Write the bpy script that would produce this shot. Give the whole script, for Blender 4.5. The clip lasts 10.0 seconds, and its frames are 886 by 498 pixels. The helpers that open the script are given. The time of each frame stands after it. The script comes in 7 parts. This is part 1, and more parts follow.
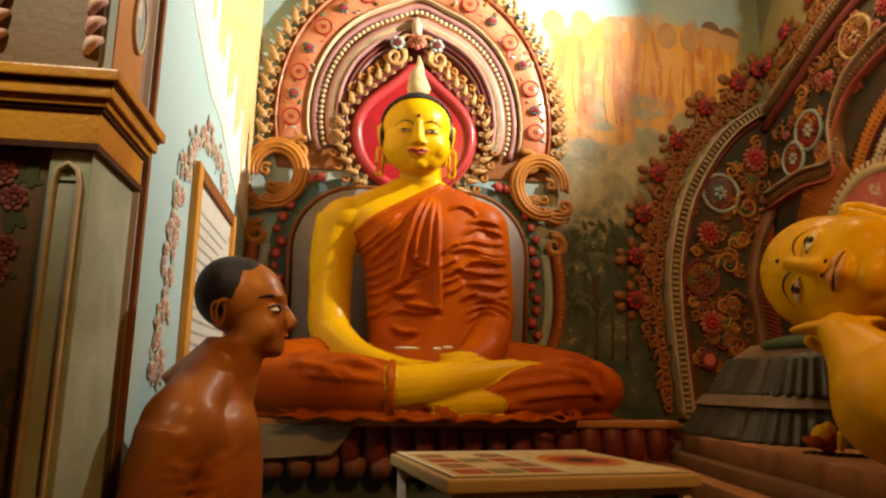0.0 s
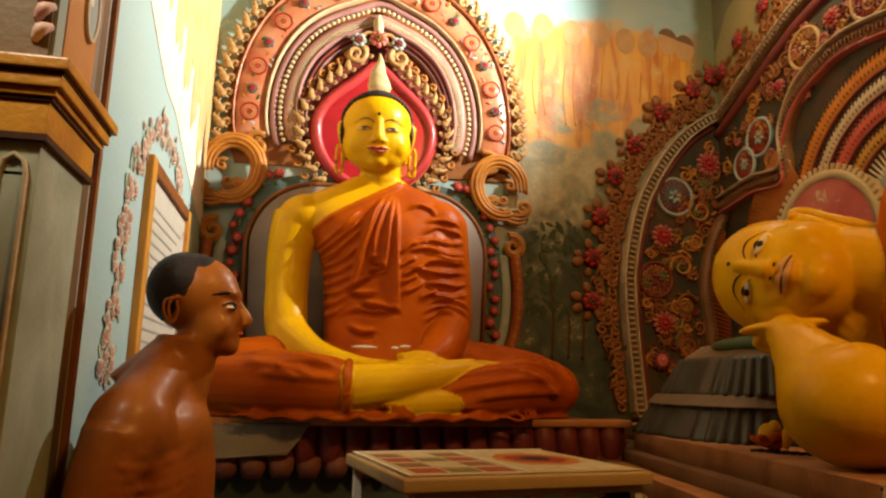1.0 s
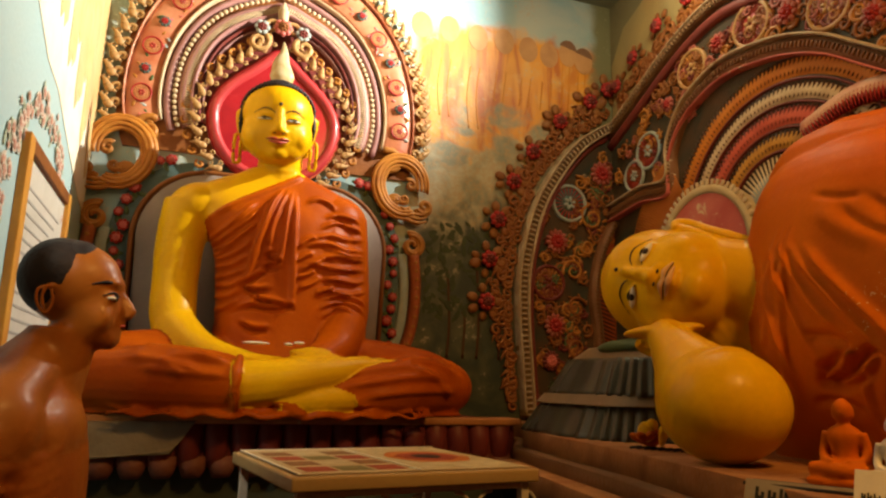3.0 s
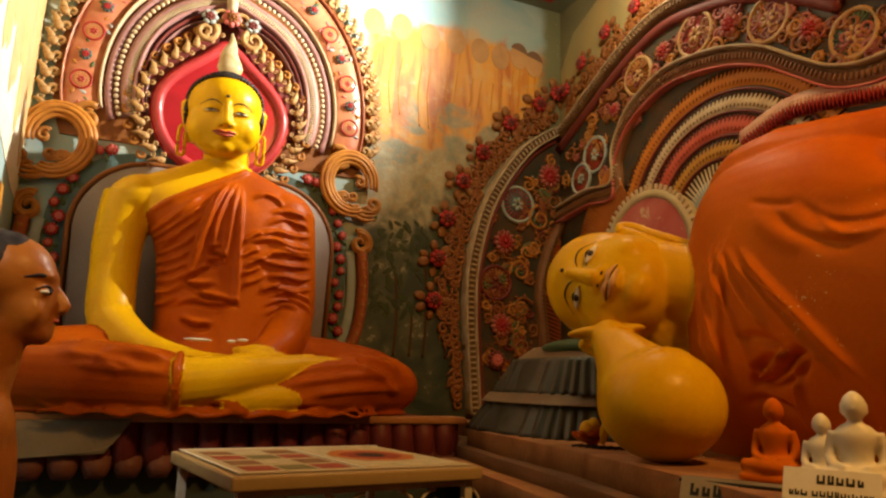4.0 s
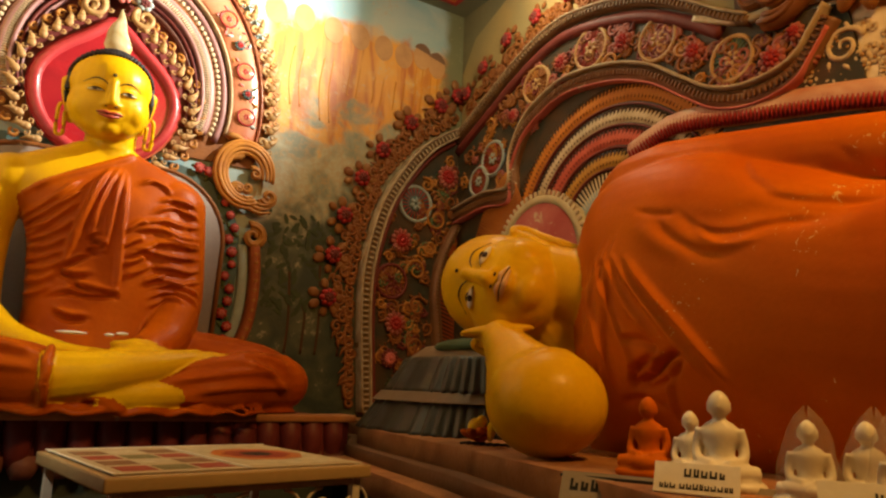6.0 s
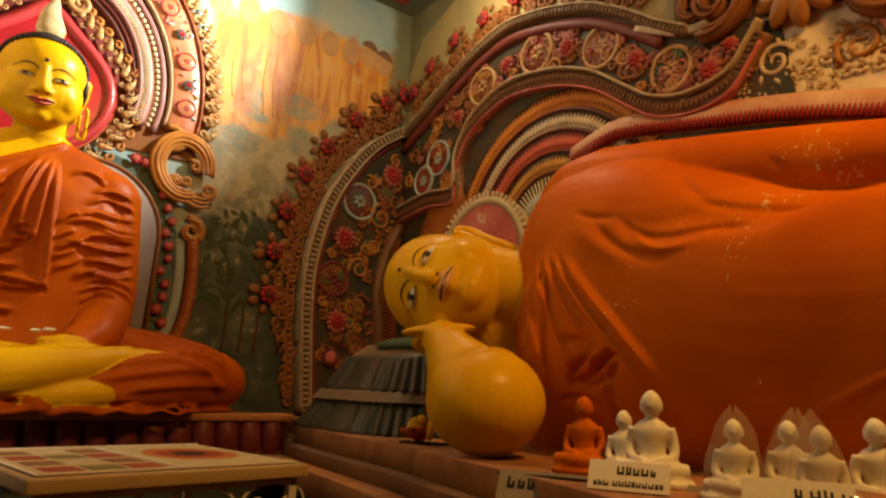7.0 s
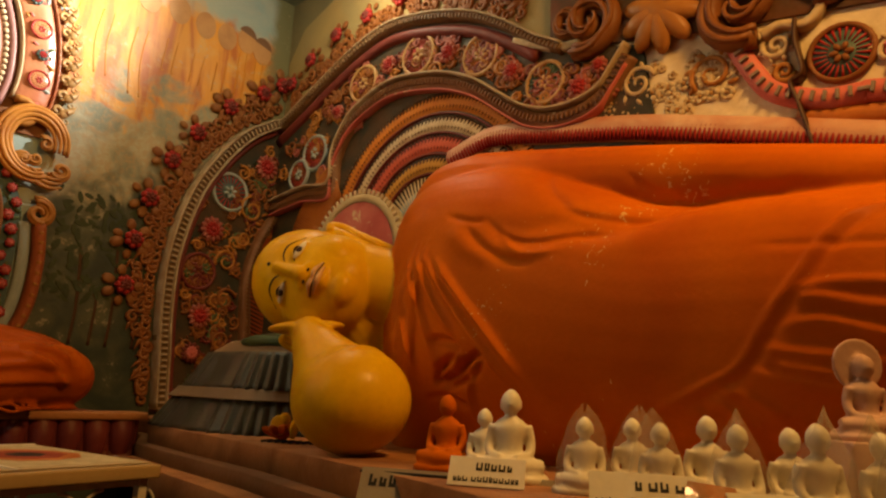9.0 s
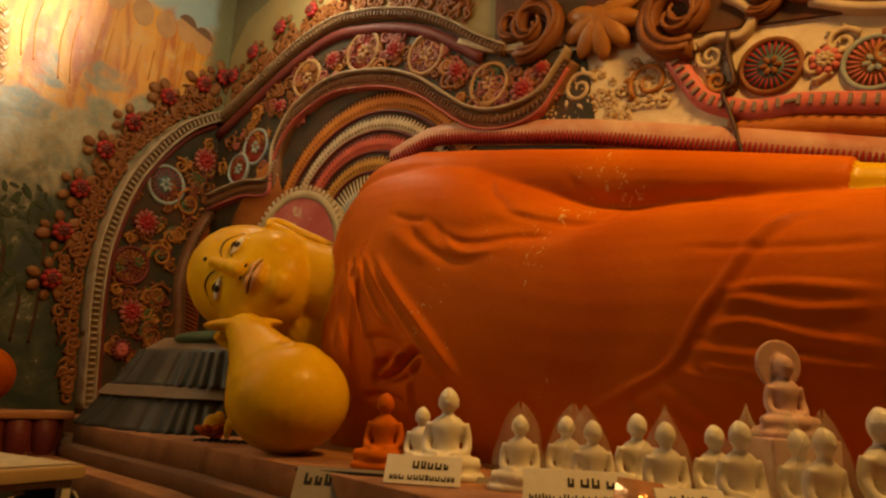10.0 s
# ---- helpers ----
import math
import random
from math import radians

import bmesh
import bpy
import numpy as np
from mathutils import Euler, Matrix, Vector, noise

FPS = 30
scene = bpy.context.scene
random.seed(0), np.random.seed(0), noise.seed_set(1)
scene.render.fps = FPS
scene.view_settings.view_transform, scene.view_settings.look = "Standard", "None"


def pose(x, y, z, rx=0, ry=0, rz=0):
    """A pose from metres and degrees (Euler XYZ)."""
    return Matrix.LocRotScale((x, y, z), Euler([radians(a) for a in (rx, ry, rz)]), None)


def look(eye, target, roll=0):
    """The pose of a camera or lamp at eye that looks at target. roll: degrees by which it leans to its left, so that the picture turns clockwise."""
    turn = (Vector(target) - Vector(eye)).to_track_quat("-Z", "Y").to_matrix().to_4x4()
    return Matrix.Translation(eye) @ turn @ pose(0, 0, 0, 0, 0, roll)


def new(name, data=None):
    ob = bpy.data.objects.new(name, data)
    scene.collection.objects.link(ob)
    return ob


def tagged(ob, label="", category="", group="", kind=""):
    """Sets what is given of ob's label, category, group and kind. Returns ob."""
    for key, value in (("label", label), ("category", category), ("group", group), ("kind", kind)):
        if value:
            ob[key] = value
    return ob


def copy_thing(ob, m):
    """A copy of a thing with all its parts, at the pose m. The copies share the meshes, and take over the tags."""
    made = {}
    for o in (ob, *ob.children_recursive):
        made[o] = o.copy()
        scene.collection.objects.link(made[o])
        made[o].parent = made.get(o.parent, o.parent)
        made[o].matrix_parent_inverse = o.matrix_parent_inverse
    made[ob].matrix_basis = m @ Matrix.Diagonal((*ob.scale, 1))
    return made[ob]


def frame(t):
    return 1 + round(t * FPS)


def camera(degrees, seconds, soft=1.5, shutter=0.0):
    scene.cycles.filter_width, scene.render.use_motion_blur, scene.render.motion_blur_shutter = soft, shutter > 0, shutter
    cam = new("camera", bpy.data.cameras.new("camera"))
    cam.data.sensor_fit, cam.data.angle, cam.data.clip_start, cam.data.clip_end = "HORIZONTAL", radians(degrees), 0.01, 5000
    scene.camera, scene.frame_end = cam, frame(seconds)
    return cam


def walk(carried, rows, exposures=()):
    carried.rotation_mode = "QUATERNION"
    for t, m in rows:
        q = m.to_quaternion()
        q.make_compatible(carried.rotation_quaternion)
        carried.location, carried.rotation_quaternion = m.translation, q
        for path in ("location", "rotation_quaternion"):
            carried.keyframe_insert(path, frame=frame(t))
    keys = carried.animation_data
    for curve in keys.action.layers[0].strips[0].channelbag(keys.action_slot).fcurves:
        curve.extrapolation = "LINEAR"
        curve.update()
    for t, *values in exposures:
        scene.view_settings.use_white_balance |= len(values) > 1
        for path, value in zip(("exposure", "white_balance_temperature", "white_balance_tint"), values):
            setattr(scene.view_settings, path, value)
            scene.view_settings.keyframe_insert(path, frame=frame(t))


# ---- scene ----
# ---- camera ----
cam = camera(64.9, 10.0, soft=2.3)
ROWS = [
    (0.0, 0.0000, 0.0000, 1.1000, -8.00, 11.14, 0.90),
    (0.5, 0.0001, 0.0012, 1.0997, -9.61, 11.13, 0.99),
    (1.0, 0.0003, 0.0022, 1.0994, -11.44, 11.15, 1.00),
    (1.5, 0.0004, 0.0030, 1.0991, -13.42, 11.14, 1.13),
    (2.0, 0.0006, 0.0037, 1.0988, -15.43, 11.14, 1.25),
    (2.5, 0.0008, 0.0041, 1.0985, -17.69, 11.18, 1.35),
    (4.0, 0.0015, 0.0045, 1.0974, -24.20, 11.23, 1.73),
    (4.5, 0.0018, 0.0043, 1.0971, -26.46, 11.27, 1.73),
    (5.0, 0.0021, 0.0039, 1.0967, -28.40, 11.30, 1.81),
    (5.5, 0.0024, 0.0034, 1.0962, -30.57, 11.34, 1.96),
    (7.0, 0.0034, 0.0006, 1.0949, -37.53, 11.52, 2.30),
    (7.5, 0.0038, -0.0006, 1.0944, -40.08, 11.60, 2.40),
    (8.0, 0.0042, -0.0020, 1.0940, -42.55, 11.68, 2.40),
    (8.5, 0.0046, -0.0036, 1.0935, -45.13, 11.78, 2.60),
    (9.0, 0.0050, -0.0054, 1.0929, -48.02, 11.89, 2.68),
    (9.5, 0.0054, -0.0074, 1.0924, -50.43, 11.96, 2.69),
    (10.0, 0.0059, -0.0095, 1.0919, -52.85, 12.02, 2.72),
]
EXPOSURES = [(0.0, 0.0), (10.0, 0.0)]
walk(cam, [(t, pose(x, y, z, 90 + pitch, 0, yaw) @ pose(0, 0, 0, 0, 0, roll)) for t, x, y, z, yaw, pitch, roll in ROWS], EXPOSURES)

# ---- world and lamps ----
world = bpy.data.worlds.new("world")
world.use_nodes = True
world.node_tree.nodes["Background"].inputs[0].default_value = (0.9, 0.62, 0.35, 1)
world.node_tree.nodes["Background"].inputs[1].default_value = 0.02
scene.world = world

FLOOR, CEIL = 0.0, 3.51
LEFT, BACK, RIGHT, FRONT = -0.5, 3.5, 2.36, -2.2
WEST = -2.6


def lamp(name, kind, where, target, power, colour, size, cone=106):
    data = bpy.data.lights.new(name, kind)
    data.energy, data.color = power, colour
    if kind == "SPOT":
        data.shadow_soft_size, data.spot_size, data.spot_blend = size, radians(cone), 1.0
    elif kind == "AREA":
        data.size = size
    else:
        data.shadow_soft_size = size
    ob = new(name, data)
    ob.matrix_world = look(where, target)
    return ob


LAMP, AIM = (2.12, 2.46, 3.27), (-0.40, 2.95, 3.20)
lamp("spot_light", "SPOT", LAMP, AIM, 900, (1.0, 0.93, 0.80), 0.03, 110)
# unseen warm fill, added and aimed to light the reclining statue
lamp("ceiling_spot_light", "SPOT", (1.20, -0.40, 3.3), (1.60, 1.45, 1.2), 225, (1.0, 0.50, 0.12), 0.22, 112)
# added fill from an unseen source, narrowed to brighten the pier's upper part
lamp("entrance_light", "SPOT", (-0.95, 0.35, 2.75), (-0.56, 1.30, 1.90), 130, (1.0, 0.88, 0.64), 0.10, 36)
lamp("bulb_light", "POINT", (2.04, 2.52, 3.24), (1, 3, 3), 13, (1.0, 0.84, 0.56), 0.03)

# ---- materials ----
def paint(name, colour, second=None, scale=6.0, amount=0.35, rough=0.5, bump=0.15, metal=0.0, chips=0.0, chip_colour=(0.62, 0.55, 0.42), grain=70.0, coat=0.0, vary=0.0, chip_scale=14.0, spec=0.22):
    """Painted surface: two tones in clouds, fine grain, chips that bare the plaster."""
    m = bpy.data.materials.new(name)
    m.use_nodes = True
    nt = m.node_tree
    b = nt.nodes["Principled BSDF"]
    co = nt.nodes.new("ShaderNodeTexCoord")

    def tex(s, detail, distort=0.0):
        n = nt.nodes.new("ShaderNodeTexNoise")
        n.inputs["Scale"].default_value, n.inputs["Detail"].default_value = s, detail
        n.inputs["Distortion"].default_value = distort
        nt.links.new(co.outputs["Object"], n.inputs["Vector"])
        return n

    def ramp(src, a, z):
        n = nt.nodes.new("ShaderNodeMapRange")
        n.inputs["From Min"].default_value, n.inputs["From Max"].default_value = a, z
        nt.links.new(src, n.inputs["Value"])
        return n.outputs["Result"]

    def mix(fac, a, c):
        n = nt.nodes.new("ShaderNodeMix")
        n.data_type = "RGBA"
        nt.links.new(fac, n.inputs[0]) if not isinstance(fac, float) else None
        if isinstance(fac, float):
            n.inputs[0].default_value = fac
        for slot, v in ((6, a), (7, c)):
            if isinstance(v, tuple):
                n.inputs[slot].default_value = (*v[:3], 1)
            else:
                nt.links.new(v, n.inputs[slot])
        return n.outputs[2]

    second = second or tuple(c * 0.55 for c in colour)
    clouds, fine = tex(scale, 5, 0.6), tex(grain, 3)
    fac = ramp(clouds.outputs["Fac"], 0.5 - 0.5 * 0.4, 0.5 + 0.5 * 0.4)
    scaled = nt.nodes.new("ShaderNodeMath")
    scaled.operation = "MULTIPLY"
    scaled.inputs[1].default_value = amount
    nt.links.new(fac, scaled.inputs[0])
    out = mix(scaled.outputs[0], colour, second)
    g = ramp(fine.outputs["Fac"], 0.3, 0.75)
    g2 = nt.nodes.new("ShaderNodeMath")
    g2.operation, g2.inputs[1].default_value = "MULTIPLY", 0.16
    nt.links.new(g, g2.inputs[0])
    out = mix(g2.outputs[0], out, tuple(c * 0.5 for c in colour))
    if vary:
        info = nt.nodes.new("ShaderNodeObjectInfo")
        v = nt.nodes.new("ShaderNodeMath")
        v.operation, v.inputs[1].default_value = "MULTIPLY", vary
        nt.links.new(info.outputs["Random"], v.inputs[0])
        out = mix(v.outputs[0], out, second)
    rm = nt.nodes.new("ShaderNodeMapRange")
    rm.inputs["To Min"].default_value, rm.inputs["To Max"].default_value = max(0.05, rough - 0.1), min(1, rough + 0.12)
    nt.links.new(clouds.outputs["Fac"], rm.inputs["Value"])
    nt.links.new(rm.outputs["Result"], b.inputs["Roughness"])
    if chips:
        spots = tex(chip_scale, 6, 1.2)
        big = tex(2.3, 3)
        add = nt.nodes.new("ShaderNodeMath")
        add.operation = "ADD"
        nt.links.new(spots.outputs["Fac"], add.inputs[0])
        nt.links.new(big.outputs["Fac"], add.inputs[1])
        edge = ramp(add.outputs[0], 1.36 - 0.36 * chips, 1.40 - 0.36 * chips)
        out = mix(edge, out, chip_colour)
    nt.links.new(out, b.inputs["Base Color"])
    b.inputs["Metallic"].default_value = metal
    b.inputs["Specular IOR Level"].default_value = spec
    b.inputs["Coat Weight"].default_value = coat
    b.inputs["Coat Roughness"].default_value = 0.2
    if bump:
        bm_ = nt.nodes.new("ShaderNodeBump")
        bm_.inputs["Strength"].default_value, bm_.inputs["Distance"].default_value = bump, 0.01
        nt.links.new(fine.outputs["Fac"], bm_.inputs["Height"])
        nt.links.new(bm_.outputs["Normal"], b.inputs["Normal"])
    return m


SKIN = paint("yellow_paint", (0.70, 0.41, 0.003), (0.50, 0.24, 0.002), 3.0, 0.7, 0.34, 0.05, coat=0.02, spec=0.10)
ROBE = paint("orange_robe_paint", (0.43, 0.085, 0.0012), (0.25, 0.036, 0.001), 5.0, 0.8, 0.38, 0.10, spec=0.07)
ROBE_WORN = paint("worn_orange_robe_paint", (0.60, 0.140, 0.001), (0.42, 0.072, 0.001), 2.6, 0.8, 0.46, 0.08, chips=0.05, chip_colour=(0.62, 0.36, 0.12), chip_scale=60.0, spec=0.04)
MONK_SKIN = paint("brown_skin_paint", (0.38, 0.125, 0.015), (0.24, 0.065, 0.010), 6.0, 0.6, 0.38, 0.06, coat=0.04, spec=0.28)
MONK_ROBE = paint("ochre_robe_paint", (0.38, 0.11, 0.010), (0.23, 0.05, 0.008), 6.0, 0.5, 0.42, 0.08)
HAIR = paint("black_hair_paint", (0.018, 0.015, 0.018), (0.04, 0.025, 0.02), 20, 0.5, 0.55, 0.3, spec=0.2)
DARK = paint("dark_line_paint", (0.03, 0.015, 0.01), None, 20, 0.3, 0.5, 0.0)
WHITE = paint("white_paint", (0.72, 0.66, 0.52), (0.50, 0.42, 0.30), 12, 0.4, 0.5, 0.1)
LIPS = paint("lip_paint", (0.45, 0.07, 0.03), None, 20, 0.3, 0.4, 0.0)
IRON_WHITE = paint("white_painted_iron", (0.55, 0.5, 0.42), (0.25, 0.2, 0.15), 30, 0.4, 0.5, 0.1)
RED = paint("red_paint", (0.34, 0.022, 0.018), (0.20, 0.015, 0.015), 8, 0.5, 0.42, 0.12, chips=0.12)
PINK = paint("pink_paint", (0.58, 0.17, 0.14), (0.45, 0.08, 0.07), 6, 0.6, 0.5, 0.12, chips=0.25, chip_colour=(0.6, 0.45, 0.3))
MAROON = paint("maroon_paint", (0.16, 0.03, 0.022), (0.09, 0.02, 0.018), 10, 0.6, 0.5, 0.2)
BROWN = paint("brown_ornament_paint", (0.24, 0.085, 0.018), (0.11, 0.035, 0.012), 9, 0.6, 0.48, 0.2, chips=0.17, chip_colour=(0.50, 0.33, 0.16), chip_scale=26.0)
OCHRE = paint("ochre_ornament_paint", (0.40, 0.17, 0.03), (0.20, 0.07, 0.018), 9, 0.6, 0.42, 0.15, chips=0.12, chip_colour=(0.55, 0.44, 0.30), chip_scale=26.0)
GOLD = paint("golden_ornament_paint", (0.45, 0.28, 0.11), (0.24, 0.11, 0.035), 14, 0.6, 0.38, 0.12)
CREAM = paint("cream_ornament_paint", (0.58, 0.47, 0.30), (0.36, 0.24, 0.13), 12, 0.6, 0.5, 0.15, chips=0.1, chip_colour=(0.3, 0.14, 0.07))
ORANGE = paint("orange_band_paint", (0.50, 0.17, 0.025), (0.32, 0.08, 0.02), 8, 0.6, 0.48, 0.12, chips=0.14)
TEAL = paint("blue_green_paint", (0.075, 0.13, 0.125), (0.05, 0.07, 0.06), 8, 0.6, 0.5, 0.15)
BLUEGREY = paint("blue_grey_paint", (0.33, 0.38, 0.36), (0.2, 0.23, 0.2), 8, 0.5, 0.5, 0.15, chips=0.2)
LEAF = paint("green_leaf_paint", (0.085, 0.12, 0.045), (0.04, 0.06, 0.03), 12, 0.5, 0.5, 0.15)
GREYBACK = paint("grey_throne_paint", (0.24, 0.19, 0.16), (0.16, 0.11, 0.09), 5, 0.5, 0.45, 0.1)
PILLOW = paint("grey_green_pillow_paint", (0.075, 0.068, 0.044), (0.045, 0.036, 0.024), 6, 0.7, 0.35, 0.15, coat=0.15, chips=0.06, chip_colour=(0.34, 0.28, 0.19))
MOULD = paint("chipped_brown_moulding", (0.20, 0.09, 0.036), (0.10, 0.04, 0.018), 10, 0.7, 0.45, 0.25, chips=0.42, chip_colour=(0.50, 0.40, 0.27), chip_scale=30.0)
PILLOW_TOP = paint("tan_pillow_paint", (0.26, 0.17, 0.09), (0.15, 0.085, 0.045), 7, 0.5, 0.4, 0.12, chips=0.15)
LEDGE = paint("pinkish_brown_ledge_paint", (0.52, 0.24, 0.085), (0.24, 0.09, 0.034), 5.0, 1.0, 0.5, 0.25, chips=0.3, chip_colour=(0.38, 0.24, 0.13))
PLASTER = paint("bare_grey_plaster", (0.28, 0.24, 0.17), (0.14, 0.11, 0.08), 5, 0.7, 0.75, 0.5, grain=30)
FLOOR_M = paint("dark_red_cement_floor", (0.240, 0.090, 0.060), (0.120, 0.053, 0.038), 2.5, 0.6, 0.4, 0.1)
CEIL_M = paint("green_painted_ceiling", (0.16, 0.17, 0.10), (0.10, 0.10, 0.07), 3, 0.6, 0.6, 0.1)
# for the unseen walls; lightened so that their bounce lifts the shadows
WALL_PLAIN = paint("brown_bounce_wall", (0.540, 0.330, 0.165), (0.330, 0.180, 0.090), 2.0, 0.6, 0.6, 0.15)
MARBLE_WHITE = paint("milky_white_resin", (0.76, 0.71, 0.56), (0.62, 0.54, 0.38), 9, 0.4, 0.4, 0.05, coat=0.1)
PINKISH = paint("pale_pink_plaster", (0.62, 0.40, 0.30), (0.5, 0.27, 0.2), 12, 0.5, 0.5, 0.1)
CARD = paint("white_card", (0.70, 0.66, 0.55), (0.55, 0.48, 0.36), 10, 0.3, 0.6, 0.05)
INK = paint("black_ink", (0.02, 0.018, 0.016), None, 10, 0.2, 0.6, 0.0)
PAPER = paint("cream_paper", (0.46, 0.37, 0.22), (0.36, 0.26, 0.14), 6, 0.4, 0.6, 0.05)
WOOD = paint("varnished_ochre_cornice", (0.64, 0.32, 0.055), (0.34, 0.12, 0.02), 5, 0.7, 0.35, 0.12, coat=0.2)
WOOD_DARK = paint("dark_brown_line_paint", (0.07, 0.028, 0.012), None, 8, 0.4, 0.4, 0.1)


# ---- mesh helpers ----
def part(name, bm, material, parent=None, label="", m=None, smooth=True):
    """One mesh object from a bmesh, under a thing or a part."""
    me = bpy.data.meshes.new(name)
    bmesh.ops.recalc_face_normals(bm, faces=bm.faces)
    bm.to_mesh(me)
    bm.free()
    for mat in material if isinstance(material, (list, tuple)) else [material]:
        me.materials.append(mat)
    if smooth:
        me.polygons.foreach_set("use_smooth", [True] * len(me.polygons))
    ob = new(name, me)
    if parent:
        ob.parent = parent
    if m is not None:
        ob.matrix_basis = m
    return tagged(ob, label=label)


def again(ob, m):
    """A further piece on the same mesh."""
    o = ob.copy()
    scene.collection.objects.link(o)
    o.matrix_basis = m
    return o


def thing(name, m, label, category, group="", kind=""):
    ob = new(name)
    ob.empty_display_size = 0.05
    ob.matrix_basis = m
    return tagged(ob, label, category, group, kind)


def box(bm, lo, hi, bevel=0.0, mat=0):
    lo, hi = Vector(lo), Vector(hi)
    r = bmesh.ops.create_cube(bm, size=1, matrix=Matrix.Translation((lo + hi) / 2) @ Matrix.Diagonal((*(hi - lo), 1)))
    if bevel:
        edges = list({e for v in r["verts"] for e in v.link_edges})
        out = bmesh.ops.bevel(bm, geom=edges, offset=bevel, segments=2, affect="EDGES", profile=0.7)
        for fc in out["faces"]:
            fc.material_index = mat
    for v in r["verts"]:
        if v.is_valid:
            for fc in v.link_faces:
                fc.material_index = mat
    return bm


def ball(bm, c, r, turn=(0, 0, 0), mat=0, seg=20, rings=12):
    r = (r, r, r) if isinstance(r, (int, float)) else r
    m = pose(*c, *turn) @ Matrix.Diagonal((*r, 1))
    rows = []
    for i in range(1, rings):
        b = math.pi * i / rings
        rows.append([bm.verts.new(m @ Vector((math.sin(b) * math.cos(2 * math.pi * j / seg), math.sin(b) * math.sin(2 * math.pi * j / seg), math.cos(b)))) for j in range(seg)])
    top, bottom = bm.verts.new(m @ Vector((0, 0, 1))), bm.verts.new(m @ Vector((0, 0, -1)))
    for j in range(seg):
        k = (j + 1) % seg
        bm.faces.new((top, rows[0][j], rows[0][k])).material_index = mat
        bm.faces.new((bottom, rows[-1][k], rows[-1][j])).material_index = mat
        for a, b in zip(rows, rows[1:]):
            bm.faces.new((a[j], b[j], b[k], a[k])).material_index = mat
    return bm


def spline(pts, n=8):
    """Catmull-Rom through the points."""
    p = [Vector(q) for q in pts]
    if len(p) < 3:
        return [p[0].lerp(p[-1], i / n) for i in range(n + 1)]
    p = [2 * p[0] - p[1]] + p + [2 * p[-1] - p[-2]]
    out = []
    for a, b, c, d in zip(p, p[1:], p[2:], p[3:]):
        for i in range(n):
            t = i / n
            out.append(0.5 * (2 * b + (c - a) * t + (2 * a - 5 * b + 4 * c - d) * t * t + (3 * b - a - 3 * c + d) * t**3))
    return out + [p[-2]]


def tube(bm, pts, radii, seg=10, mat=0, flat=1.0, up=(0, 0, 1), n=6, raw=False):
    """A round rope along points, its radius from the list; flat squeezes it along up."""
    path = [Vector(q) for q in pts] if raw else spline(pts, n)
    k = len(path)
    rr = np.interp(np.linspace(0, 1, k), np.linspace(0, 1, len(radii)), radii).tolist()
    rings, up = [], Vector(up)
    for i, c in enumerate(path):
        d = (path[min(i + 1, k - 1)] - path[max(i - 1, 0)]).normalized()
        s = d.cross(up)
        s = s.normalized() if s.length > 1e-4 else d.orthogonal().normalized()
        q = s.cross(d)
        rings.append([bm.verts.new(c + rr[i] * (s * math.cos(a) + q * flat * math.sin(a))) for a in (2 * math.pi * j / seg for j in range(seg))])
    for a, b in zip(rings, rings[1:]):
        for j in range(seg):
            bm.faces.new((a[j], a[(j + 1) % seg], b[(j + 1) % seg], b[j])).material_index = mat
    for ring, c, side in ((rings[0], path[0], -1), (rings[-1], path[-1], 1)):
        bm.faces.new(ring if side > 0 else ring[::-1]).material_index = mat
    return bm


def loft(bm, sections, seg=36, mat=0, power=2.0, n=6, axis="y"):
    """A body through sections (along, cx, cz, rx, rz)."""
    path = spline([Vector((s[0], s[1], s[2])) for s in sections], n)
    sizes = spline([Vector((s[3], s[4], 0)) for s in sections], n)
    rings = []
    for c, r in zip(path, sizes):
        ring = []
        for j in range(seg):
            a = 2 * math.pi * j / seg
            ca, sa = math.cos(a), math.sin(a)
            u = r.x * abs(ca) ** (2 / power) * (1 if ca > 0 else -1)
            v = r.y * abs(sa) ** (2 / power) * (1 if sa > 0 else -1)
            ring.append(bm.verts.new((c.y + u, c.x, c.z + v) if axis == "y" else (c.y + u, c.z + v, c.x)))
        rings.append(ring)
    for a, b in zip(rings, rings[1:]):
        for j in range(seg):
            bm.faces.new((a[j], a[(j + 1) % seg], b[(j + 1) % seg], b[j])).material_index = mat
    bm.faces.new(rings[0][::-1]).material_index = mat
    bm.faces.new(rings[-1]).material_index = mat
    return bm


def ribbon(bm, pts, width, depth, mat=0, n=8, base=0.0, crown=0.0, closed=False, raw=False):
    """A moulding along a line in the plane x, y, standing out in z; crown rounds its face."""
    path = [Vector((*q, 0)) for q in pts]
    path = path if raw else spline(path, n)
    prof = [(-0.5, base), (-0.5, depth * 0.75), (-0.38, depth), (0.0, depth + crown), (0.38, depth), (0.5, depth * 0.75), (0.5, base)]
    k, rows = len(path), []
    for i, c in enumerate(path):
        if closed:
            d = path[(i + 1) % k] - path[i - 1]
        else:
            d = path[min(i + 1, k - 1)] - path[max(i - 1, 0)]
        s = Vector((d.y, -d.x, 0)).normalized()
        rows.append([bm.verts.new(c + s * (w * width) + Vector((0, 0, h))) for w, h in prof])
    pairs = list(zip(rows, rows[1:])) + ([(rows[-1], rows[0])] if closed else [])
    for a, b in pairs:
        for j in range(len(prof) - 1):
            bm.faces.new((a[j], a[j + 1], b[j + 1], b[j])).material_index = mat
    if not closed:
        bm.faces.new(rows[0]).material_index = mat
        bm.faces.new(rows[-1][::-1]).material_index = mat
    return bm


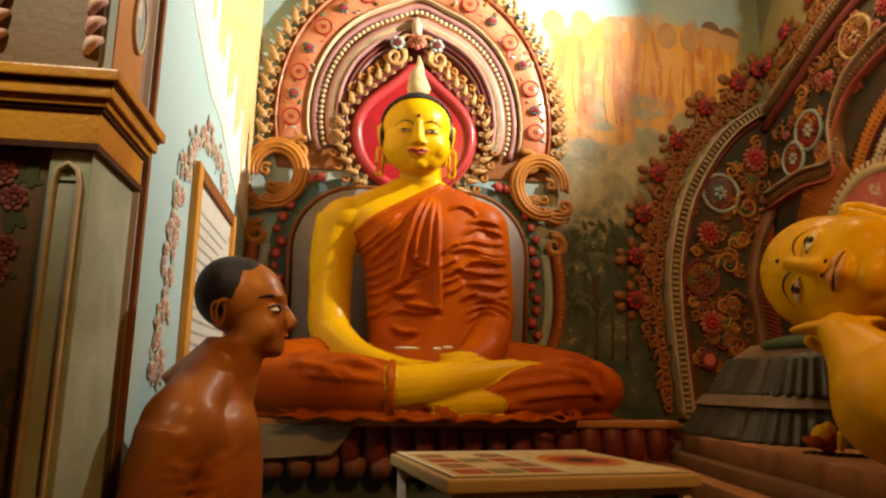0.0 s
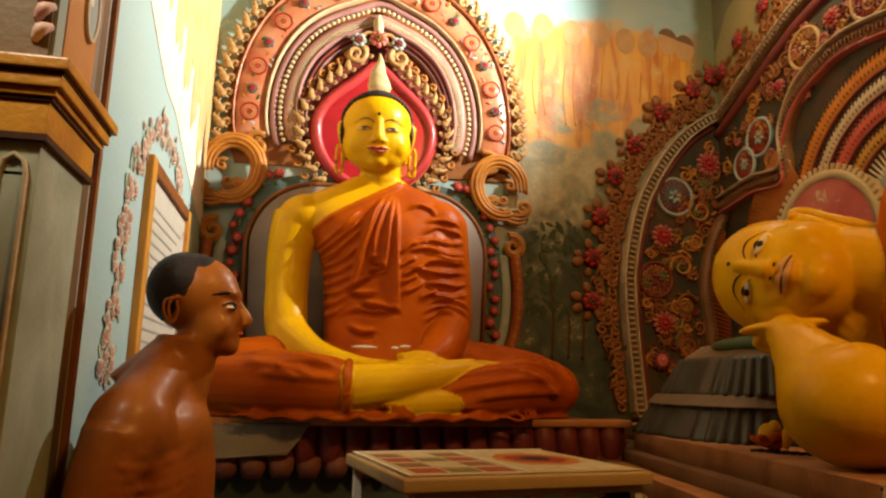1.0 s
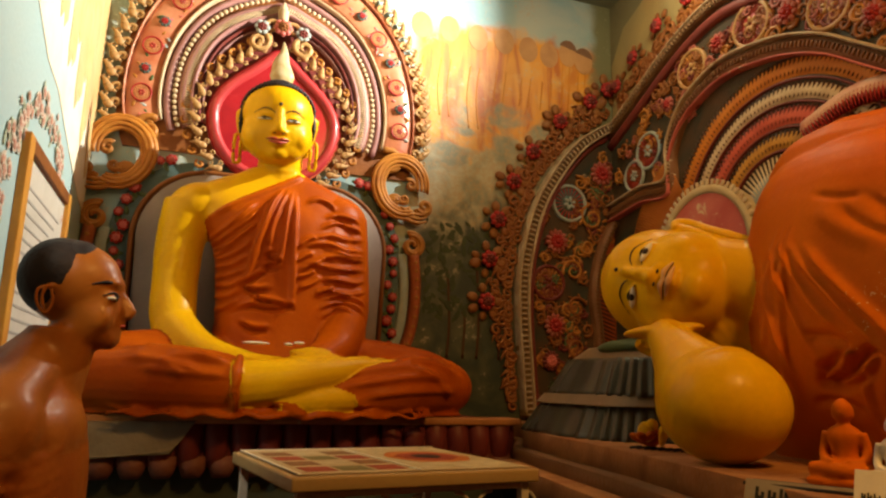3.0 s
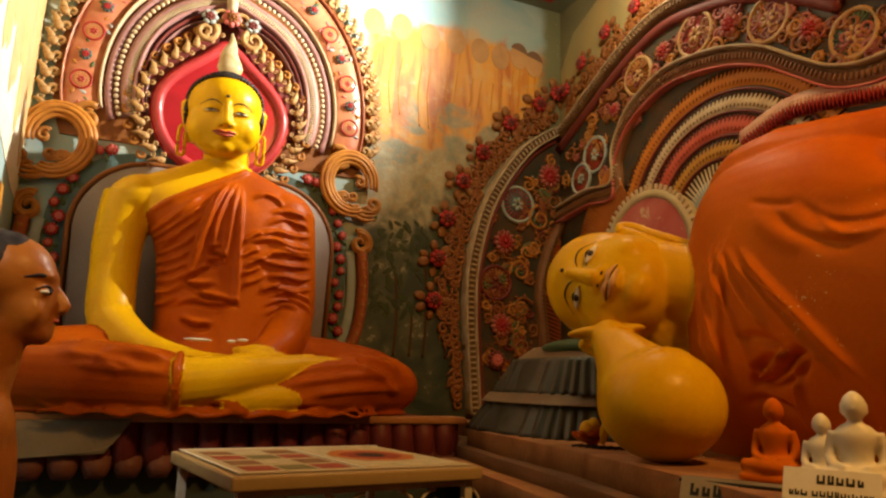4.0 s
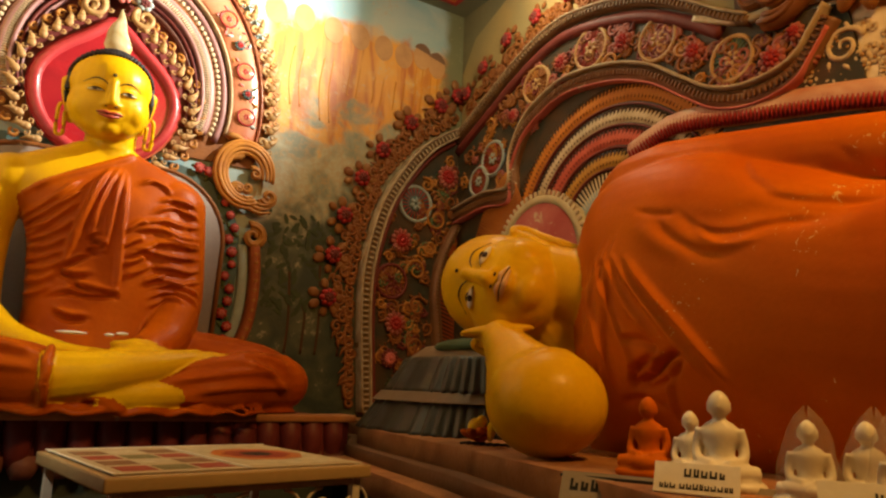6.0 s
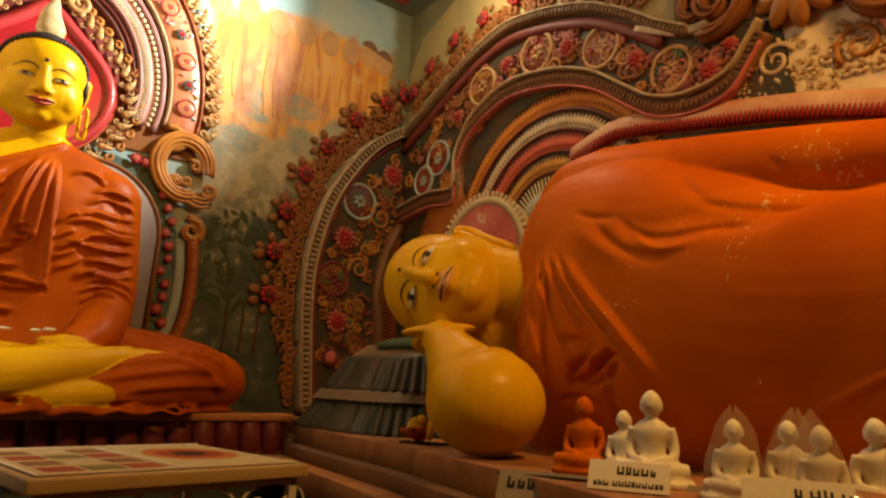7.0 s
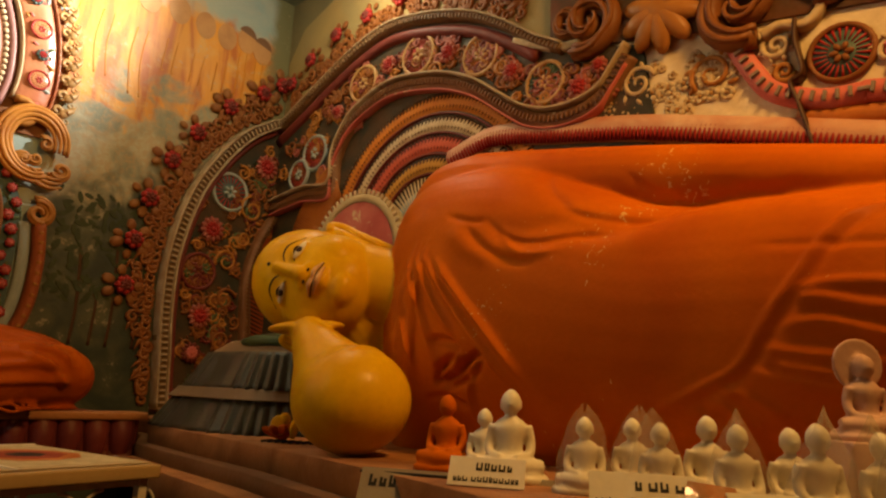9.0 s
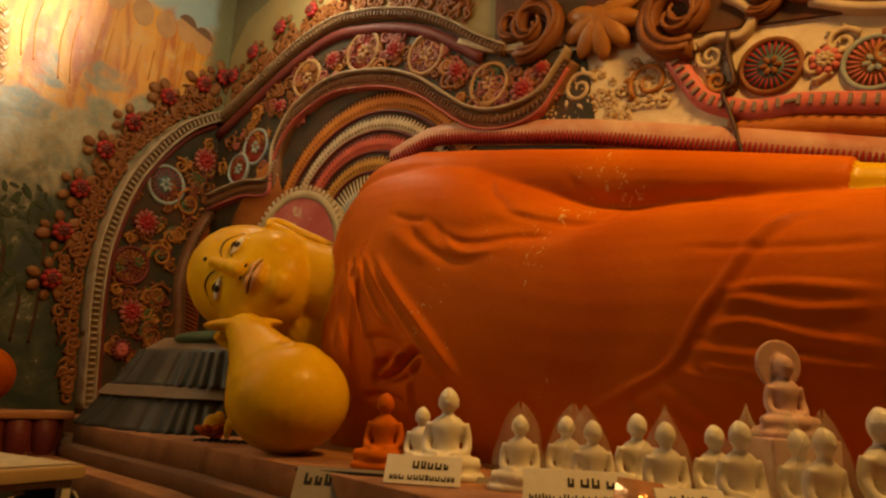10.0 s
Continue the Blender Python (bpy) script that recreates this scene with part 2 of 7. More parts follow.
def slab(bm, outline, z0, z1, mat=0, bevel=0.0):
    """A flat plate with that outline in x, y."""
    lo = [bm.verts.new((x, y, z0)) for x, y in outline]
    hi = [bm.verts.new((x, y, z1)) for x, y in outline]
    k = len(lo)
    top = bm.faces.new(hi)
    fs = [top, bm.faces.new(lo[::-1])] + [bm.faces.new((lo[i], lo[(i + 1) % k], hi[(i + 1) % k], hi[i])) for i in range(k)]
    for fc in fs:
        fc.material_index = mat
    if bevel:
        bmesh.ops.bevel(bm, geom=list(top.edges), offset=bevel, segments=2, affect="EDGES", profile=0.6)
    return bm


def along(pts, step, n=24):
    """Even places on a line in the plane, with the angle there."""
    path = spline([Vector((*q, 0)) for q in pts], n)
    out, left = [], step / 2
    for a, b in zip(path, path[1:]):
        d = b - a
        while left <= d.length:
            c = a + d * (left / d.length)
            out.append((c.x, c.y, math.degrees(math.atan2(d.y, d.x))))
            left += step
        left -= d.length
    return out


# planes of the walls: x along the wall to the right, y up, z out of it
ON_BACK = Matrix(((1, 0, 0, 0), (0, 0, -1, BACK), (0, 1, 0, 0), (0, 0, 0, 1)))
ON_RIGHT = Matrix(((0, 0, -1, RIGHT), (-1, 0, 0, 0), (0, 1, 0, 0), (0, 0, 0, 1)))
ON_LEFT = Matrix(((0, 0, 1, LEFT), (1, 0, 0, 0), (0, 1, 0, 0), (0, 0, 0, 1)))


def carve(me, flat, facing, lines):
    """Presses folds into a skin: each line lies in the plane (u, v) that flat gives, with its half width, its height (below nothing a groove) and how far it leans to one side."""
    k = len(me.vertices)
    co, no = np.empty(k * 3), np.empty(k * 3)
    me.vertices.foreach_get("co", co)
    me.vertex_normals.foreach_get("vector", no)
    co, no = co.reshape(-1, 3), no.reshape(-1, 3)
    uv = flat(co)
    turned = np.clip(no @ np.array(facing) * 3.0, 0, 1)
    robed = np.zeros(k)
    for p in me.polygons:
        if p.material_index == 1:
            robed[list(p.vertices)] = 1
    turned *= robed
    shift = np.zeros(k)
    for pts, width, height, lean in lines:
        path = np.array([(q.x, q.y) for q in spline([Vector((*p, 0)) for p in pts], 4)])
        near = np.where((turned > 0) & np.all(uv > path.min(0) - 4 * width, axis=1) & np.all(uv < path.max(0) + 4 * width, axis=1))[0]
        if not len(near):
            continue
        p = uv[near]
        best, where, side = np.full(len(near), 9.0), np.zeros(len(near)), np.ones(len(near))
        for i in range(len(path) - 1):
            a, d = path[i], path[i + 1] - path[i]
            t = np.clip(((p - a) @ d) / max(d @ d, 1e-9), 0, 1)
            gap = p - a - t[:, None] * d
            r = np.hypot(gap[:, 0], gap[:, 1])
            closer = r < best
            best[closer], where[closer] = r[closer], (i + t[closer]) / (len(path) - 1)
            side[closer] = np.sign(d[0] * gap[closer, 1] - d[1] * gap[closer, 0])
        wide = width * np.where(side > 0, 1 + lean, 1 - lean)
        fade = np.clip(np.minimum(where, 1 - where) * 5 + 0.12, 0, 1)
        shift[near] += height * np.exp(-((best / wide) ** 2)) * fade
    co += no * (shift * turned)[:, None]
    me.vertices.foreach_set("co", co.ravel())
    me.update()


def laid(width, height, lean, lines):
    """Fold lines that share one profile."""
    return [(pts, width, height, lean) for pts in lines]


def sculpt(name, build, materials, voxel, label, category, group="", m=None, smooth=4, extra=None, cloth=None):
    """One statue: forms grown together into a single skin, painted by the nearest form, then fine painted details joined on."""
    from mathutils.bvhtree import BVHTree
    bm = bmesh.new()
    build(bm)
    raw = bpy.data.meshes.new(name + "_raw")
    bmesh.ops.recalc_face_normals(bm, faces=bm.faces)
    bm.faces.ensure_lookup_table()
    tree = BVHTree.FromBMesh(bm)
    slots = [fc.material_index for fc in bm.faces]
    bm.to_mesh(raw)
    bm.free()
    tmp = new(name, raw)
    mod = tmp.modifiers.new("skin", "REMESH")
    mod.mode, mod.voxel_size, mod.use_smooth_shade = "VOXEL", voxel, True
    sm = tmp.modifiers.new("soft", "SMOOTH")
    sm.factor, sm.iterations = 0.5, smooth
    me = bpy.data.meshes.new_from_object(tmp.evaluated_get(bpy.context.evaluated_depsgraph_get()))
    bpy.data.objects.remove(tmp)
    bpy.data.meshes.remove(raw)
    idx = []
    for p in me.polygons:
        _, _, i, _ = tree.find_nearest(p.center)
        idx.append(slots[i] if i is not None else 0)
    me.materials.clear()
    for mat in materials:
        me.materials.append(mat)
    me.polygons.foreach_set("material_index", idx)
    if cloth:
        carve(me, *cloth)
    if extra:
        bm = bmesh.new()
        bm.from_mesh(me)
        extra(bm)
        bm.to_mesh(me)
        bm.free()
    me.polygons.foreach_set("use_smooth", [True] * len(me.polygons))
    ob = new(name, me)
    if m is not None:
        ob.matrix_basis = m
    return tagged(ob, label, category, group)


def moved(bm, start, m):
    """Moves the vertices made since start by a matrix."""
    for v in list(bm.verts)[start:]:
        v.co = m @ v.co

# ---- the room ----
def wall(name, lo, hi, material, label):
    bm = box(bmesh.new(), lo, hi)
    return tagged(part(name, bm, material, smooth=False), label, "wall", kind="structure")


def mural_paint():
    """Back wall painting: orange robes high up, pale clouds below them, a dark grove low down, blue-green between."""
    m = bpy.data.materials.new("back_wall_mural_paint")
    m.use_nodes = True
    nt = m.node_tree
    b = nt.nodes["Principled BSDF"]
    co = nt.nodes.new("ShaderNodeTexCoord")
    sep = nt.nodes.new("ShaderNodeSeparateXYZ")
    nt.links.new(co.outputs["Object"], sep.inputs[0])
    x, z = sep.outputs["X"], sep.outputs["Z"]

    def grain(scale, detail=5, squeeze=(1, 1, 1), distort=0.5):
        mp = nt.nodes.new("ShaderNodeMapping")
        mp.inputs["Scale"].default_value = squeeze
        nt.links.new(co.outputs["Object"], mp.inputs["Vector"])
        n = nt.nodes.new("ShaderNodeTexNoise")
        n.inputs["Scale"].default_value, n.inputs["Detail"].default_value, n.inputs["Distortion"].default_value = scale, detail, distort
        nt.links.new(mp.outputs[0], n.inputs["Vector"])
        return n.outputs["Fac"]

    def op(kind, a, c):
        n = nt.nodes.new("ShaderNodeMath")
        n.operation = kind
        for slot, v in enumerate((a, c)):
            if isinstance(v, (int, float)):
                n.inputs[slot].default_value = v
            else:
                nt.links.new(v, n.inputs[slot])
        return n.outputs[0]

    def step(v, lo, hi):
        n = nt.nodes.new("ShaderNodeMapRange")
        n.interpolation_type = "SMOOTHSTEP"
        n.inputs["From Min"].default_value, n.inputs["From Max"].default_value = lo, hi
        nt.links.new(v, n.inputs["Value"])
        return n.outputs["Result"]

    def mix(fac, a, c):
        n = nt.nodes.new("ShaderNodeMix")
        n.data_type = "RGBA"
        nt.links.new(fac, n.inputs[0])
        for slot, v in ((6, a), (7, c)):
            if isinstance(v, tuple):
                n.inputs[slot].default_value = (*v, 1)
            else:
                nt.links.new(v, n.inputs[slot])
        return n.outputs[2]

    big, mid, fine, folds_ = grain(2.6), grain(7.0), grain(45.0, 3), grain(6.0, 4, (1.6, 1, 0.22), 1.0)
    wob = op("MULTIPLY", op("SUBTRACT", big, 0.5), 0.9)
    wob2 = op("MULTIPLY", op("SUBTRACT", mid, 0.5), 0.45)
    rise = op("ADD", op("SUBTRACT", z, op("MULTIPLY", op("SUBTRACT", x, 1.1), 0.40)), op("ADD", wob, wob2))
    sky = mix(step(big, 0.35, 0.65), (0.22, 0.36, 0.38), (0.36, 0.42, 0.37))
    cloud = mix(step(mid, 0.36, 0.62), (0.19, 0.20, 0.13), (0.40, 0.36, 0.23))
    cloud = mix(step(fine, 0.35, 0.8), cloud, (0.36, 0.24, 0.10))
    robe = mix(step(folds_, 0.36, 0.60), (0.44, 0.12, 0.006), (0.66, 0.29, 0.018))
    robe = mix(step(mid, 0.50, 0.75), robe, (0.62, 0.34, 0.07))
    grove_ = mix(step(mid, 0.35, 0.7), (0.018, 0.028, 0.018), (0.075, 0.080, 0.040))
    out = mix(step(rise, 1.78, 2.02), grove_, cloud)
    out = mix(step(rise, 2.36, 2.46), out, robe)
    out = mix(step(op("ADD", z, op("MULTIPLY", wob2, 0.6)), 3.12, 3.24), out, sky)
    out = mix(step(op("ADD", x, op("MULTIPLY", wob2, 0.4)), 2.18, 2.27), out, (0.16, 0.16, 0.075))
    low_left = step(op("SUBTRACT", 1.12, x), 0.0, 0.1)
    out = mix(low_left, out, sky)
    worn = op("MULTIPLY", step(op("ADD", fine, op("MULTIPLY", mid, 0.8)), 1.06, 1.16), 0.45)
    out = mix(worn, out, (0.42, 0.34, 0.22))
    nt.links.new(out, b.inputs["Base Color"])
    b.inputs["Roughness"].default_value = 0.5
    bp = nt.nodes.new("ShaderNodeBump")
    bp.inputs["Strength"].default_value, bp.inputs["Distance"].default_value = 0.15, 0.01
    nt.links.new(fine, bp.inputs["Height"])
    nt.links.new(bp.outputs["Normal"], b.inputs["Normal"])
    return m


MURAL = mural_paint()
SIDE_WALL = paint("olive_side_wall", (0.20, 0.17, 0.08), (0.12, 0.12, 0.07), 2.2, 0.8, 0.55, 0.12, grain=40)
LEFT_M = paint("pale_blue_painted_wall", (0.30, 0.46, 0.48), (0.42, 0.46, 0.40), 2.0, 0.5, 0.55, 0.1)
wall("wall_north", (LEFT - 0.2, BACK, FLOOR), (RIGHT + 0.2, BACK + 0.2, CEIL), MURAL, "blue-green plaster back wall painted with murals")
wall("wall_east", (RIGHT, FRONT, FLOOR), (RIGHT + 0.2, BACK, CEIL), SIDE_WALL, "painted plaster side wall behind the reclining statue")
wall("wall_west", (LEFT - 0.2, 1.62, FLOOR), (LEFT, BACK, CEIL), LEFT_M, "pale blue side wall with painted garlands")
wall("wall_south", (WEST - 0.2, FRONT - 0.2, FLOOR), (RIGHT + 0.2, FRONT, CEIL), WALL_PLAIN, "unseen plain brown wall closing the room, lightened to bounce light")
wall("wall_far_west", (WEST - 0.2, FRONT, FLOOR), (WEST, 1.3, CEIL), WALL_PLAIN, "unseen plain brown wall closing the room, lightened to bounce light")
tagged(part("floor", box(bmesh.new(), (WEST - 0.2, FRONT - 0.2, FLOOR - 0.1), (RIGHT + 0.2, BACK + 0.2, FLOOR)), FLOOR_M, smooth=False), "dark red cement floor", "floor", kind="structure")
tagged(part("ceiling", box(bmesh.new(), (WEST - 0.2, FRONT - 0.2, CEIL), (RIGHT + 0.2, BACK + 0.2, CEIL + 0.1)), CEIL_M, smooth=False), "dark green painted plaster ceiling", "ceiling", kind="structure")


# ---- seated statue ----
def face_forms(bm, skin, hair, r=1.0):
    """Head forms about the origin, facing -y, for a head about 0.40 high times r."""
    n = len(bm.verts)
    ball(bm, (0, 0.015, 0.045), (0.155, 0.17, 0.165), mat=skin, seg=28, rings=18)
    ball(bm, (0, -0.030, -0.055), (0.153, 0.138, 0.142), mat=skin, seg=28, rings=18)
    ball(bm, (0, -0.112, -0.150), (0.052, 0.048, 0.040), mat=skin)
    ball(bm, (0, -0.058, -0.112), (0.118, 0.098, 0.088), mat=skin, seg=24, rings=16)
    for s in (-1, 1):
        ball(bm, (0.070 * s, -0.088, -0.07), (0.064, 0.058, 0.070), mat=skin)
        ball(bm, (0.062 * s, -0.136, 0.003), (0.036, 0.020, 0.018), (0, 0, 20 * s), mat=skin)
        tube(bm, [(0.145 * s, 0.0, 0.05), (0.160 * s, 0.012, 0.035), (0.156 * s, 0.012, -0.03), (0.140 * s, 0.012, -0.10), (0.130 * s, 0.012, -0.145)], [0.014, 0.022, 0.018, 0.013, 0.012], mat=skin, seg=8)
        ball(bm, (0.025 * s, -0.160, -0.058), (0.016, 0.016, 0.013), mat=skin)
    tube(bm, [(0, -0.150, 0.05), (0, -0.164, 0.0), (0, -0.176, -0.046)], [0.014, 0.016, 0.021], mat=skin, seg=10)
    ball(bm, (0, -0.175, -0.052), (0.022, 0.020, 0.016), mat=skin)
    tube(bm, [(-0.05, -0.150, -0.098), (-0.02, -0.167, -0.094), (0, -0.166, -0.097), (0.02, -0.167, -0.094), (0.05, -0.150, -0.098)], [0.005, 0.011, 0.010, 0.011, 0.005], mat=skin, seg=8)
    tube(bm, [(-0.042, -0.150, -0.108), (0, -0.166, -0.116), (0.042, -0.150, -0.108)], [0.005, 0.014, 0.005], mat=skin, seg=8)
    moved(bm, n, Matrix.Scale(r, 4))


def on_face(x, z, lift=0.002):
    """A place on the front of the head forms."""
    best = -0.02
    for cy, cz, rx, ry, rz, cx in ((0.015, 0.045, 0.155, 0.17, 0.165, 0), (-0.032, -0.055, 0.146, 0.137, 0.143, 0), (-0.136, 0.003, 0.036, 0.020, 0.018, 0.062), (-0.136, 0.003, 0.036, 0.020, 0.018, -0.062)):
        q = 1 - ((x - cx) / rx) ** 2 - ((z - cz) / rz) ** 2
        if q > 0:
            best = min(best, cy - ry * math.sqrt(q))
    return (x, best - lift, z)


def face_paint(bm, line, white, lip, open_eyes=0.5, thin=1.0):
    """Brows, eyes, lips and the mark between the brows, laid on the skin."""
    for s in (-1, 1):
        tube(bm, [on_face(s * x, z, -0.0005) for x, z in ((0.016, 0.026), (0.038, 0.044), (0.068, 0.048), (0.105, 0.026))], [0.003 * thin, 0.005 * thin, 0.005 * thin, 0.002 * thin], seg=6, mat=line)
        tube(bm, [on_face(s * x, z, 0.0005) for x, z in ((0.028, -0.004), (0.045, 0.006 * open_eyes + 0.003), (0.065, 0.009 * open_eyes + 0.004), (0.098, -0.001))], [0.003 * thin, 0.006 * thin, 0.006 * thin, 0.003 * thin], seg=6, mat=line)
        tube(bm, [on_face(s * x, z, -0.001) for x, z in ((0.030, 0.012), (0.062, 0.022 + 0.004 * open_eyes), (0.100, 0.010))], [0.0015 * thin, 0.003 * thin, 0.0015 * thin], seg=6, mat=line)
        x, y, z = on_face(s * 0.062, -0.003)
        ball(bm, (x, y + 0.004, z), (0.030, 0.006, 0.009 * open_eyes + 0.003), (0, 0, 20 * s), mat=white, seg=12, rings=8)
        ball(bm, (x, y + 0.0005, z), (0.011, 0.005, 0.009 * open_eyes + 0.002), (0, 0, 20 * s), mat=line, seg=10, rings=8)
        ball(bm, (0.017 * s, -0.172, -0.067), (0.006, 0.004, 0.003), mat=line, seg=8, rings=6)
    tube(bm, [(-0.048, -0.159, -0.094), (-0.02, -0.180, -0.093), (0, -0.179, -0.096), (0.02, -0.180, -0.093), (0.048, -0.159, -0.094)], [0.002, 0.007, 0.006, 0.007, 0.002], mat=lip, seg=8)
    tube(bm, [(-0.038, -0.163, -0.104), (0, -0.180, -0.111), (0.038, -0.163, -0.104)], [0.003, 0.009, 0.003], mat=lip, seg=8)
    tube(bm, [(-0.048, -0.159, -0.097), (-0.02, -0.179, -0.101), (0, -0.181, -0.102), (0.02, -0.179, -0.101), (0.048, -0.159, -0.097)], [0.0012, 0.0014, 0.0014, 0.0014, 0.0012], mat=line, seg=6)


SX, SY, SZ = 0.33, 3.08, 0.98  # the seat's middle


def surface(bm, way, far=3.0):
    """Finds the outermost point of the forms so far, looking along way."""
    from mathutils.bvhtree import BVHTree
    bm.normal_update()
    tree, way = BVHTree.FromBMesh(bm), Vector(way).normalized()

    def on(p, sink=0.0):
        hit = tree.ray_cast(Vector(p) - way * far, way)[0]
        return tuple(hit + way * sink) if hit else tuple(p)
    return on


def folds(bm, lines, radius, mat, n=6, on=None, sink=0.3):
    for pts in lines:
        if on:
            pts = [on(q, radius * sink) for q in spline(pts, 5)]
        tube(bm, pts, [radius * 0.3, radius, radius, radius * 0.3], mat=mat, seg=7, n=2 if on else n)


def seated_forms(bm):
    n = len(bm.verts)
    # torso in sections going up: height, x, y, half width, half depth; bare above the robe's edge
    rough_ = [(0.10, 0.02, 0.02, 0.33, 0.24), (0.30, 0.05, 0.04, 0.285, 0.215), (0.50, 0.05, 0.05, 0.285, 0.205), (0.68, 0.035, 0.06, 0.295, 0.20), (0.80, 0.0, 0.065, 0.335, 0.185), (0.88, -0.02, 0.075, 0.375, 0.160), (0.94, -0.015, 0.08, 0.36, 0.138), (0.99, -0.005, 0.085, 0.275, 0.122), (1.03, -0.01, 0.085, 0.18, 0.11), (1.06, -0.015, 0.08, 0.12, 0.10)]
    wide = spline([Vector((a, b, d)) for a, b, c, d, e in rough_], 5)
    deep = spline([Vector((a, c, e)) for a, b, c, d, e in rough_], 5)
    loft(bm, [(p.x, p.y, q.y, p.z, q.z) for p, q in zip(wide, deep)], mat=1, axis="z", power=2.3, seg=96)
    for f in bm.faces:
        c = f.calc_center_median()
        if c.z > 1.03 + 0.605 * (c.x - 0.095):
            f.material_index = 0
    # bare shoulder and arm, standing clear of the waist
    ball(bm, (-0.330, 0.075, 0.855), (0.135, 0.128, 0.115), (0, -18, 0), mat=0, seg=28, rings=18)
    tube(bm, [(-0.360, 0.075, 0.86), (-0.392, 0.06, 0.70), (-0.396, 0.03, 0.54), (-0.392, -0.03, 0.39), (-0.375, -0.08, 0.31)], [0.118, 0.102, 0.092, 0.092, 0.085], mat=0, seg=24)
    tube(bm, [(-0.382, -0.07, 0.325), (-0.27, -0.22, 0.225), (-0.10, -0.31, 0.175), (0.02, -0.34, 0.165)], [0.088, 0.074, 0.056, 0.050], mat=0, seg=20)
    # robed shoulder and arm
    ball(bm, (0.275, 0.075, 0.855), (0.150, 0.135, 0.125), (0, 18, 0), mat=1, seg=28, rings=18)
    tube(bm, [(0.295, 0.07, 0.86), (0.322, 0.05, 0.62), (0.322, 0.0, 0.44), (0.295, -0.07, 0.34)], [0.125, 0.112, 0.108, 0.104], mat=1, seg=18)
    tube(bm, [(0.305, -0.06, 0.35), (0.25, -0.20, 0.26), (0.16, -0.29, 0.205)], [0.105, 0.092, 0.066], mat=1, seg=18)
    # neck with rings
    tube(bm, [(0, 0.08, 0.94), (0, 0.065, 1.04), (0, 0.05, 1.13)], [0.118, 0.100, 0.098], mat=0, seg=20)
    for z, r in ((1.055, 0.099), (1.085, 0.097)):
        loop = [(r * math.cos(a), 0.065 + r * math.sin(a), z + 0.012 * math.sin(a)) for a in np.linspace(math.pi, 2 * math.pi, 12).tolist()]
        tube(bm, loop, [0.005] * 3, mat=0, seg=6, n=2)
    # legs: crossed shins, knees, thighs under the robe
    tube(bm, [(-0.16, -0.05, 0.13), (-0.42, -0.10, 0.15), (-0.66, -0.20, 0.13), (-0.74, -0.26, 0.115)], [0.16, 0.165, 0.145, 0.11], mat=1, seg=20)
    tube(bm, [(0.16, -0.05, 0.13), (0.40, -0.10, 0.15), (0.62, -0.20, 0.13), (0.71, -0.26, 0.115)], [0.16, 0.165, 0.145, 0.115], mat=1, seg=20)
    tube(bm, [(-0.74, -0.27, 0.12), (-0.45, -0.40, 0.115), (-0.14, -0.46, 0.10)], [0.11, 0.115, 0.095], mat=1, seg=20)
    tube(bm, [(0.71, -0.27, 0.12), (0.46, -0.40, 0.11), (0.18, -0.43, 0.085)], [0.115, 0.115, 0.085], mat=1, seg=20)
    ball(bm, (-0.74, -0.25, 0.115), (0.11, 0.14, 0.105), mat=1)
    ball(bm, (0.71, -0.25, 0.115), (0.12, 0.14, 0.11), mat=1)
    # shin, foot sole up, second foot
    tube(bm, [(-0.16, -0.47, 0.105), (0.0, -0.49, 0.125), (0.16, -0.47, 0.15), (0.34, -0.42, 0.185)], [0.088, 0.078, 0.064, 0.045], mat=0, seg=16)
    ball(bm, (0.31, -0.42, 0.185), (0.12, 0.06, 0.030), (0, -12, 10), mat=0)
    for i in range(5):
        ball(bm, (0.41 + 0.004 * i, -0.45 + 0.022 * i, 0.205), (0.026, 0.011, 0.012), (0, -10, 8), mat=0, seg=10, rings=8)
    tube(bm, [(0.0, -0.49, 0.055), (0.14, -0.49, 0.06), (0.26, -0.47, 0.065)], [0.045, 0.055, 0.05], mat=0, seg=12)
    ball(bm, (-0.30, -0.38, 0.215), (0.17, 0.06, 0.022), (0, 6, -8), mat=1)
    # hem of the robe round the shin
    tube(bm, [(-0.145 + 0.012 * math.cos(a), -0.472 + 0.100 * math.cos(a), 0.105 + 0.100 * math.sin(a)) for a in np.linspace(0, 2 * math.pi, 20).tolist()], [0.013] * 3, mat=1, seg=8, n=2)
    # hands in the lap, one on the other
    ball(bm, (0.10, -0.35, 0.19), (0.14, 0.075, 0.032), (0, -4, 0), mat=0)
    ball(bm, (0.17, -0.33, 0.215), (0.13, 0.065, 0.026), (0, 10, 0), mat=0)
    for i in range(4):
        tube(bm, [(0.14, -0.40 + 0.026 * i, 0.20), (0.22, -0.40 + 0.026 * i, 0.205), (0.29, -0.395 + 0.026 * i, 0.215)], [0.014, 0.014, 0.010], mat=0, seg=8, n=3)
    tube(bm, [(0.06, -0.32, 0.225), (0.13, -0.34, 0.245), (0.20, -0.33, 0.235)], [0.016, 0.015, 0.011], mat=0, seg=8)
    # hem spread out before the crossed legs
    for row in range(4):
        line = [(-0.56 + 0.05 * i, -0.47 - 0.018 * row + 0.10 * abs(-0.56 + 0.05 * i) ** 1.5 + 0.012 * math.sin(i * 1.9 + row), 0.034 - 0.010 * row + 0.008 * math.sin(i * 2.3 + 2 * row)) for i in range(24)]
        tube(bm, line, [0.006, 0.013, 0.013, 0.006], mat=1, seg=7, n=4)
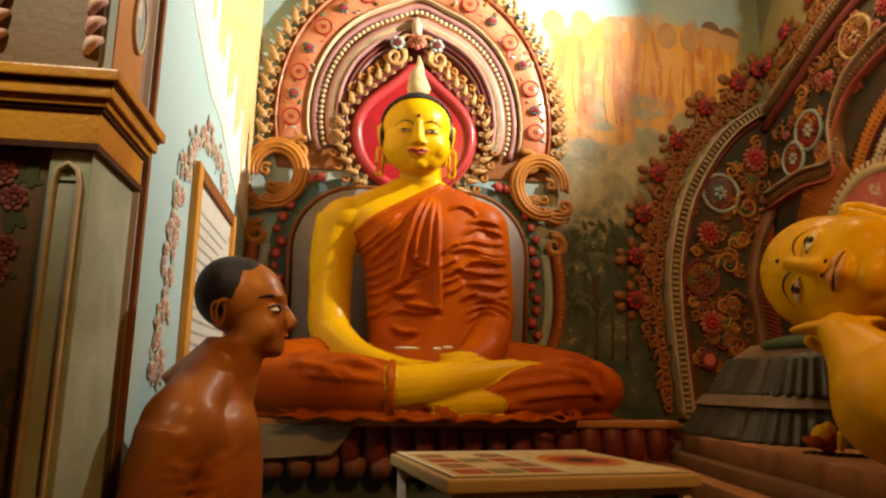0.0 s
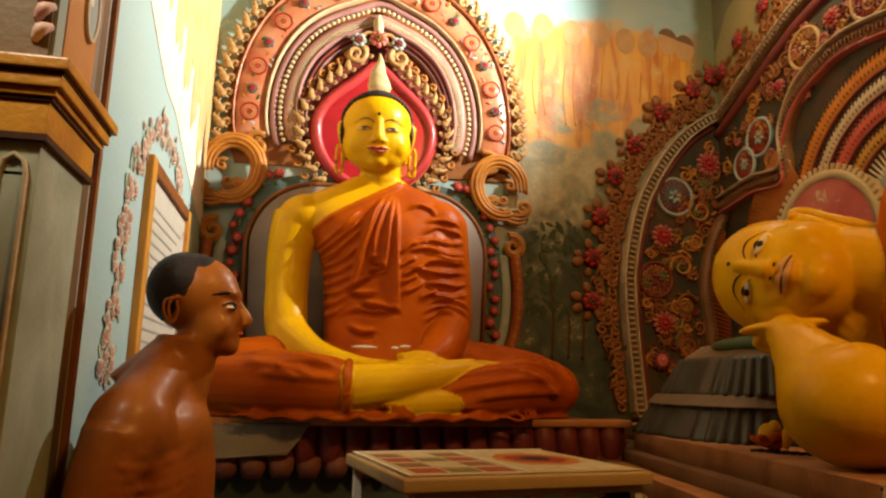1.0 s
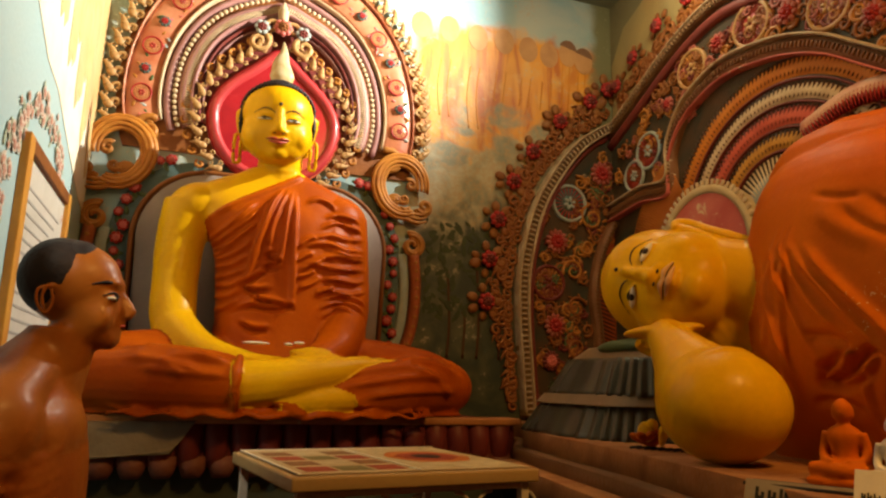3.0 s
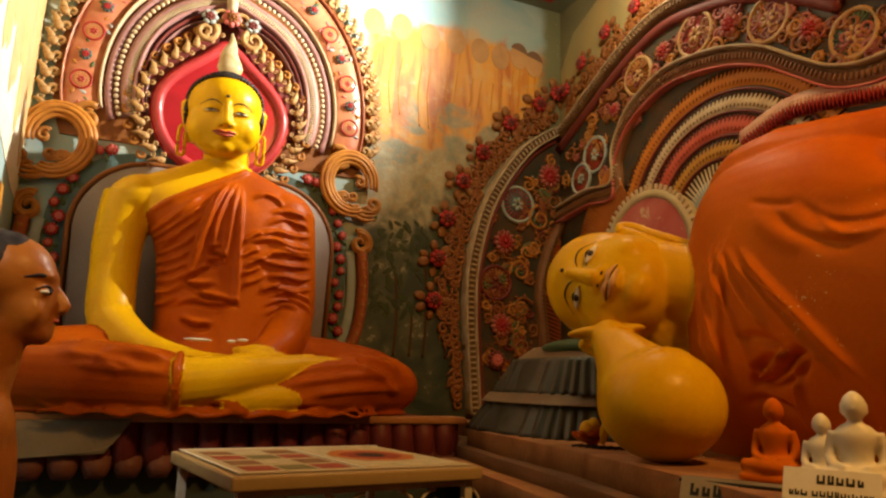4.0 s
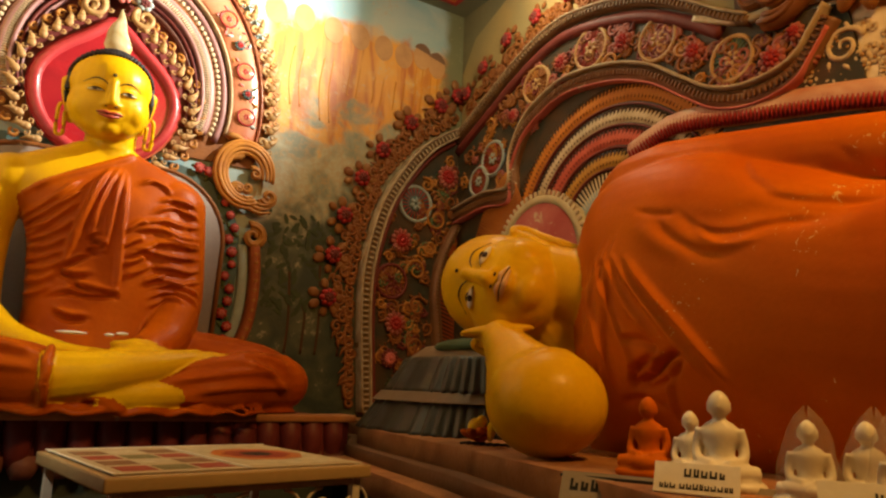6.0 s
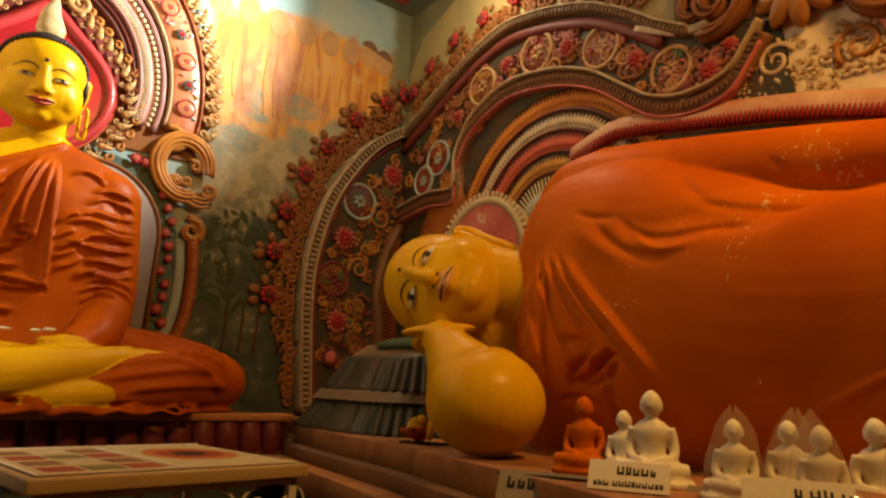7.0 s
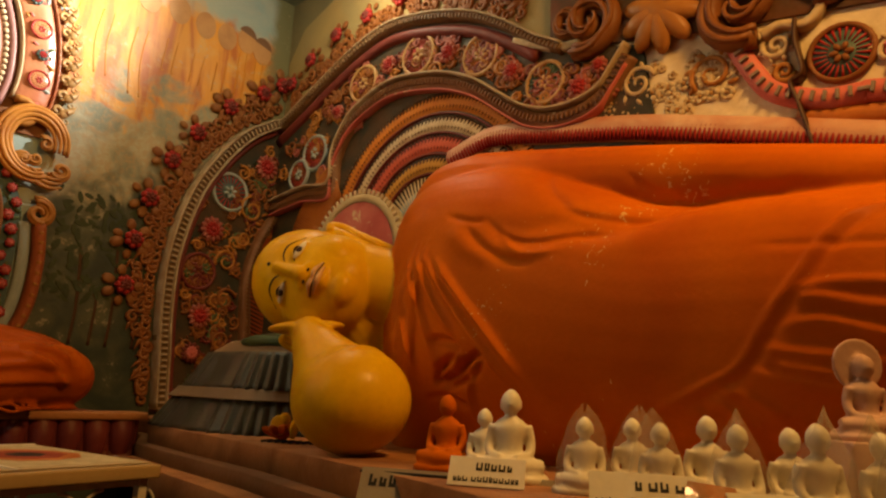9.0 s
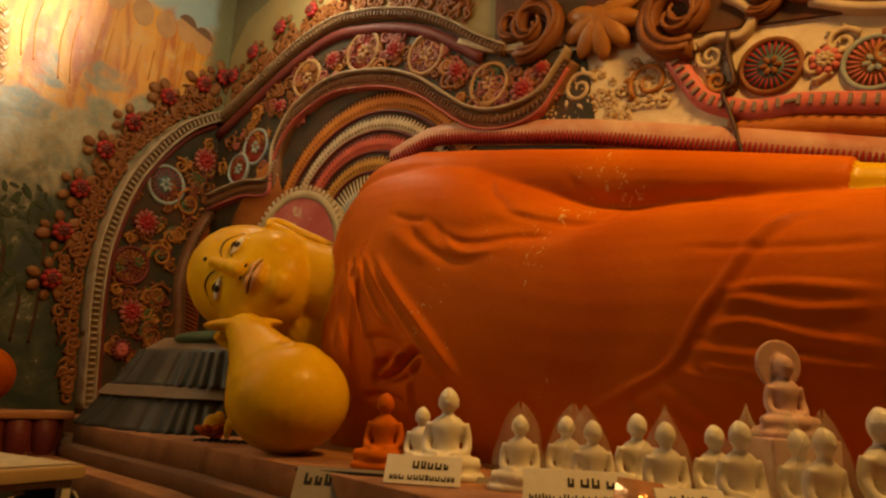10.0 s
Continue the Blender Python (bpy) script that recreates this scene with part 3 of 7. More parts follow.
    for k in range(4):
        ball(bm, (0.03 + 0.012 * k, -0.52, 0.045 - 0.012 * k), (0.055 - 0.008 * k, 0.02, 0.008), mat=1, seg=14, rings=8)
    loft(bm, [(-0.0, 0, -0.26, 0.80, 0.22), (0.03, 0, -0.27, 0.74, 0.20), (0.06, 0, -0.27, 0.66, 0.16)], mat=1, axis="z")
    ball(bm, (0.20, 0.02, 0.56), (0.200, 0.150, 0.33), mat=1)
    on = surface(bm, (0, 1, 0))
    # robe: upper edge from the arm over the chest, falling end, gathered folds
    edge = [(-0.285, 0, 0.79), (-0.22, 0, 0.838), (-0.12, 0, 0.898), (-0.02, 0, 0.958), (0.05, 0, 1.0), (0.09, 0, 1.03)]
    tube(bm, [on(q) for q in spline(edge, 3)], [0.010, 0.013, 0.014, 0.014, 0.010], mat=1, seg=8)
    moved(bm, n, pose(SX, SY, SZ))
    n = len(bm.verts)
    face_forms(bm, 0, 2)
    moved(bm, n, pose(SX - 0.03, SY - 0.005, SZ + 1.262, 11, 0, -3) @ Matrix.Diagonal((1.02, 1, 0.93, 1)))


# the robe's folds: gathered pleats, the fall over the shoulder, its zigzag hem, the sleeve, the lap
SEATED_FOLDS = laid(0.01, 0.016, 0.35, [
    [(-0.295, 0.698), (-0.228, 0.739), (-0.159, 0.803), (-0.096, 0.876)],
    [(-0.289, 0.676), (-0.22, 0.71), (-0.143, 0.774), (-0.087, 0.831)],
    [(-0.274, 0.655), (-0.203, 0.674), (-0.141, 0.729), (-0.092, 0.777)],
    [(-0.258, 0.62), (-0.194, 0.63), (-0.131, 0.671), (-0.104, 0.709)],
    [(-0.256, 0.588), (-0.178, 0.592), (-0.115, 0.634)],
    [(-0.259, 0.547), (-0.19, 0.547), (-0.12, 0.58)],
    [(-0.252, 0.511), (-0.174, 0.507), (-0.126, 0.539)],
    [(-0.257, 0.468), (-0.186, 0.461), (-0.131, 0.495)],
    [(-0.262, 0.418), (-0.198, 0.413), (-0.143, 0.444)],
    [(-0.252, 0.642), (-0.224, 0.645), (-0.168, 0.691)],
])
SEATED_FOLDS += laid(0.011, 0.022, -0.3, [
    [(0.013, 0.953), (-0.036, 0.857), (-0.061, 0.749), (-0.087, 0.643), (-0.125, 0.524)],
    [(0.036, 0.954), (-0.006, 0.844), (-0.032, 0.751), (-0.036, 0.668)],
    [(0.051, 0.948), (0.032, 0.831), (0.021, 0.709), (0.01, 0.589)],
    [(0.067, 0.933), (0.063, 0.802), (0.064, 0.666), (0.069, 0.503), (0.067, 0.43)],
    [(-0.001, 0.921), (-0.049, 0.81), (-0.082, 0.703), (-0.114, 0.598)],
])
SEATED_FOLDS += laid(0.01, -0.022, -0.3, [
    [(-0.006, 0.651), (-0.042, 0.634), (0.002, 0.606), (-0.041, 0.584), (0.011, 0.582)],
])
SEATED_FOLDS += laid(0.012, 0.014, 0, [
    [(-0.004, 0.669), (-0.04, 0.652), (0.005, 0.624), (-0.038, 0.601), (0.013, 0.6)],
])
SEATED_FOLDS += laid(0.01, -0.022, -0.3, [
    [(-0.04, 0.565), (-0.083, 0.541), (-0.131, 0.502), (-0.087, 0.482), (-0.03, 0.492)],
])
SEATED_FOLDS += laid(0.012, 0.014, 0, [
    [(-0.038, 0.582), (-0.08, 0.558), (-0.129, 0.519), (-0.085, 0.5), (-0.028, 0.509)],
])
SEATED_FOLDS += laid(0.01, -0.022, -0.3, [
    [(-0.073, 0.475), (-0.069, 0.447), (-0.013, 0.434), (0.063, 0.423), (-0.027, 0.409), (-0.099, 0.417), (-0.176, 0.39)],
])
SEATED_FOLDS += laid(0.012, 0.014, 0, [
    [(-0.071, 0.493), (-0.067, 0.464), (-0.011, 0.452), (0.065, 0.44), (-0.025, 0.427), (-0.097, 0.434), (-0.174, 0.407)],
])
SEATED_FOLDS += laid(0.01, -0.022, -0.3, [
    [(-0.139, 0.351), (-0.081, 0.325), (-0.024, 0.326)],
])
SEATED_FOLDS += laid(0.012, 0.014, 0, [
    [(-0.137, 0.368), (-0.079, 0.342), (-0.022, 0.343)],
])
SEATED_FOLDS += laid(0.01, 0.018, 0.4, [
    [(0.113, 0.89), (0.166, 0.917), (0.22, 0.902), (0.243, 0.876)],
    [(0.177, 0.779), (0.245, 0.814), (0.322, 0.806), (0.372, 0.791)],
    [(0.14, 0.723), (0.215, 0.748), (0.292, 0.74), (0.385, 0.761)],
    [(0.111, 0.692), (0.201, 0.712), (0.293, 0.691), (0.388, 0.707)],
    [(0.172, 0.642), (0.248, 0.658), (0.324, 0.653), (0.393, 0.666)],
    [(0.074, 0.674), (0.118, 0.718), (0.155, 0.732)],
    [(0.113, 0.617), (0.188, 0.61), (0.279, 0.602), (0.394, 0.62)],
    [(0.084, 0.578), (0.158, 0.623), (0.202, 0.644)],
    [(0.189, 0.553), (0.265, 0.557), (0.333, 0.552), (0.394, 0.57)],
    [(0.087, 0.504), (0.145, 0.529), (0.182, 0.56)],
])
SEATED_FOLDS += laid(0.01, 0.018, 0.4, [
    [(0.183, 0.508), (0.265, 0.504), (0.334, 0.5), (0.395, 0.52)],
    [(0.199, 0.465), (0.266, 0.49), (0.342, 0.478), (0.395, 0.455)],
    [(0.185, 0.427), (0.251, 0.459), (0.327, 0.448), (0.388, 0.416)],
    [(0.193, 0.391), (0.267, 0.431), (0.327, 0.414)],
    [(0.198, 0.834), (0.275, 0.855), (0.36, 0.837)],
    [(0.069, 0.614), (0.112, 0.646), (0.149, 0.659)],
    [(0.078, 0.548), (0.122, 0.565), (0.159, 0.589)],
    [(0.232, 0.683), (0.308, 0.667), (0.385, 0.681)],
    [(0.161, 0.485), (0.205, 0.509), (0.25, 0.529)],
])
SEATED_FOLDS += laid(0.016, 0.014, 0.3, [
    [(-0.538, 0.231), (-0.44, 0.221), (-0.34, 0.211), (-0.174, 0.17)],
    [(-0.523, 0.194), (-0.4, 0.178), (-0.274, 0.149)],
    [(-0.472, 0.158), (-0.361, 0.142), (-0.159, 0.133)],
    [(-0.389, 0.197), (-0.301, 0.193), (-0.174, 0.179)],
    [(0.167, 0.132), (0.288, 0.161), (0.426, 0.183), (0.552, 0.179)],
    [(0.221, 0.107), (0.357, 0.129), (0.524, 0.152), (0.637, 0.141)],
    [(0.276, 0.069), (0.44, 0.091), (0.608, 0.1), (0.708, 0.095)],
    [(0.425, 0.196), (0.538, 0.212), (0.638, 0.197), (0.695, 0.155)],
    [(0.168, 0.081), (0.222, 0.056), (0.357, 0.045)],
    [(0.495, 0.178), (0.58, 0.153), (0.679, 0.075)],
])
SEATED_FOLDS += laid(0.01, 0.012, 0, [
    [(-0.168, 0.181), (-0.156, 0.126), (-0.169, 0.066)],
])
SEATED_FOLDS += laid(0.014, 0.01, 0, [
    [(-0.415, 0.176), (-0.373, 0.158), (-0.323, 0.123)],
])


def seated_details(bm):
    n = len(bm.verts)
    face_paint(bm, 3, 4, 5, 0.10, 0.62)
    ball(bm, on_face(0, 0.072, 0.0), (0.008, 0.005, 0.008), mat=3, seg=10, rings=8)
    # hair cap with rows of curls, and the flame on the crown
    ball(bm, (0, 0.055, 0.066), (0.152, 0.150, 0.140), mat=2, seg=28, rings=18)
    for row in range(3):
        for i in range(31):
            a = radians(-104 + 208 * i / 30)
            z = min(0.207, 0.176 + 0.013 * row - 0.15 * (abs(a) / 1.8) ** 2.6)
            q = math.sqrt(max(0.02, 1 - ((z - 0.045) / 0.168) ** 2))
            ball(bm, (0.159 * q * math.sin(a), 0.016 - 0.172 * q * math.cos(a), z), 0.0095, mat=2, seg=6, rings=5)
    for s in (-1, 1):
        tube(bm, [(0.150 * s, 0.0, 0.07), (0.157 * s, -0.01, 0.0), (0.155 * s, -0.005, -0.06)], [0.010, 0.012, 0.006], mat=2, seg=6)
        tube(bm, [(0.166 * s, -0.012, -0.065), (0.176 * s, -0.014, -0.09), (0.176 * s, -0.014, -0.19), (0.163 * s, -0.014, -0.205), (0.150 * s, -0.014, -0.19), (0.152 * s, -0.014, -0.10)], [0.008] * 3, mat=0, seg=7)
    ball(bm, (0, 0.05, 0.195), (0.06, 0.07, 0.035), mat=2)
    moved(bm, n, pose(SX - 0.03, SY - 0.005, SZ + 1.262, 11, 0, -3) @ Matrix.Diagonal((1.02, 1, 0.93, 1)))
    n = len(bm.verts)
    tube(bm, [(0, 0, 0), (0.002, 0, 0.05), (-0.004, 0, 0.11), (0.004, 0, 0.17), (0, 0, 0.22)], [0.040, 0.056, 0.040, 0.018, 0.003], mat=6, seg=12, flat=0.5, up=(0, 1, 0))
    moved(bm, n, pose(SX - 0.03, SY - 0.02, SZ + 1.44))


FLAME = paint("silver_and_gold_flame_paint", (0.55, 0.48, 0.30), (0.40, 0.25, 0.06), 16, 0.9, 0.35, 0.1)
sculpt("seated_buddha_statue", seated_forms, [SKIN, ROBE, HAIR, DARK, WHITE, LIPS, FLAME], 0.0062, "large yellow seated statue in pleated orange-red robe on lotus base", "statue", smooth=7, extra=seated_details, cloth=(lambda co: co[:, (0, 2)] - np.array((SX, SZ)), (0, -1, 0), SEATED_FOLDS))


# white petals laid in the open palms
for k, (x, z, w, turn) in enumerate(((-0.085, 0.262, 0.052, 4), (0.075, 0.268, 0.022, -20), (0.035, 0.262, 0.018, 30))):
    bm = ball(bmesh.new(), (0, 0, 0), (w, 0.014, 0.006), seg=12, rings=6)
    tagged(part("flower_petal", bm, WHITE, None, "", pose(SX + x, SY - 0.375, SZ + z, 0, 0, turn)), "white flower petal lying in the statue's palms", "petal", "petals in the palms")


# ---- reclining statue ----
HX, HY, HZ = 1.452, 1.842, 1.432


def head_turn():
    """Crown along +y, face to the room, ear side up."""
    up = Vector((-0.68, 0.66, 0.31)).normalized()
    front = Vector((-0.54, -0.83, -0.10))
    front = (front - up * front.dot(up)).normalized()
    side = front.cross(up).normalized()
    m = Matrix((side, -front, up)).transposed().to_4x4() @ Matrix.Rotation(radians(-27), 4, "X")
    return Matrix.Translation((HX, HY, HZ)) @ m @ Matrix.Scale(1.18, 4)


def reclining_forms(bm):
    # trunk and legs along the ledge: along y, x, z, half depth, half height
    loft(bm, [(1.70, 1.77, 1.30, 0.10, 0.38), (1.66, 1.755, 1.30, 0.17, 0.42), (1.56, 1.735, 1.335, 0.235, 0.455), (1.40, 1.73, 1.35, 0.275, 0.46), (1.15, 1.735, 1.335, 0.30, 0.455), (0.90, 1.74, 1.285, 0.315, 0.395), (0.70, 1.74, 1.25, 0.325, 0.345), (0.45, 1.735, 1.24, 0.335, 0.345), (0.10, 1.74, 1.235, 0.34, 0.325), (-0.4, 1.76, 1.22, 0.33, 0.30), (-1.0, 1.80, 1.18, 0.29, 0.26), (-1.7, 1.82, 1.13, 0.22, 0.19)], seg=48, mat=1, power=2.4)
    # upper arm along the top, hand on the thigh
    tube(bm, [(1.76, 1.62, 1.72), (1.755, 1.52, 1.745), (1.75, 1.38, 1.735), (1.74, 1.19, 1.715), (1.72, 0.90, 1.69), (1.70, 0.55, 1.635), (1.69, 0.16, 1.565)], [0.10, 0.135, 0.155, 0.145, 0.115, 0.098, 0.082], mat=1, seg=22)
    tube(bm, [(1.69, 0.20, 1.57), (1.69, 0.0, 1.535), (1.70, -0.2, 1.51)], [0.072, 0.068, 0.06], mat=0, seg=18)
    ball(bm, (1.71, -0.30, 1.50), (0.06, 0.15, 0.045), mat=0)
    # neck and bare chest
    tube(bm, [(1.42, 1.86, 1.47), (1.53, 1.71, 1.44), (1.62, 1.55, 1.40), (1.70, 1.40, 1.38)], [0.125, 0.135, 0.135, 0.10], mat=0, seg=24)
    tube(bm, [(1.58, 1.70, 1.40), (1.58, 1.68, 1.22), (1.60, 1.66, 1.02)], [0.125, 0.12, 0.10], mat=0, seg=20)
    # creases round the neck
    for y, x in ((1.76, 1.49), (1.715, 1.525), (1.67, 1.55)):
        ring = [(x - 0.128 * math.cos(a) - 0.01 * math.sin(a), y - 0.03 * math.cos(a) + 0.02 * math.sin(a), 1.44 + 0.130 * math.sin(a)) for a in np.linspace(-1.2, 1.3, 10).tolist()]
        tube(bm, ring, [0.004, 0.009, 0.009, 0.004], mat=0, seg=7, n=2)
    # cloth at the collar, thicker than the skin
    on = surface(bm, (1, 0, 0))
    for k in range(3):
        folds(bm, [[(0, 1.410 - 0.026 * k, 1.544), (0, 1.440 - 0.026 * k, 1.452), (0, 1.456 - 0.026 * k, 1.351), (0, 1.466 - 0.026 * k, 1.251), (0, 1.477 - 0.026 * k, 1.152), (0, 1.482 - 0.026 * k, 1.055)]], 0.018, 1, on=on, sink=0.1)
    # bent arm: hand under the cheek, forearm, elbow swelling to the front
    tube(bm, [(1.285, 1.665, 1.262), (1.262, 1.615, 1.232), (1.25, 1.545, 1.18), (1.245, 1.475, 1.115), (1.243, 1.43, 1.085), (1.243, 1.40, 1.07)], [0.052, 0.058, 0.085, 0.130, 0.148, 0.135], mat=0, seg=28)
    ball(bm, (1.243, 1.405, 1.072), (0.158, 0.158, 0.140), mat=0, seg=28, rings=18)
    ball(bm, (1.275, 1.665, 1.272), (0.125, 0.055, 0.020), (0, -4, -62), mat=0)
    ball(bm, (1.36, 1.74, 1.268), (0.07, 0.12, 0.022), (8, 0, -18), mat=0)
    n = len(bm.verts)
    face_forms(bm, 0, 2)
    moved(bm, n, head_turn())


# the robe's folds: valley under the arm, armpit creases, collar pleats, bunched knot, hem over the hip, folds past it
RECLINING_FOLDS = laid(0.035, -0.013, 0.2, [
    [(1.16, 1.58), (1.04, 1.53), (0.93, 1.54), (0.79, 1.51), (0.68, 1.53), (0.61, 1.56), (0.49, 1.56), (0.36, 1.55), (0.24, 1.52), (0.09, 1.5)],
])
RECLINING_FOLDS += laid(0.05, 0.01, 0, [
    [(0.84, 1.45), (0.7, 1.48), (0.6, 1.52), (0.48, 1.53), (0.35, 1.52), (0.24, 1.5)],
])
RECLINING_FOLDS += laid(0.01, -0.007, 0, [
    [(1.31, 1.61), (1.22, 1.58), (1.16, 1.57)],
])
RECLINING_FOLDS += laid(0.014, -0.01, 0.3, [
    [(1.23, 1.57), (1.14, 1.49), (1.05, 1.45), (0.97, 1.44)],
    [(1.16, 1.58), (1.07, 1.51), (0.97, 1.49), (0.87, 1.5), (0.78, 1.49)],
])
RECLINING_FOLDS += laid(0.01, 0.007, 0, [
    [(1.11, 1.54), (1.02, 1.46), (0.91, 1.46)],
])
RECLINING_FOLDS += laid(0.01, -0.008, 0.3, [
    [(0.93, 1.58), (0.84, 1.55), (0.74, 1.53), (0.67, 1.53)],
])
RECLINING_FOLDS += laid(0.012, -0.006, 0.3, [
    [(1.04, 1.72), (0.98, 1.64), (0.9, 1.57)],
])
RECLINING_FOLDS += laid(0.012, -0.004, 0.3, [
    [(0.81, 1.69), (0.74, 1.63), (0.66, 1.59)],
])
RECLINING_FOLDS += laid(0.017, -0.003, 0.3, [
    [(0.6, 1.63), (0.48, 1.59), (0.37, 1.59)],
])
RECLINING_FOLDS += laid(0.025, 0.007, 0, [
    [(1.29, 1.56), (1.19, 1.49), (1.1, 1.45)],
])
RECLINING_FOLDS += laid(0.009, -0.003, 0, [
    [(0.44, 1.42), (0.35, 1.41), (0.19, 1.4), (0.09, 1.4)],
])
RECLINING_FOLDS += laid(0.01, 0.015, -0.45, [
    [(1.49, 1.47), (1.45, 1.33), (1.41, 1.2), (1.39, 1.11)],
    [(1.45, 1.49), (1.38, 1.33), (1.32, 1.2), (1.29, 1.11)],
    [(1.41, 1.49), (1.32, 1.34), (1.24, 1.26)],
    [(1.38, 1.49), (1.27, 1.36), (1.16, 1.24), (1.05, 1.13)],
    [(1.51, 1.41), (1.49, 1.28), (1.44, 1.15)],
    [(1.33, 1.48), (1.23, 1.37), (1.13, 1.27), (0.99, 1.12)],
])
RECLINING_FOLDS += laid(0.011, -0.018, 0, [
    [(1.34, 1.25), (1.26, 1.24), (1.21, 1.21)],
])
RECLINING_FOLDS += laid(0.011, -0.03, 0, [
    [(1.22, 1.21), (1.29, 1.17), (1.31, 1.13), (1.24, 1.15), (1.17, 1.2), (1.13, 1.2)],
])
RECLINING_FOLDS += laid(0.011, -0.022, 0, [
    [(1.13, 1.2), (1.17, 1.15), (1.25, 1.12), (1.3, 1.12)],
])
RECLINING_FOLDS += laid(0.011, 0.018, 0, [
    [(1.21, 1.21), (1.22, 1.18), (1.25, 1.15)],
    [(1.14, 1.19), (1.18, 1.14), (1.18, 1.06), (1.15, 0.99)],
])
RECLINING_FOLDS += laid(0.011, -0.012, 0, [
    [(1.37, 1.08), (1.28, 1.09), (1.2, 1.06)],
])
RECLINING_FOLDS += laid(0.013, 0.008, -0.5, [
    [(0.18, 1.49), (0.25, 1.48), (0.31, 1.43), (0.36, 1.35), (0.41, 1.28), (0.47, 1.18), (0.54, 1.14), (0.62, 1.1), (0.7, 1.06)],
])
RECLINING_FOLDS += laid(0.014, -0.006, 0.3, [
    [(0.19, 1.47), (0.24, 1.46), (0.29, 1.41), (0.34, 1.34), (0.39, 1.26), (0.45, 1.17), (0.53, 1.12), (0.59, 1.09)],
])
RECLINING_FOLDS += laid(0.014, 0.007, 0.4, [
    [(0.36, 1.3), (0.31, 1.3), (0.22, 1.28), (0.1, 1.28)],
    [(0.39, 1.25), (0.32, 1.26), (0.21, 1.23), (0.1, 1.21)],
    [(0.43, 1.21), (0.34, 1.2), (0.25, 1.19), (0.11, 1.17)],
    [(0.46, 1.17), (0.39, 1.15), (0.32, 1.14), (0.23, 1.12)],
    [(0.51, 1.14), (0.44, 1.11), (0.38, 1.08)],
    [(0.54, 1.12), (0.49, 1.09), (0.43, 1.05)],
    [(0.58, 1.1), (0.54, 1.07), (0.49, 1.03)],
    [(0.37, 1.32), (0.27, 1.33), (0.1, 1.31)],
    [(0.41, 1.18), (0.35, 1.17), (0.28, 1.16)],
])


def reclining_details(bm):
    n = len(bm.verts)
    face_paint(bm, 3, 4, 5, 0.70, 0.45)
    ball(bm, on_face(0, 0.075, 0.0), (0.006, 0.004, 0.006), mat=3, seg=10, rings=8)
    ball(bm, (0, 0.085, 0.052), (0.142, 0.128, 0.142), (-24, 0, 0), mat=2, seg=28, rings=18)
    for s in (-1, 1):
        tube(bm, [(0.158 * s, -0.005, 0.035), (0.178 * s, 0.012, 0.052), (0.186 * s, 0.036, 0.020), (0.178 * s, 0.032, -0.03), (0.172 * s, 0.030, -0.10), (0.160 * s, 0.036, -0.20), (0.146 * s, 0.036, -0.205), (0.152 * s, 0.024, -0.10), (0.160 * s, 0.010, -0.02)], [0.013, 0.015, 0.014, 0.013, 0.012, 0.012], mat=0, seg=8)
    moved(bm, n, head_turn())


sculpt("reclining_buddha_statue", reclining_forms, [SKIN, ROBE_WORN, HAIR, DARK, WHITE, paint("dull_lip_paint", (0.60, 0.36, 0.16), (0.48, 0.22, 0.08), 20, 0.4, 0.4, 0.0)], 0.0062, "long yellow-faced reclining statue in a worn orange robe on a ledge", "statue", smooth=8, extra=reclining_details, cloth=(lambda co: co[:, 1:], (-1, 0, 0), RECLINING_FOLDS))


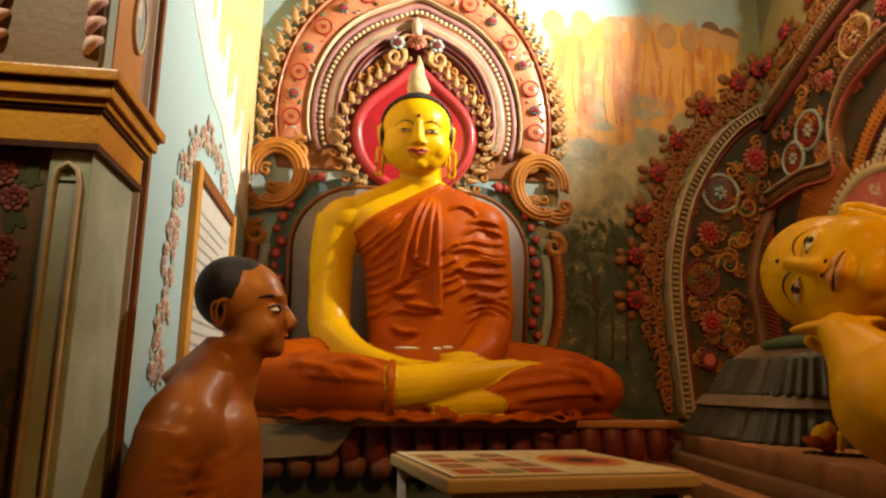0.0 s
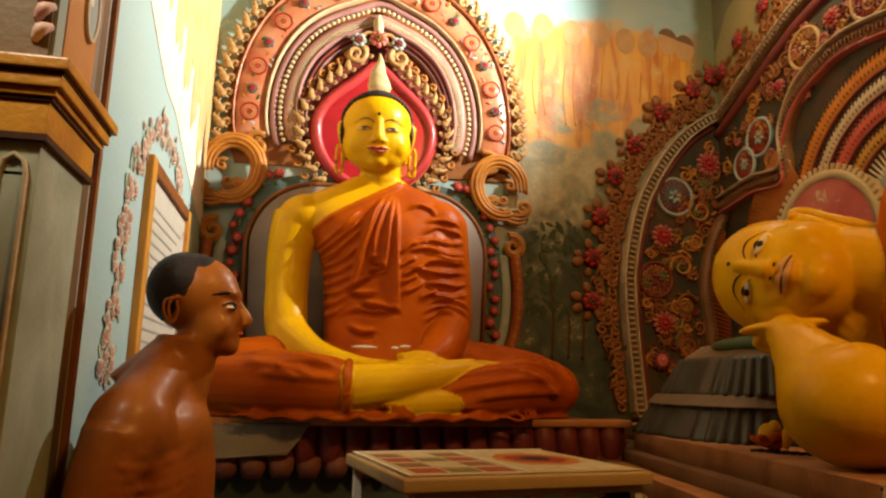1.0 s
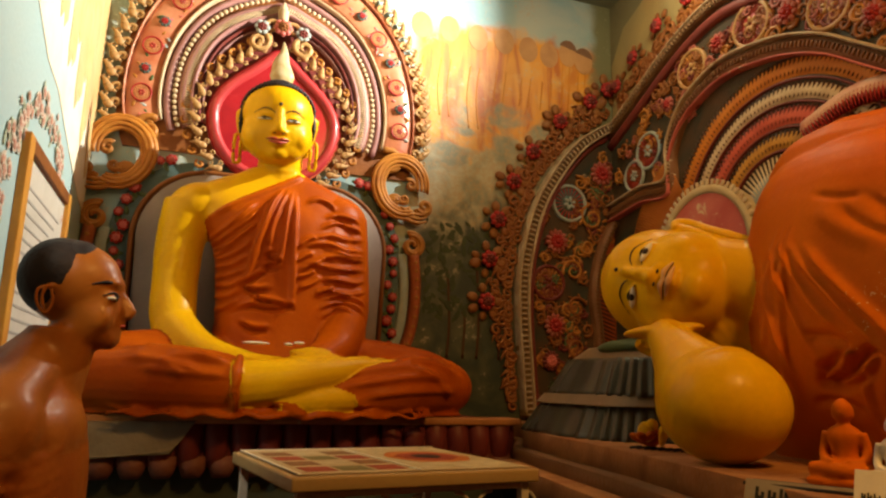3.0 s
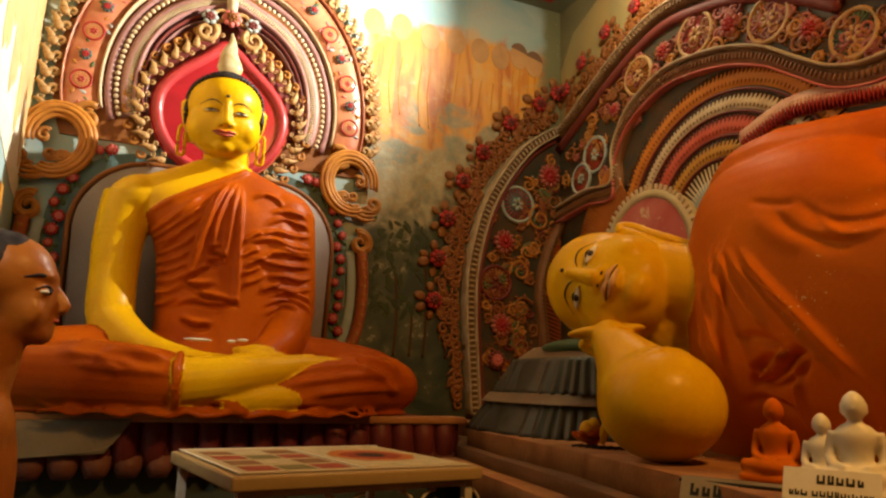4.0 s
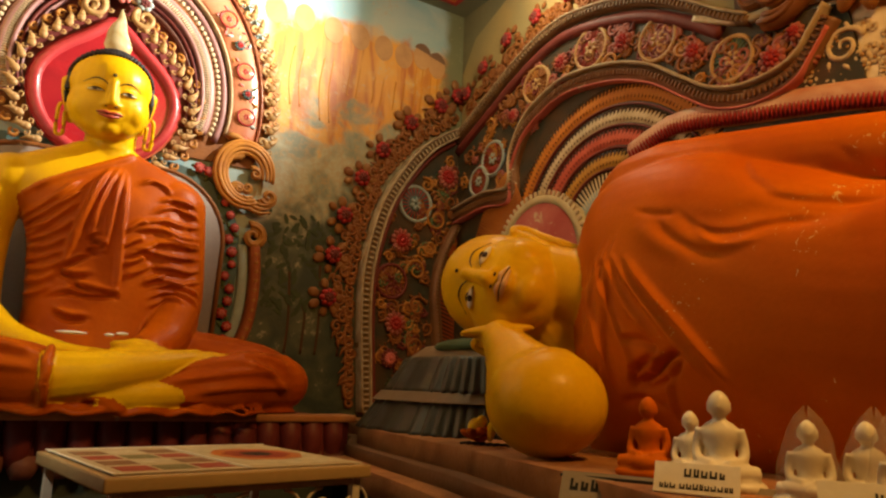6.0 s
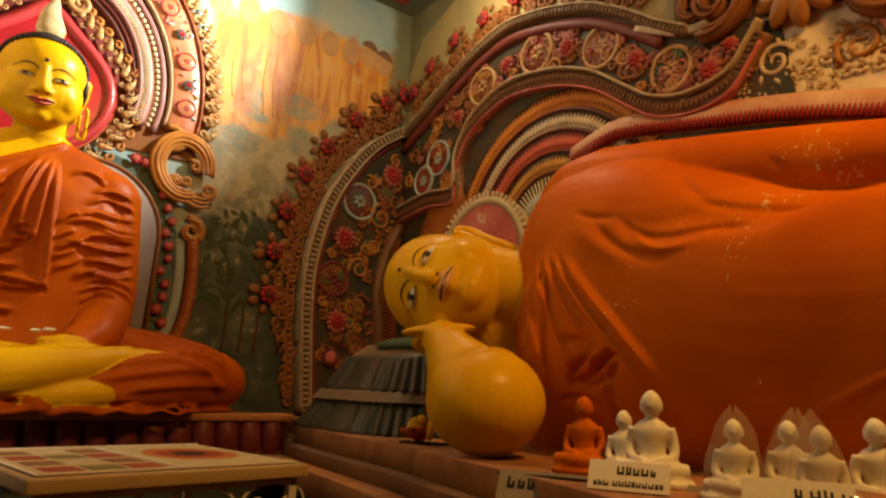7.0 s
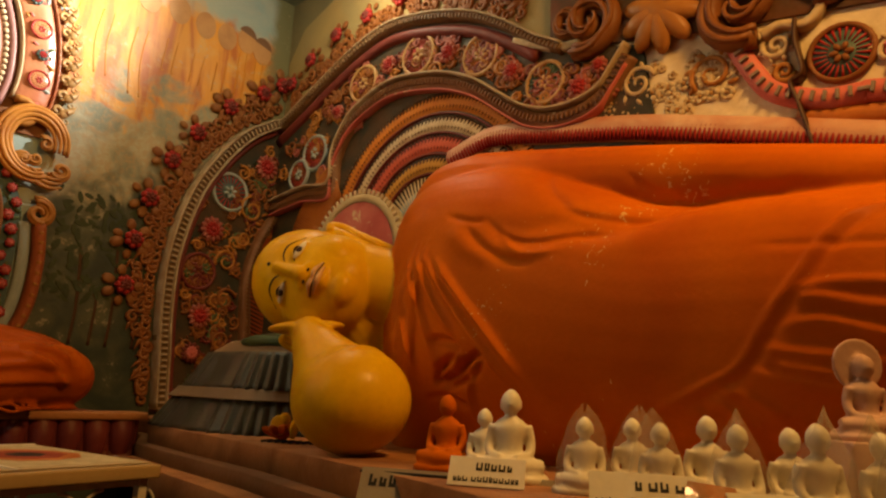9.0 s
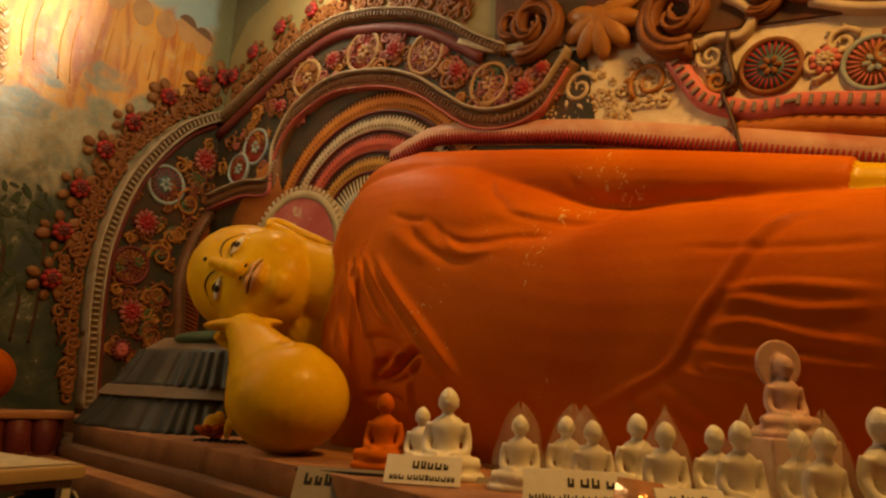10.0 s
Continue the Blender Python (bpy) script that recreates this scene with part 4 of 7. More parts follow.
# ---- attendant statue ----
def monk_forms(bm):
    n = len(bm.verts)
    # facing +x; heights above the floor
    loft(bm, [(0.0, -0.03, 0, 0.17, 0.20), (0.4, -0.03, 0, 0.15, 0.18), (0.75, -0.03, 0.0, 0.125, 0.165), (0.92, -0.035, 0, 0.125, 0.17), (1.02, -0.045, 0, 0.115, 0.155), (1.09, -0.04, 0, 0.09, 0.115), (1.15, -0.018, 0, 0.066, 0.07)], mat=1, axis="z")
    ball(bm, (-0.05, -0.145, 1.0), (0.088, 0.075, 0.10), mat=0)
    ball(bm, (-0.05, 0.13, 1.0), (0.08, 0.07, 0.085), mat=0)
    for s in (-1, 1):
        tube(bm, [(-0.02, 0.02 * s, 1.14), (-0.038, 0.085 * s, 1.075), (-0.05, 0.145 * s, 1.02), (-0.06, 0.165 * s, 0.95)], [0.06, 0.066, 0.076, 0.074], mat=0, seg=18)
    tube(bm, [(-0.06, -0.17, 1.0), (-0.085, -0.195, 0.86), (-0.08, -0.20, 0.70), (0.02, -0.15, 0.62)], [0.072, 0.062, 0.052, 0.042], mat=0, seg=16)
    tube(bm, [(-0.05, 0.15, 1.0), (-0.05, 0.17, 0.86), (-0.02, 0.17, 0.70), (0.06, 0.10, 0.66)], [0.07, 0.06, 0.05, 0.04], mat=1, seg=16)
    ball(bm, (0.0, -0.02, 0.98), (0.085, 0.135, 0.10), mat=0)
    ball(bm, (-0.045, -0.01, 1.05), (0.085, 0.125, 0.055), mat=0)
    tube(bm, [(-0.06, -0.02, 1.06), (-0.02, -0.01, 1.13), (0.005, 0, 1.17)], [0.10, 0.075, 0.062], mat=0, seg=18)
    on = surface(bm, (0, 1, 0))
    for k in range(9):
        z = 0.945 - 0.024 * k
        folds(bm, [[(-0.045, 0, z - 0.004), (0.0, 0, z - 0.012 + 0.006 * math.sin(k)), (0.04, 0, z), (0.068, 0, z + 0.02)]], 0.0095, 1, on=on, sink=-0.1)
    tube(bm, [(-0.015, 0.005, 1.07), (0.005, 0.0, 1.14), (0.012, 0.0, 1.20)], [0.078, 0.070, 0.068], mat=0, seg=16)
    # head
    ball(bm, (0.020, 0, 1.300), (0.100, 0.078, 0.090), mat=0, seg=24, rings=16)
    ball(bm, (0.062, 0, 1.240), (0.062, 0.062, 0.085), mat=0, seg=20, rings=14)
    ball(bm, (0.100, 0, 1.183), (0.028, 0.032, 0.026), mat=0)
    ball(bm, (0.055, 0, 1.205), (0.062, 0.058, 0.048), mat=0)
    tube(bm, [(0.118, 0, 1.288), (0.134, 0, 1.262), (0.146, 0, 1.238)], [0.008, 0.010, 0.014], mat=0, seg=8)
    ball(bm, (0.140, 0, 1.232), (0.012, 0.016, 0.009), mat=0, seg=10, rings=8)
    ball(bm, (0.113, 0, 1.300), (0.014, 0.05, 0.012), mat=0, seg=10, rings=8)
    for s in (-1, 1):
        ball(bm, (0.105, 0.034 * s, 1.268), (0.016, 0.022, 0.010), mat=0, seg=10, rings=8)
        ball(bm, (0.085, 0.040 * s, 1.225), (0.03, 0.022, 0.035), mat=0)
        tube(bm, [(0.0, 0.080 * s, 1.285), (-0.012, 0.090 * s, 1.275), (-0.012, 0.088 * s, 1.245), (0.004, 0.080 * s, 1.218)], [0.005, 0.008, 0.007, 0.005], mat=0, seg=8)
    tube(bm, [(0.112, -0.026, 1.208), (0.126, 0, 1.210), (0.112, 0.026, 1.208)], [0.004, 0.0075, 0.004], mat=0, seg=8)
    tube(bm, [(0.110, -0.022, 1.199), (0.122, 0, 1.197), (0.110, 0.022, 1.199)], [0.004, 0.008, 0.004], mat=0, seg=8)
    moved(bm, n, Matrix.Scale(1.0, 4))


def monk_details(bm):
    ball(bm, (-0.004, 0, 1.310), (0.086, 0.082, 0.088), (0, -8, 0), mat=2, seg=28, rings=18)
    ball(bm, (0.032, 0, 1.352), (0.052, 0.060, 0.040), (0, 24, 0), mat=2, seg=20, rings=12)
    for s in (-1, 1):
        tube(bm, [(0.072, 0.064 * s, 1.292), (0.100, 0.048 * s, 1.300), (0.120, 0.018 * s, 1.296)], [0.002, 0.004, 0.003], mat=2, seg=6)
        ball(bm, (0.106, 0.038 * s, 1.266), (0.012, 0.015, 0.0055), (0, 0, -25 * s), mat=3, seg=12, rings=8)
        ball(bm, (0.116, 0.034 * s, 1.267), (0.006, 0.008, 0.0065), (0, 0, -25 * s), mat=2, seg=10, rings=8)
        tube(bm, [(0.094, 0.054 * s, 1.270), (0.112, 0.042 * s, 1.278), (0.120, 0.022 * s, 1.272)], [0.0015, 0.0028, 0.002], mat=2, seg=6)
        tube(bm, [(-0.006, 0.086 * s, 1.282), (-0.020, 0.096 * s, 1.272), (-0.019, 0.094 * s, 1.245), (-0.004, 0.085 * s, 1.226), (0.006, 0.083 * s, 1.250), (0.002, 0.086 * s, 1.275)], [0.0032] * 3, mat=0, seg=7)
    tube(bm, [(0.110, -0.026, 1.204), (0.129, 0, 1.205), (0.110, 0.026, 1.204)], [0.0012, 0.0018, 0.0012], mat=2, seg=6)
    tube(bm, [(0.111, -0.022, 1.208), (0.131, 0, 1.2105), (0.111, 0.022, 1.208)], [0.002, 0.0045, 0.002], mat=4, seg=6)


sculpt("monk_statue", monk_forms, [MONK_SKIN, MONK_ROBE, HAIR, WHITE, LIPS], 0.007, "brown painted attendant statue with shaved dark hair and one bare shoulder", "statue", m=pose(-0.262, 1.70, 0.0, 0, 0, -6), smooth=9, extra=monk_details)


# ---- ornament pieces, drawn in the plane of a wall ----
def curl(r=0.03, turns=1.3, thick=0.010, hand=1, tip=True):
    """A flame leaf that curls in on itself."""
    bm = bmesh.new()
    pts = []
    for i in range(13):
        a = turns * 2 * math.pi * i / 12
        q = r * (1 - 0.72 * i / 12)
        pts.append((hand * (q * math.cos(a) - r * 0.2), q * math.sin(a), thick * 0.7))
    tube(bm, pts, [thick * 0.55, thick, thick * 0.9, thick * 0.6], seg=6, raw=True)
    if tip:
        tube(bm, [(hand * r * 0.8, -0.2 * r, thick * 0.5), (hand * r * 1.0, 0.7 * r, thick * 0.7), (hand * r * 0.35, 1.9 * r, thick * 0.6)], [thick * 0.5, thick * 1.0, thick * 0.15], seg=6, n=4)
    return bm


def bud(r=0.03, thick=0.012):
    """An onion-shaped flame drawn to a bent point, between two small curls."""
    bm = bmesh.new()
    ball(bm, (0, 0, thick), (r * 0.62, r * 0.75, thick), seg=10, rings=7)
    tube(bm, [(0, 0.3 * r, thick), (0.10 * r, 1.1 * r, thick * 1.1), (-0.18 * r, 2.1 * r, thick * 0.7)], [r * 0.55, r * 0.34, r * 0.04], seg=7, n=4)
    for s in (-1, 1):
        tube(bm, [(s * (0.95 * r + 0.42 * r * (1 - 0.06 * i) * math.cos(3.6 + 0.55 * i)), -0.35 * r + 0.42 * r * (1 - 0.06 * i) * math.sin(3.6 + 0.55 * i), thick * 0.8) for i in range(11)], [r * 0.16, r * 0.15, r * 0.09], seg=6, raw=True)
    return bm


def rosette(r=0.04, petals=10, depth=0.014, rings=2):
    """A flower seen from the front: petals in rings round a boss, in two colours."""
    bm = bmesh.new()
    for k in range(rings):
        q = r * (1 - 0.38 * k)
        for i in range(petals):
            a = 360 * (i + 0.5 * k) / petals
            c = Vector((q * 0.62, 0, depth * (0.45 + 0.35 * k)))
            c = Matrix.Rotation(radians(a), 3, "Z") @ c
            ball(bm, c, (q * 0.38, q * 0.38 * 2.6 / max(petals / 2.6, 1), depth * 0.55), (0, -18, a), mat=k % 2, seg=7, rings=5)
    ball(bm, (0, 0, depth * 0.9), (r * 0.26, r * 0.26, depth * 0.7), mat=1, seg=8, rings=6)
    return bm


def disc(bm, c, r, z0, z1, mat=0, seg=24, squash=1.0):
    return slab(bm, [(c[0] + r * math.cos(2 * math.pi * i / seg), c[1] + squash * r * math.sin(2 * math.pi * i / seg)) for i in range(seg)], z0, z1, mat)


def medallion(r=0.06, ribs=18, inner=0.45):
    """A shell-like disc: raised rim, ribs running in, and a small flower."""
    bm = bmesh.new()
    disc(bm, (0, 0), r, 0, 0.006, 0)
    ring = [(r * math.cos(2 * math.pi * i / 24), r * math.sin(2 * math.pi * i / 24)) for i in range(24)]
    ribbon(bm, ring, r * 0.2, 0.014, 1, closed=True, raw=True, crown=0.004)
    for i in range(ribs):
        a = 2 * math.pi * i / ribs
        tube(bm, [(r * inner * math.cos(a), r * inner * math.sin(a), 0.007), (r * 0.9 * math.cos(a), r * 0.9 * math.sin(a), 0.008)], [0.002, r * 0.055], seg=5, n=1, mat=2)
    for i in range(6):
        a = 60 * i
        c = Matrix.Rotation(radians(a), 3, "Z") @ Vector((r * 0.24, 0, 0.010))
        ball(bm, c, (r * 0.17, r * 0.11, 0.007), (0, 0, a), mat=1, seg=7, rings=5)
    return bm


def spiral(c, r, turns, hand=1, start=0.0, shrink=0.8, n=22):
    return [(c[0] + hand * r * (1 - shrink * i / n) * math.cos(start + turns * 2 * math.pi * i / n), c[1] + r * (1 - shrink * i / n) * math.sin(start + turns * 2 * math.pi * i / n)) for i in range(n + 1)]


def rope2(bm, pts, radii, z=0.02, seg=8, mat=0, flat=1.0):
    return tube(bm, [(x, y, z) for x, y in pts], radii, seg=seg, mat=mat, raw=True, flat=flat)


def at2(x, y, a=0.0, s=1.0, z=0.0):
    return Matrix.Translation((x, y, z)) @ Matrix.Rotation(radians(a), 4, "Z") @ Matrix.Scale(s, 4)


def pieces(name, bm, material, parent, places, label="", smooth=True):
    """Alike pieces on one shared mesh, one object each."""
    first = part(name, bm, material, parent, label, places[0], smooth)
    return [first] + [again(first, m) for m in places[1:]]


# ---- lotus base of the seated statue ----
PY = 2.70
base = thing("lotus_pedestal", Matrix.Identity(4), "maroon lotus-petal pedestal with a patch of bare plaster", "pedestal")
bm = box(bmesh.new(), (LEFT, PY + 0.02, 0.80), (1.32, BACK, 0.965), 0.012)
part("slab", bm, MAROON, base)
bm = box(bmesh.new(), (LEFT, PY + 0.09, 0.0), (1.30, BACK, 0.80))
part("plinth", bm, paint("dark_green_plinth_paint", (0.05, 0.06, 0.04), (0.03, 0.03, 0.02), 3, 0.5, 0.5, 0.1), base, smooth=False)
bm = box(bmesh.new(), (LEFT, PY - 0.015, 0.948), (1.335, PY + 0.10, 0.978), 0.009)
part("top_rim", bm, LEDGE, base)


def petal_bm(w, h, d):
    bm = bmesh.new()
    rows = []
    for i in range(6):
        t = i / 5
        half = w * 0.5 * (1 - 0.25 * t - 0.6 * max(0, t - 0.6) ** 1.3)
        rows.append([bm.verts.new((half * math.sin(a), -d * math.cos(a) * (0.4 + 0.6 * math.sin(math.pi * min(1, t * 0.9 + 0.1))), -h * t)) for a in np.linspace(-math.pi / 2, math.pi / 2, 7).tolist()])
    for a, b in zip(rows, rows[1:]):
        for j in range(6):
            bm.faces.new((a[j], a[j + 1], b[j + 1], b[j]))
    bm.faces.new(rows[-1])
    return bm


pieces("petal", petal_bm(0.098, 0.15, 0.045), paint("red_petal_paint", (0.17, 0.032, 0.025), (0.10, 0.018, 0.015), 12, 0.7, 0.42, 0.15, vary=0.5, chips=0.1), base, [pose(-0.05 + 0.093 * i, PY + 0.02, 0.948) for i in range(15)])
pieces("lower_petal", petal_bm(0.105, 0.075, 0.05), paint("pink_brown_petal_paint", (0.24, 0.10, 0.07), (0.15, 0.05, 0.035), 12, 0.7, 0.5, 0.2, vary=0.5), base, [pose(-0.44 + 0.10 * i, PY + 0.03, 0.835) for i in range(18)])
bm = bmesh.new()
slab(bm, [(-0.49, 0.955), (0.06, 0.958), (0.02, 0.90), (-0.02, 0.845), (-0.30, 0.832), (-0.49, 0.842)], 0.0, 0.045, 0, 0.012)
bmesh.ops.subdivide_edges(bm, edges=bm.edges[:], cuts=2)
for v in bm.verts:
    v.co.z += 0.008 * noise.noise(v.co * 18) if v.co.z > 0.02 else 0
part("plaster_patch", bm, PLASTER, base, "bare grey plaster repair", Matrix(((1, 0, 0, 0), (0, 0, -1, PY + 0.01), (0, 1, 0, 0), (0, 0, 0, 1))), smooth=False)

# ---- throne back and halo behind the seated statue ----
HC = (0.335, 2.47)


def horseshoe(r, a0=-14, a1=194, n=61, peak=1.0):
    out = []
    for i in range(n):
        a = a1 + (a0 - a1) * i / (n - 1)
        s = max(0.0, math.sin(radians(a)))
        q = r * (1 + 0.19 * s * s * peak + 0.07 * peak * math.exp(-(((a - 90) / 9) ** 2)))
        out.append((HC[0] + q * math.cos(radians(a)), HC[1] + q * math.sin(radians(a))))
    return out


def normal_places(line, step, off=0.0, z=0.0, size=1.0, turn=-90):
    return [at2(x - off * math.sin(radians(a)), y + off * math.cos(radians(a)), a + 90 + turn, size, z) for x, y, a in along(line, step, 2)]


HALO_WHITE = paint("pink_white_band_paint", (0.52, 0.24, 0.13), (0.36, 0.09, 0.035), 7, 0.9, 0.30, 0.1, coat=0.25)
halo = thing("halo_arch", ON_BACK, "tall carved and painted halo arch with curling flame border", "halo")
bm = slab(bmesh.new(), horseshoe(0.76, -22, 202), 0.0, 0.012)
part("backing", bm, BROWN, halo, smooth=False)
bm = ribbon(bmesh.new(), horseshoe(0.645), 0.15, 0.035, raw=True, crown=0.012)
part("outer_band", bm, HALO_WHITE, halo, "pinkish white band with painted medallions")
part("edge_moulding", ribbon(bmesh.new(), horseshoe(0.725), 0.012, 0.042, raw=True, crown=0.006), HALO_WHITE, halo)
part("edge_moulding", ribbon(bmesh.new(), horseshoe(0.565), 0.014, 0.046, raw=True, crown=0.006), CREAM, halo)
INNER_BAND = paint("grey_pink_band_paint", (0.36, 0.19, 0.17), (0.20, 0.08, 0.08), 9, 0.6, 0.4, 0.15, chips=0.1, chip_colour=(0.6, 0.5, 0.4), chip_scale=30.0)
for rr, w, d in ((0.53, 0.035, 0.030), (0.455, 0.05, 0.045), (0.415, 0.025, 0.055), (0.385, 0.018, 0.048), (0.365, 0.014, 0.04)):
    part("inner_band", ribbon(bmesh.new(), horseshoe(rr, -20, 200), w, d, raw=True, crown=0.01), INNER_BAND if rr != 0.385 else MAROON, halo)
part("inner_field", slab(bmesh.new(), horseshoe(0.41, -20, 200), 0.012, 0.022), MAROON, halo, smooth=False)
bead = bmesh.new()
ball(bead, (0, 0, 0), (0.0125, 0.0125, 0.010), seg=8, rings=6)
pieces("bead", bead, CREAM, halo, normal_places(horseshoe(0.497, -20, 200), 0.029, 0, 0.038))
bm = bmesh.new()
for m in normal_places(horseshoe(0.44, -20, 200), 0.0125, 0, 0.046):
    tube(bm, [m @ Vector((0, -0.034, 0)), m @ Vector((0, 0, 0.008)), m @ Vector((0, 0.030, 0))], [0.003, 0.0042, 0.003], seg=4, n=2)
tagged(part("fluting", bm, CREAM, halo), kind="stuff")
# medallions on the outer band
for k, (a, mats) in enumerate(zip((-2, 20, 44, 68, 112, 136, 160, 182), [(HALO_WHITE, RED, OCHRE)] * 8)):
    q = 0.645 * (1 + 0.19 * max(0, math.sin(radians(a))) ** 2)
    part("medallion", medallion(0.044), mats, halo, "", at2(HC[0] + q * math.cos(radians(a)), HC[1] + q * math.sin(radians(a)), a, 1, 0.046) @ Matrix.Diagonal((1, 1, 0.35, 1)))
for a in (9, 32, 56, 124, 148, 171):
    q = 0.645 * (1 + 0.19 * max(0, math.sin(radians(a))) ** 2)
    part("rosette", rosette(0.03, 8), (TEAL, RED), halo, "", at2(HC[0] + q * math.cos(radians(a)), HC[1] + q * math.sin(radians(a)), a, 1, 0.045))
# small painted leaves strewn over the outer band
strew = random.Random(14)
for mat, many in ((PINK, 34), (OCHRE, 34), (LEAF, 22), (BLUEGREY, 16)):
    spots_ = []
    for i in range(many):
        a = strew.uniform(-16, 196)
        q = (0.645 + strew.uniform(-0.055, 0.055)) * (1 + 0.19 * max(0, math.sin(radians(a))) ** 2)
        spots_.append(at2(HC[0] + q * math.cos(radians(a)), HC[1] + q * math.sin(radians(a)), strew.uniform(0, 360), strew.uniform(0.6, 1.2), 0.043))
    pieces("painted_leaf", ball(bmesh.new(), (0, 0, 0), (0.017, 0.008, 0.004), seg=8, rings=5), mat, halo, spots_)
# flames along the outer edge, each a curl with a pointed tip
edge = horseshoe(0.745, -16, 196)
half = len(edge) // 2
left_places = normal_places(edge[: half + 1], 0.078, 0.045, 0.02)
right_places = normal_places(edge[half:], 0.078, 0.045, 0.02)
pieces("flame", bud(0.036, 0.014), GOLD, halo, [m @ at2(0, 0, -52) for m in left_places] + [m @ at2(0, 0, 52) for m in right_places])
pieces("flame", curl(0.026, 1.1, 0.011, -1, False), GOLD, halo, normal_places(edge[: half + 1], 0.078, 0.010, 0.025))
pieces("flame", curl(0.026, 1.1, 0.011, 1, False), GOLD, halo, normal_places(edge[half:], 0.078, 0.010, 0.025))
# red disc behind the head with its golden flame rim
RC = (0.325, 2.395)


def leaf_line(rx, up, down, n=48):
    """Rounded below, drawn to a point above."""
    out = []
    for i in range(n):
        a = 2 * math.pi * i / n - math.pi / 2
        s = math.sin(a)
        x = rx * math.cos(a) * (1 - 0.28 * max(0, s) ** 2)
        y = (up * (0.82 * s + 0.18 * max(0, s) ** 14) if s > 0 else down * s)
        out.append((RC[0] + x, RC[1] + y))
    return out


bm = slab(bmesh.new(), leaf_line(0.335, 0.40, 0.34), 0.0, 0.05)
bmesh.ops.bevel(bm, geom=[e for e in bm.edges if all(v.co.z > 0.04 for v in e.verts)], offset=0.008, segments=2, affect="EDGES")
part("red_disc", bm, paint("glossy_red_halo_paint", (0.36, 0.016, 0.022), (0.22, 0.008, 0.014), 7, 0.6, 0.28, 0.10, coat=0.25), halo, "glossy red disc behind the head", smooth=False)
bm = ribbon(bmesh.new(), leaf_line(0.300, 0.36, 0.31), 0.055, 0.062, raw=True, closed=True, crown=0.012)
part("pink_rim", bm, paint("crimson_rim_paint", (0.42, 0.045, 0.045), (0.27, 0.016, 0.022), 6, 0.7, 0.34, 0.12, coat=0.2, chips=0.08, chip_colour=(0.6, 0.42, 0.3)), halo)
rim = leaf_line(0.345, 0.42, 0.35)
start = next(i for i, (x, y) in enumerate(rim) if y > RC[1] - 0.28 and x > RC[0])
up_right = [q for q in rim if q[0] > RC[0] + 0.01 and q[1] > RC[1] - 0.28]
up_left = [(2 * RC[0] - x, y) for x, y in up_right][::-1]
pieces("inner_flame", bud(0.030, 0.014), GOLD, halo, [m @ at2(0, 0, 42) for m in normal_places(up_right[::-1], 0.062, 0.035, 0.05)])
pieces("inner_flame", bud(0.030, 0.014), GOLD, halo, [m @ at2(0, 0, -42) for m in normal_places(up_left[::-1], 0.062, 0.035, 0.05)])
pieces("inner_flame", curl(0.022, 1.0, 0.010, -1, False), OCHRE, halo, normal_places(up_right[::-1], 0.062, 0.085, 0.04))
pieces("inner_flame", curl(0.022, 1.0, 0.010, 1, False), OCHRE, halo, normal_places(up_left[::-1], 0.062, 0.085, 0.04))
# crest over the point: two scrolls, two flowers, a bud
bm = bmesh.new()
for s in (-1, 1):
    rope2(bm, [(RC[0] + s * x, y) for x, y in spiral((0.115, 2.81), 0.055, 1.35, 1, 2.2)], [0.014, 0.013, 0.008], 0.07)
    rope2(bm, [(RC[0] + s * x, y) for x, y in spiral((0.055, 2.90), 0.04, 1.1, -1, 0.5)], [0.012, 0.011, 0.007], 0.07)
part("crest_scroll", bm, GOLD, halo)
pieces("crest_flower", rosette(0.042, 6, 0.02), (BLUEGREY, MAROON), halo, [at2(RC[0] + s * 0.105, 2.885, 0, 1, 0.07) for s in (-1, 1)])
part("crest_bud", rosette(0.05, 8, 0.03), (PINK, BROWN), halo, "", at2(RC[0], 2.90, 0, 1, 0.07))
bm = tube(bmesh.new(), [(RC[0], 2.93, 0.07), (RC[0] - 0.004, 2.99, 0.08), (RC[0], 3.05, 0.07)], [0.024, 0.028, 0.004], seg=8)
part("crest_bud", bm, CREAM, halo)
# leaf scrolls ending the outer band on both sides
for s in (-1, 1):
    bm = rope2(bmesh.new(), [(HC[0] + s * x, y) for x, y in spiral((0.60, 2.27), 0.07, 1.3, -1, 1.0)], [0.020, 0.017, 0.010], 0.035)
    part("end_scroll", bm, OCHRE, halo)

# throne back: grey shield with flowered border and scrolled posts
throne = thing("throne_back", ON_BACK, "carved throne back with grey shield, red flowers and ochre scrolls", "throne back")


def shield(cx, half_w, low, high, n=10):
    r = half_w * 0.55
    out = [(cx + half_w * 0.97, low), (cx + half_w, high - r)]
    out += [(cx + half_w - r + r * math.cos(a), high - r + r * math.sin(a)) for a in np.linspace(0.15, math.pi / 2, n).tolist()]
    out += [(2 * cx - x, y) for x, y in out[::-1]]
    return out


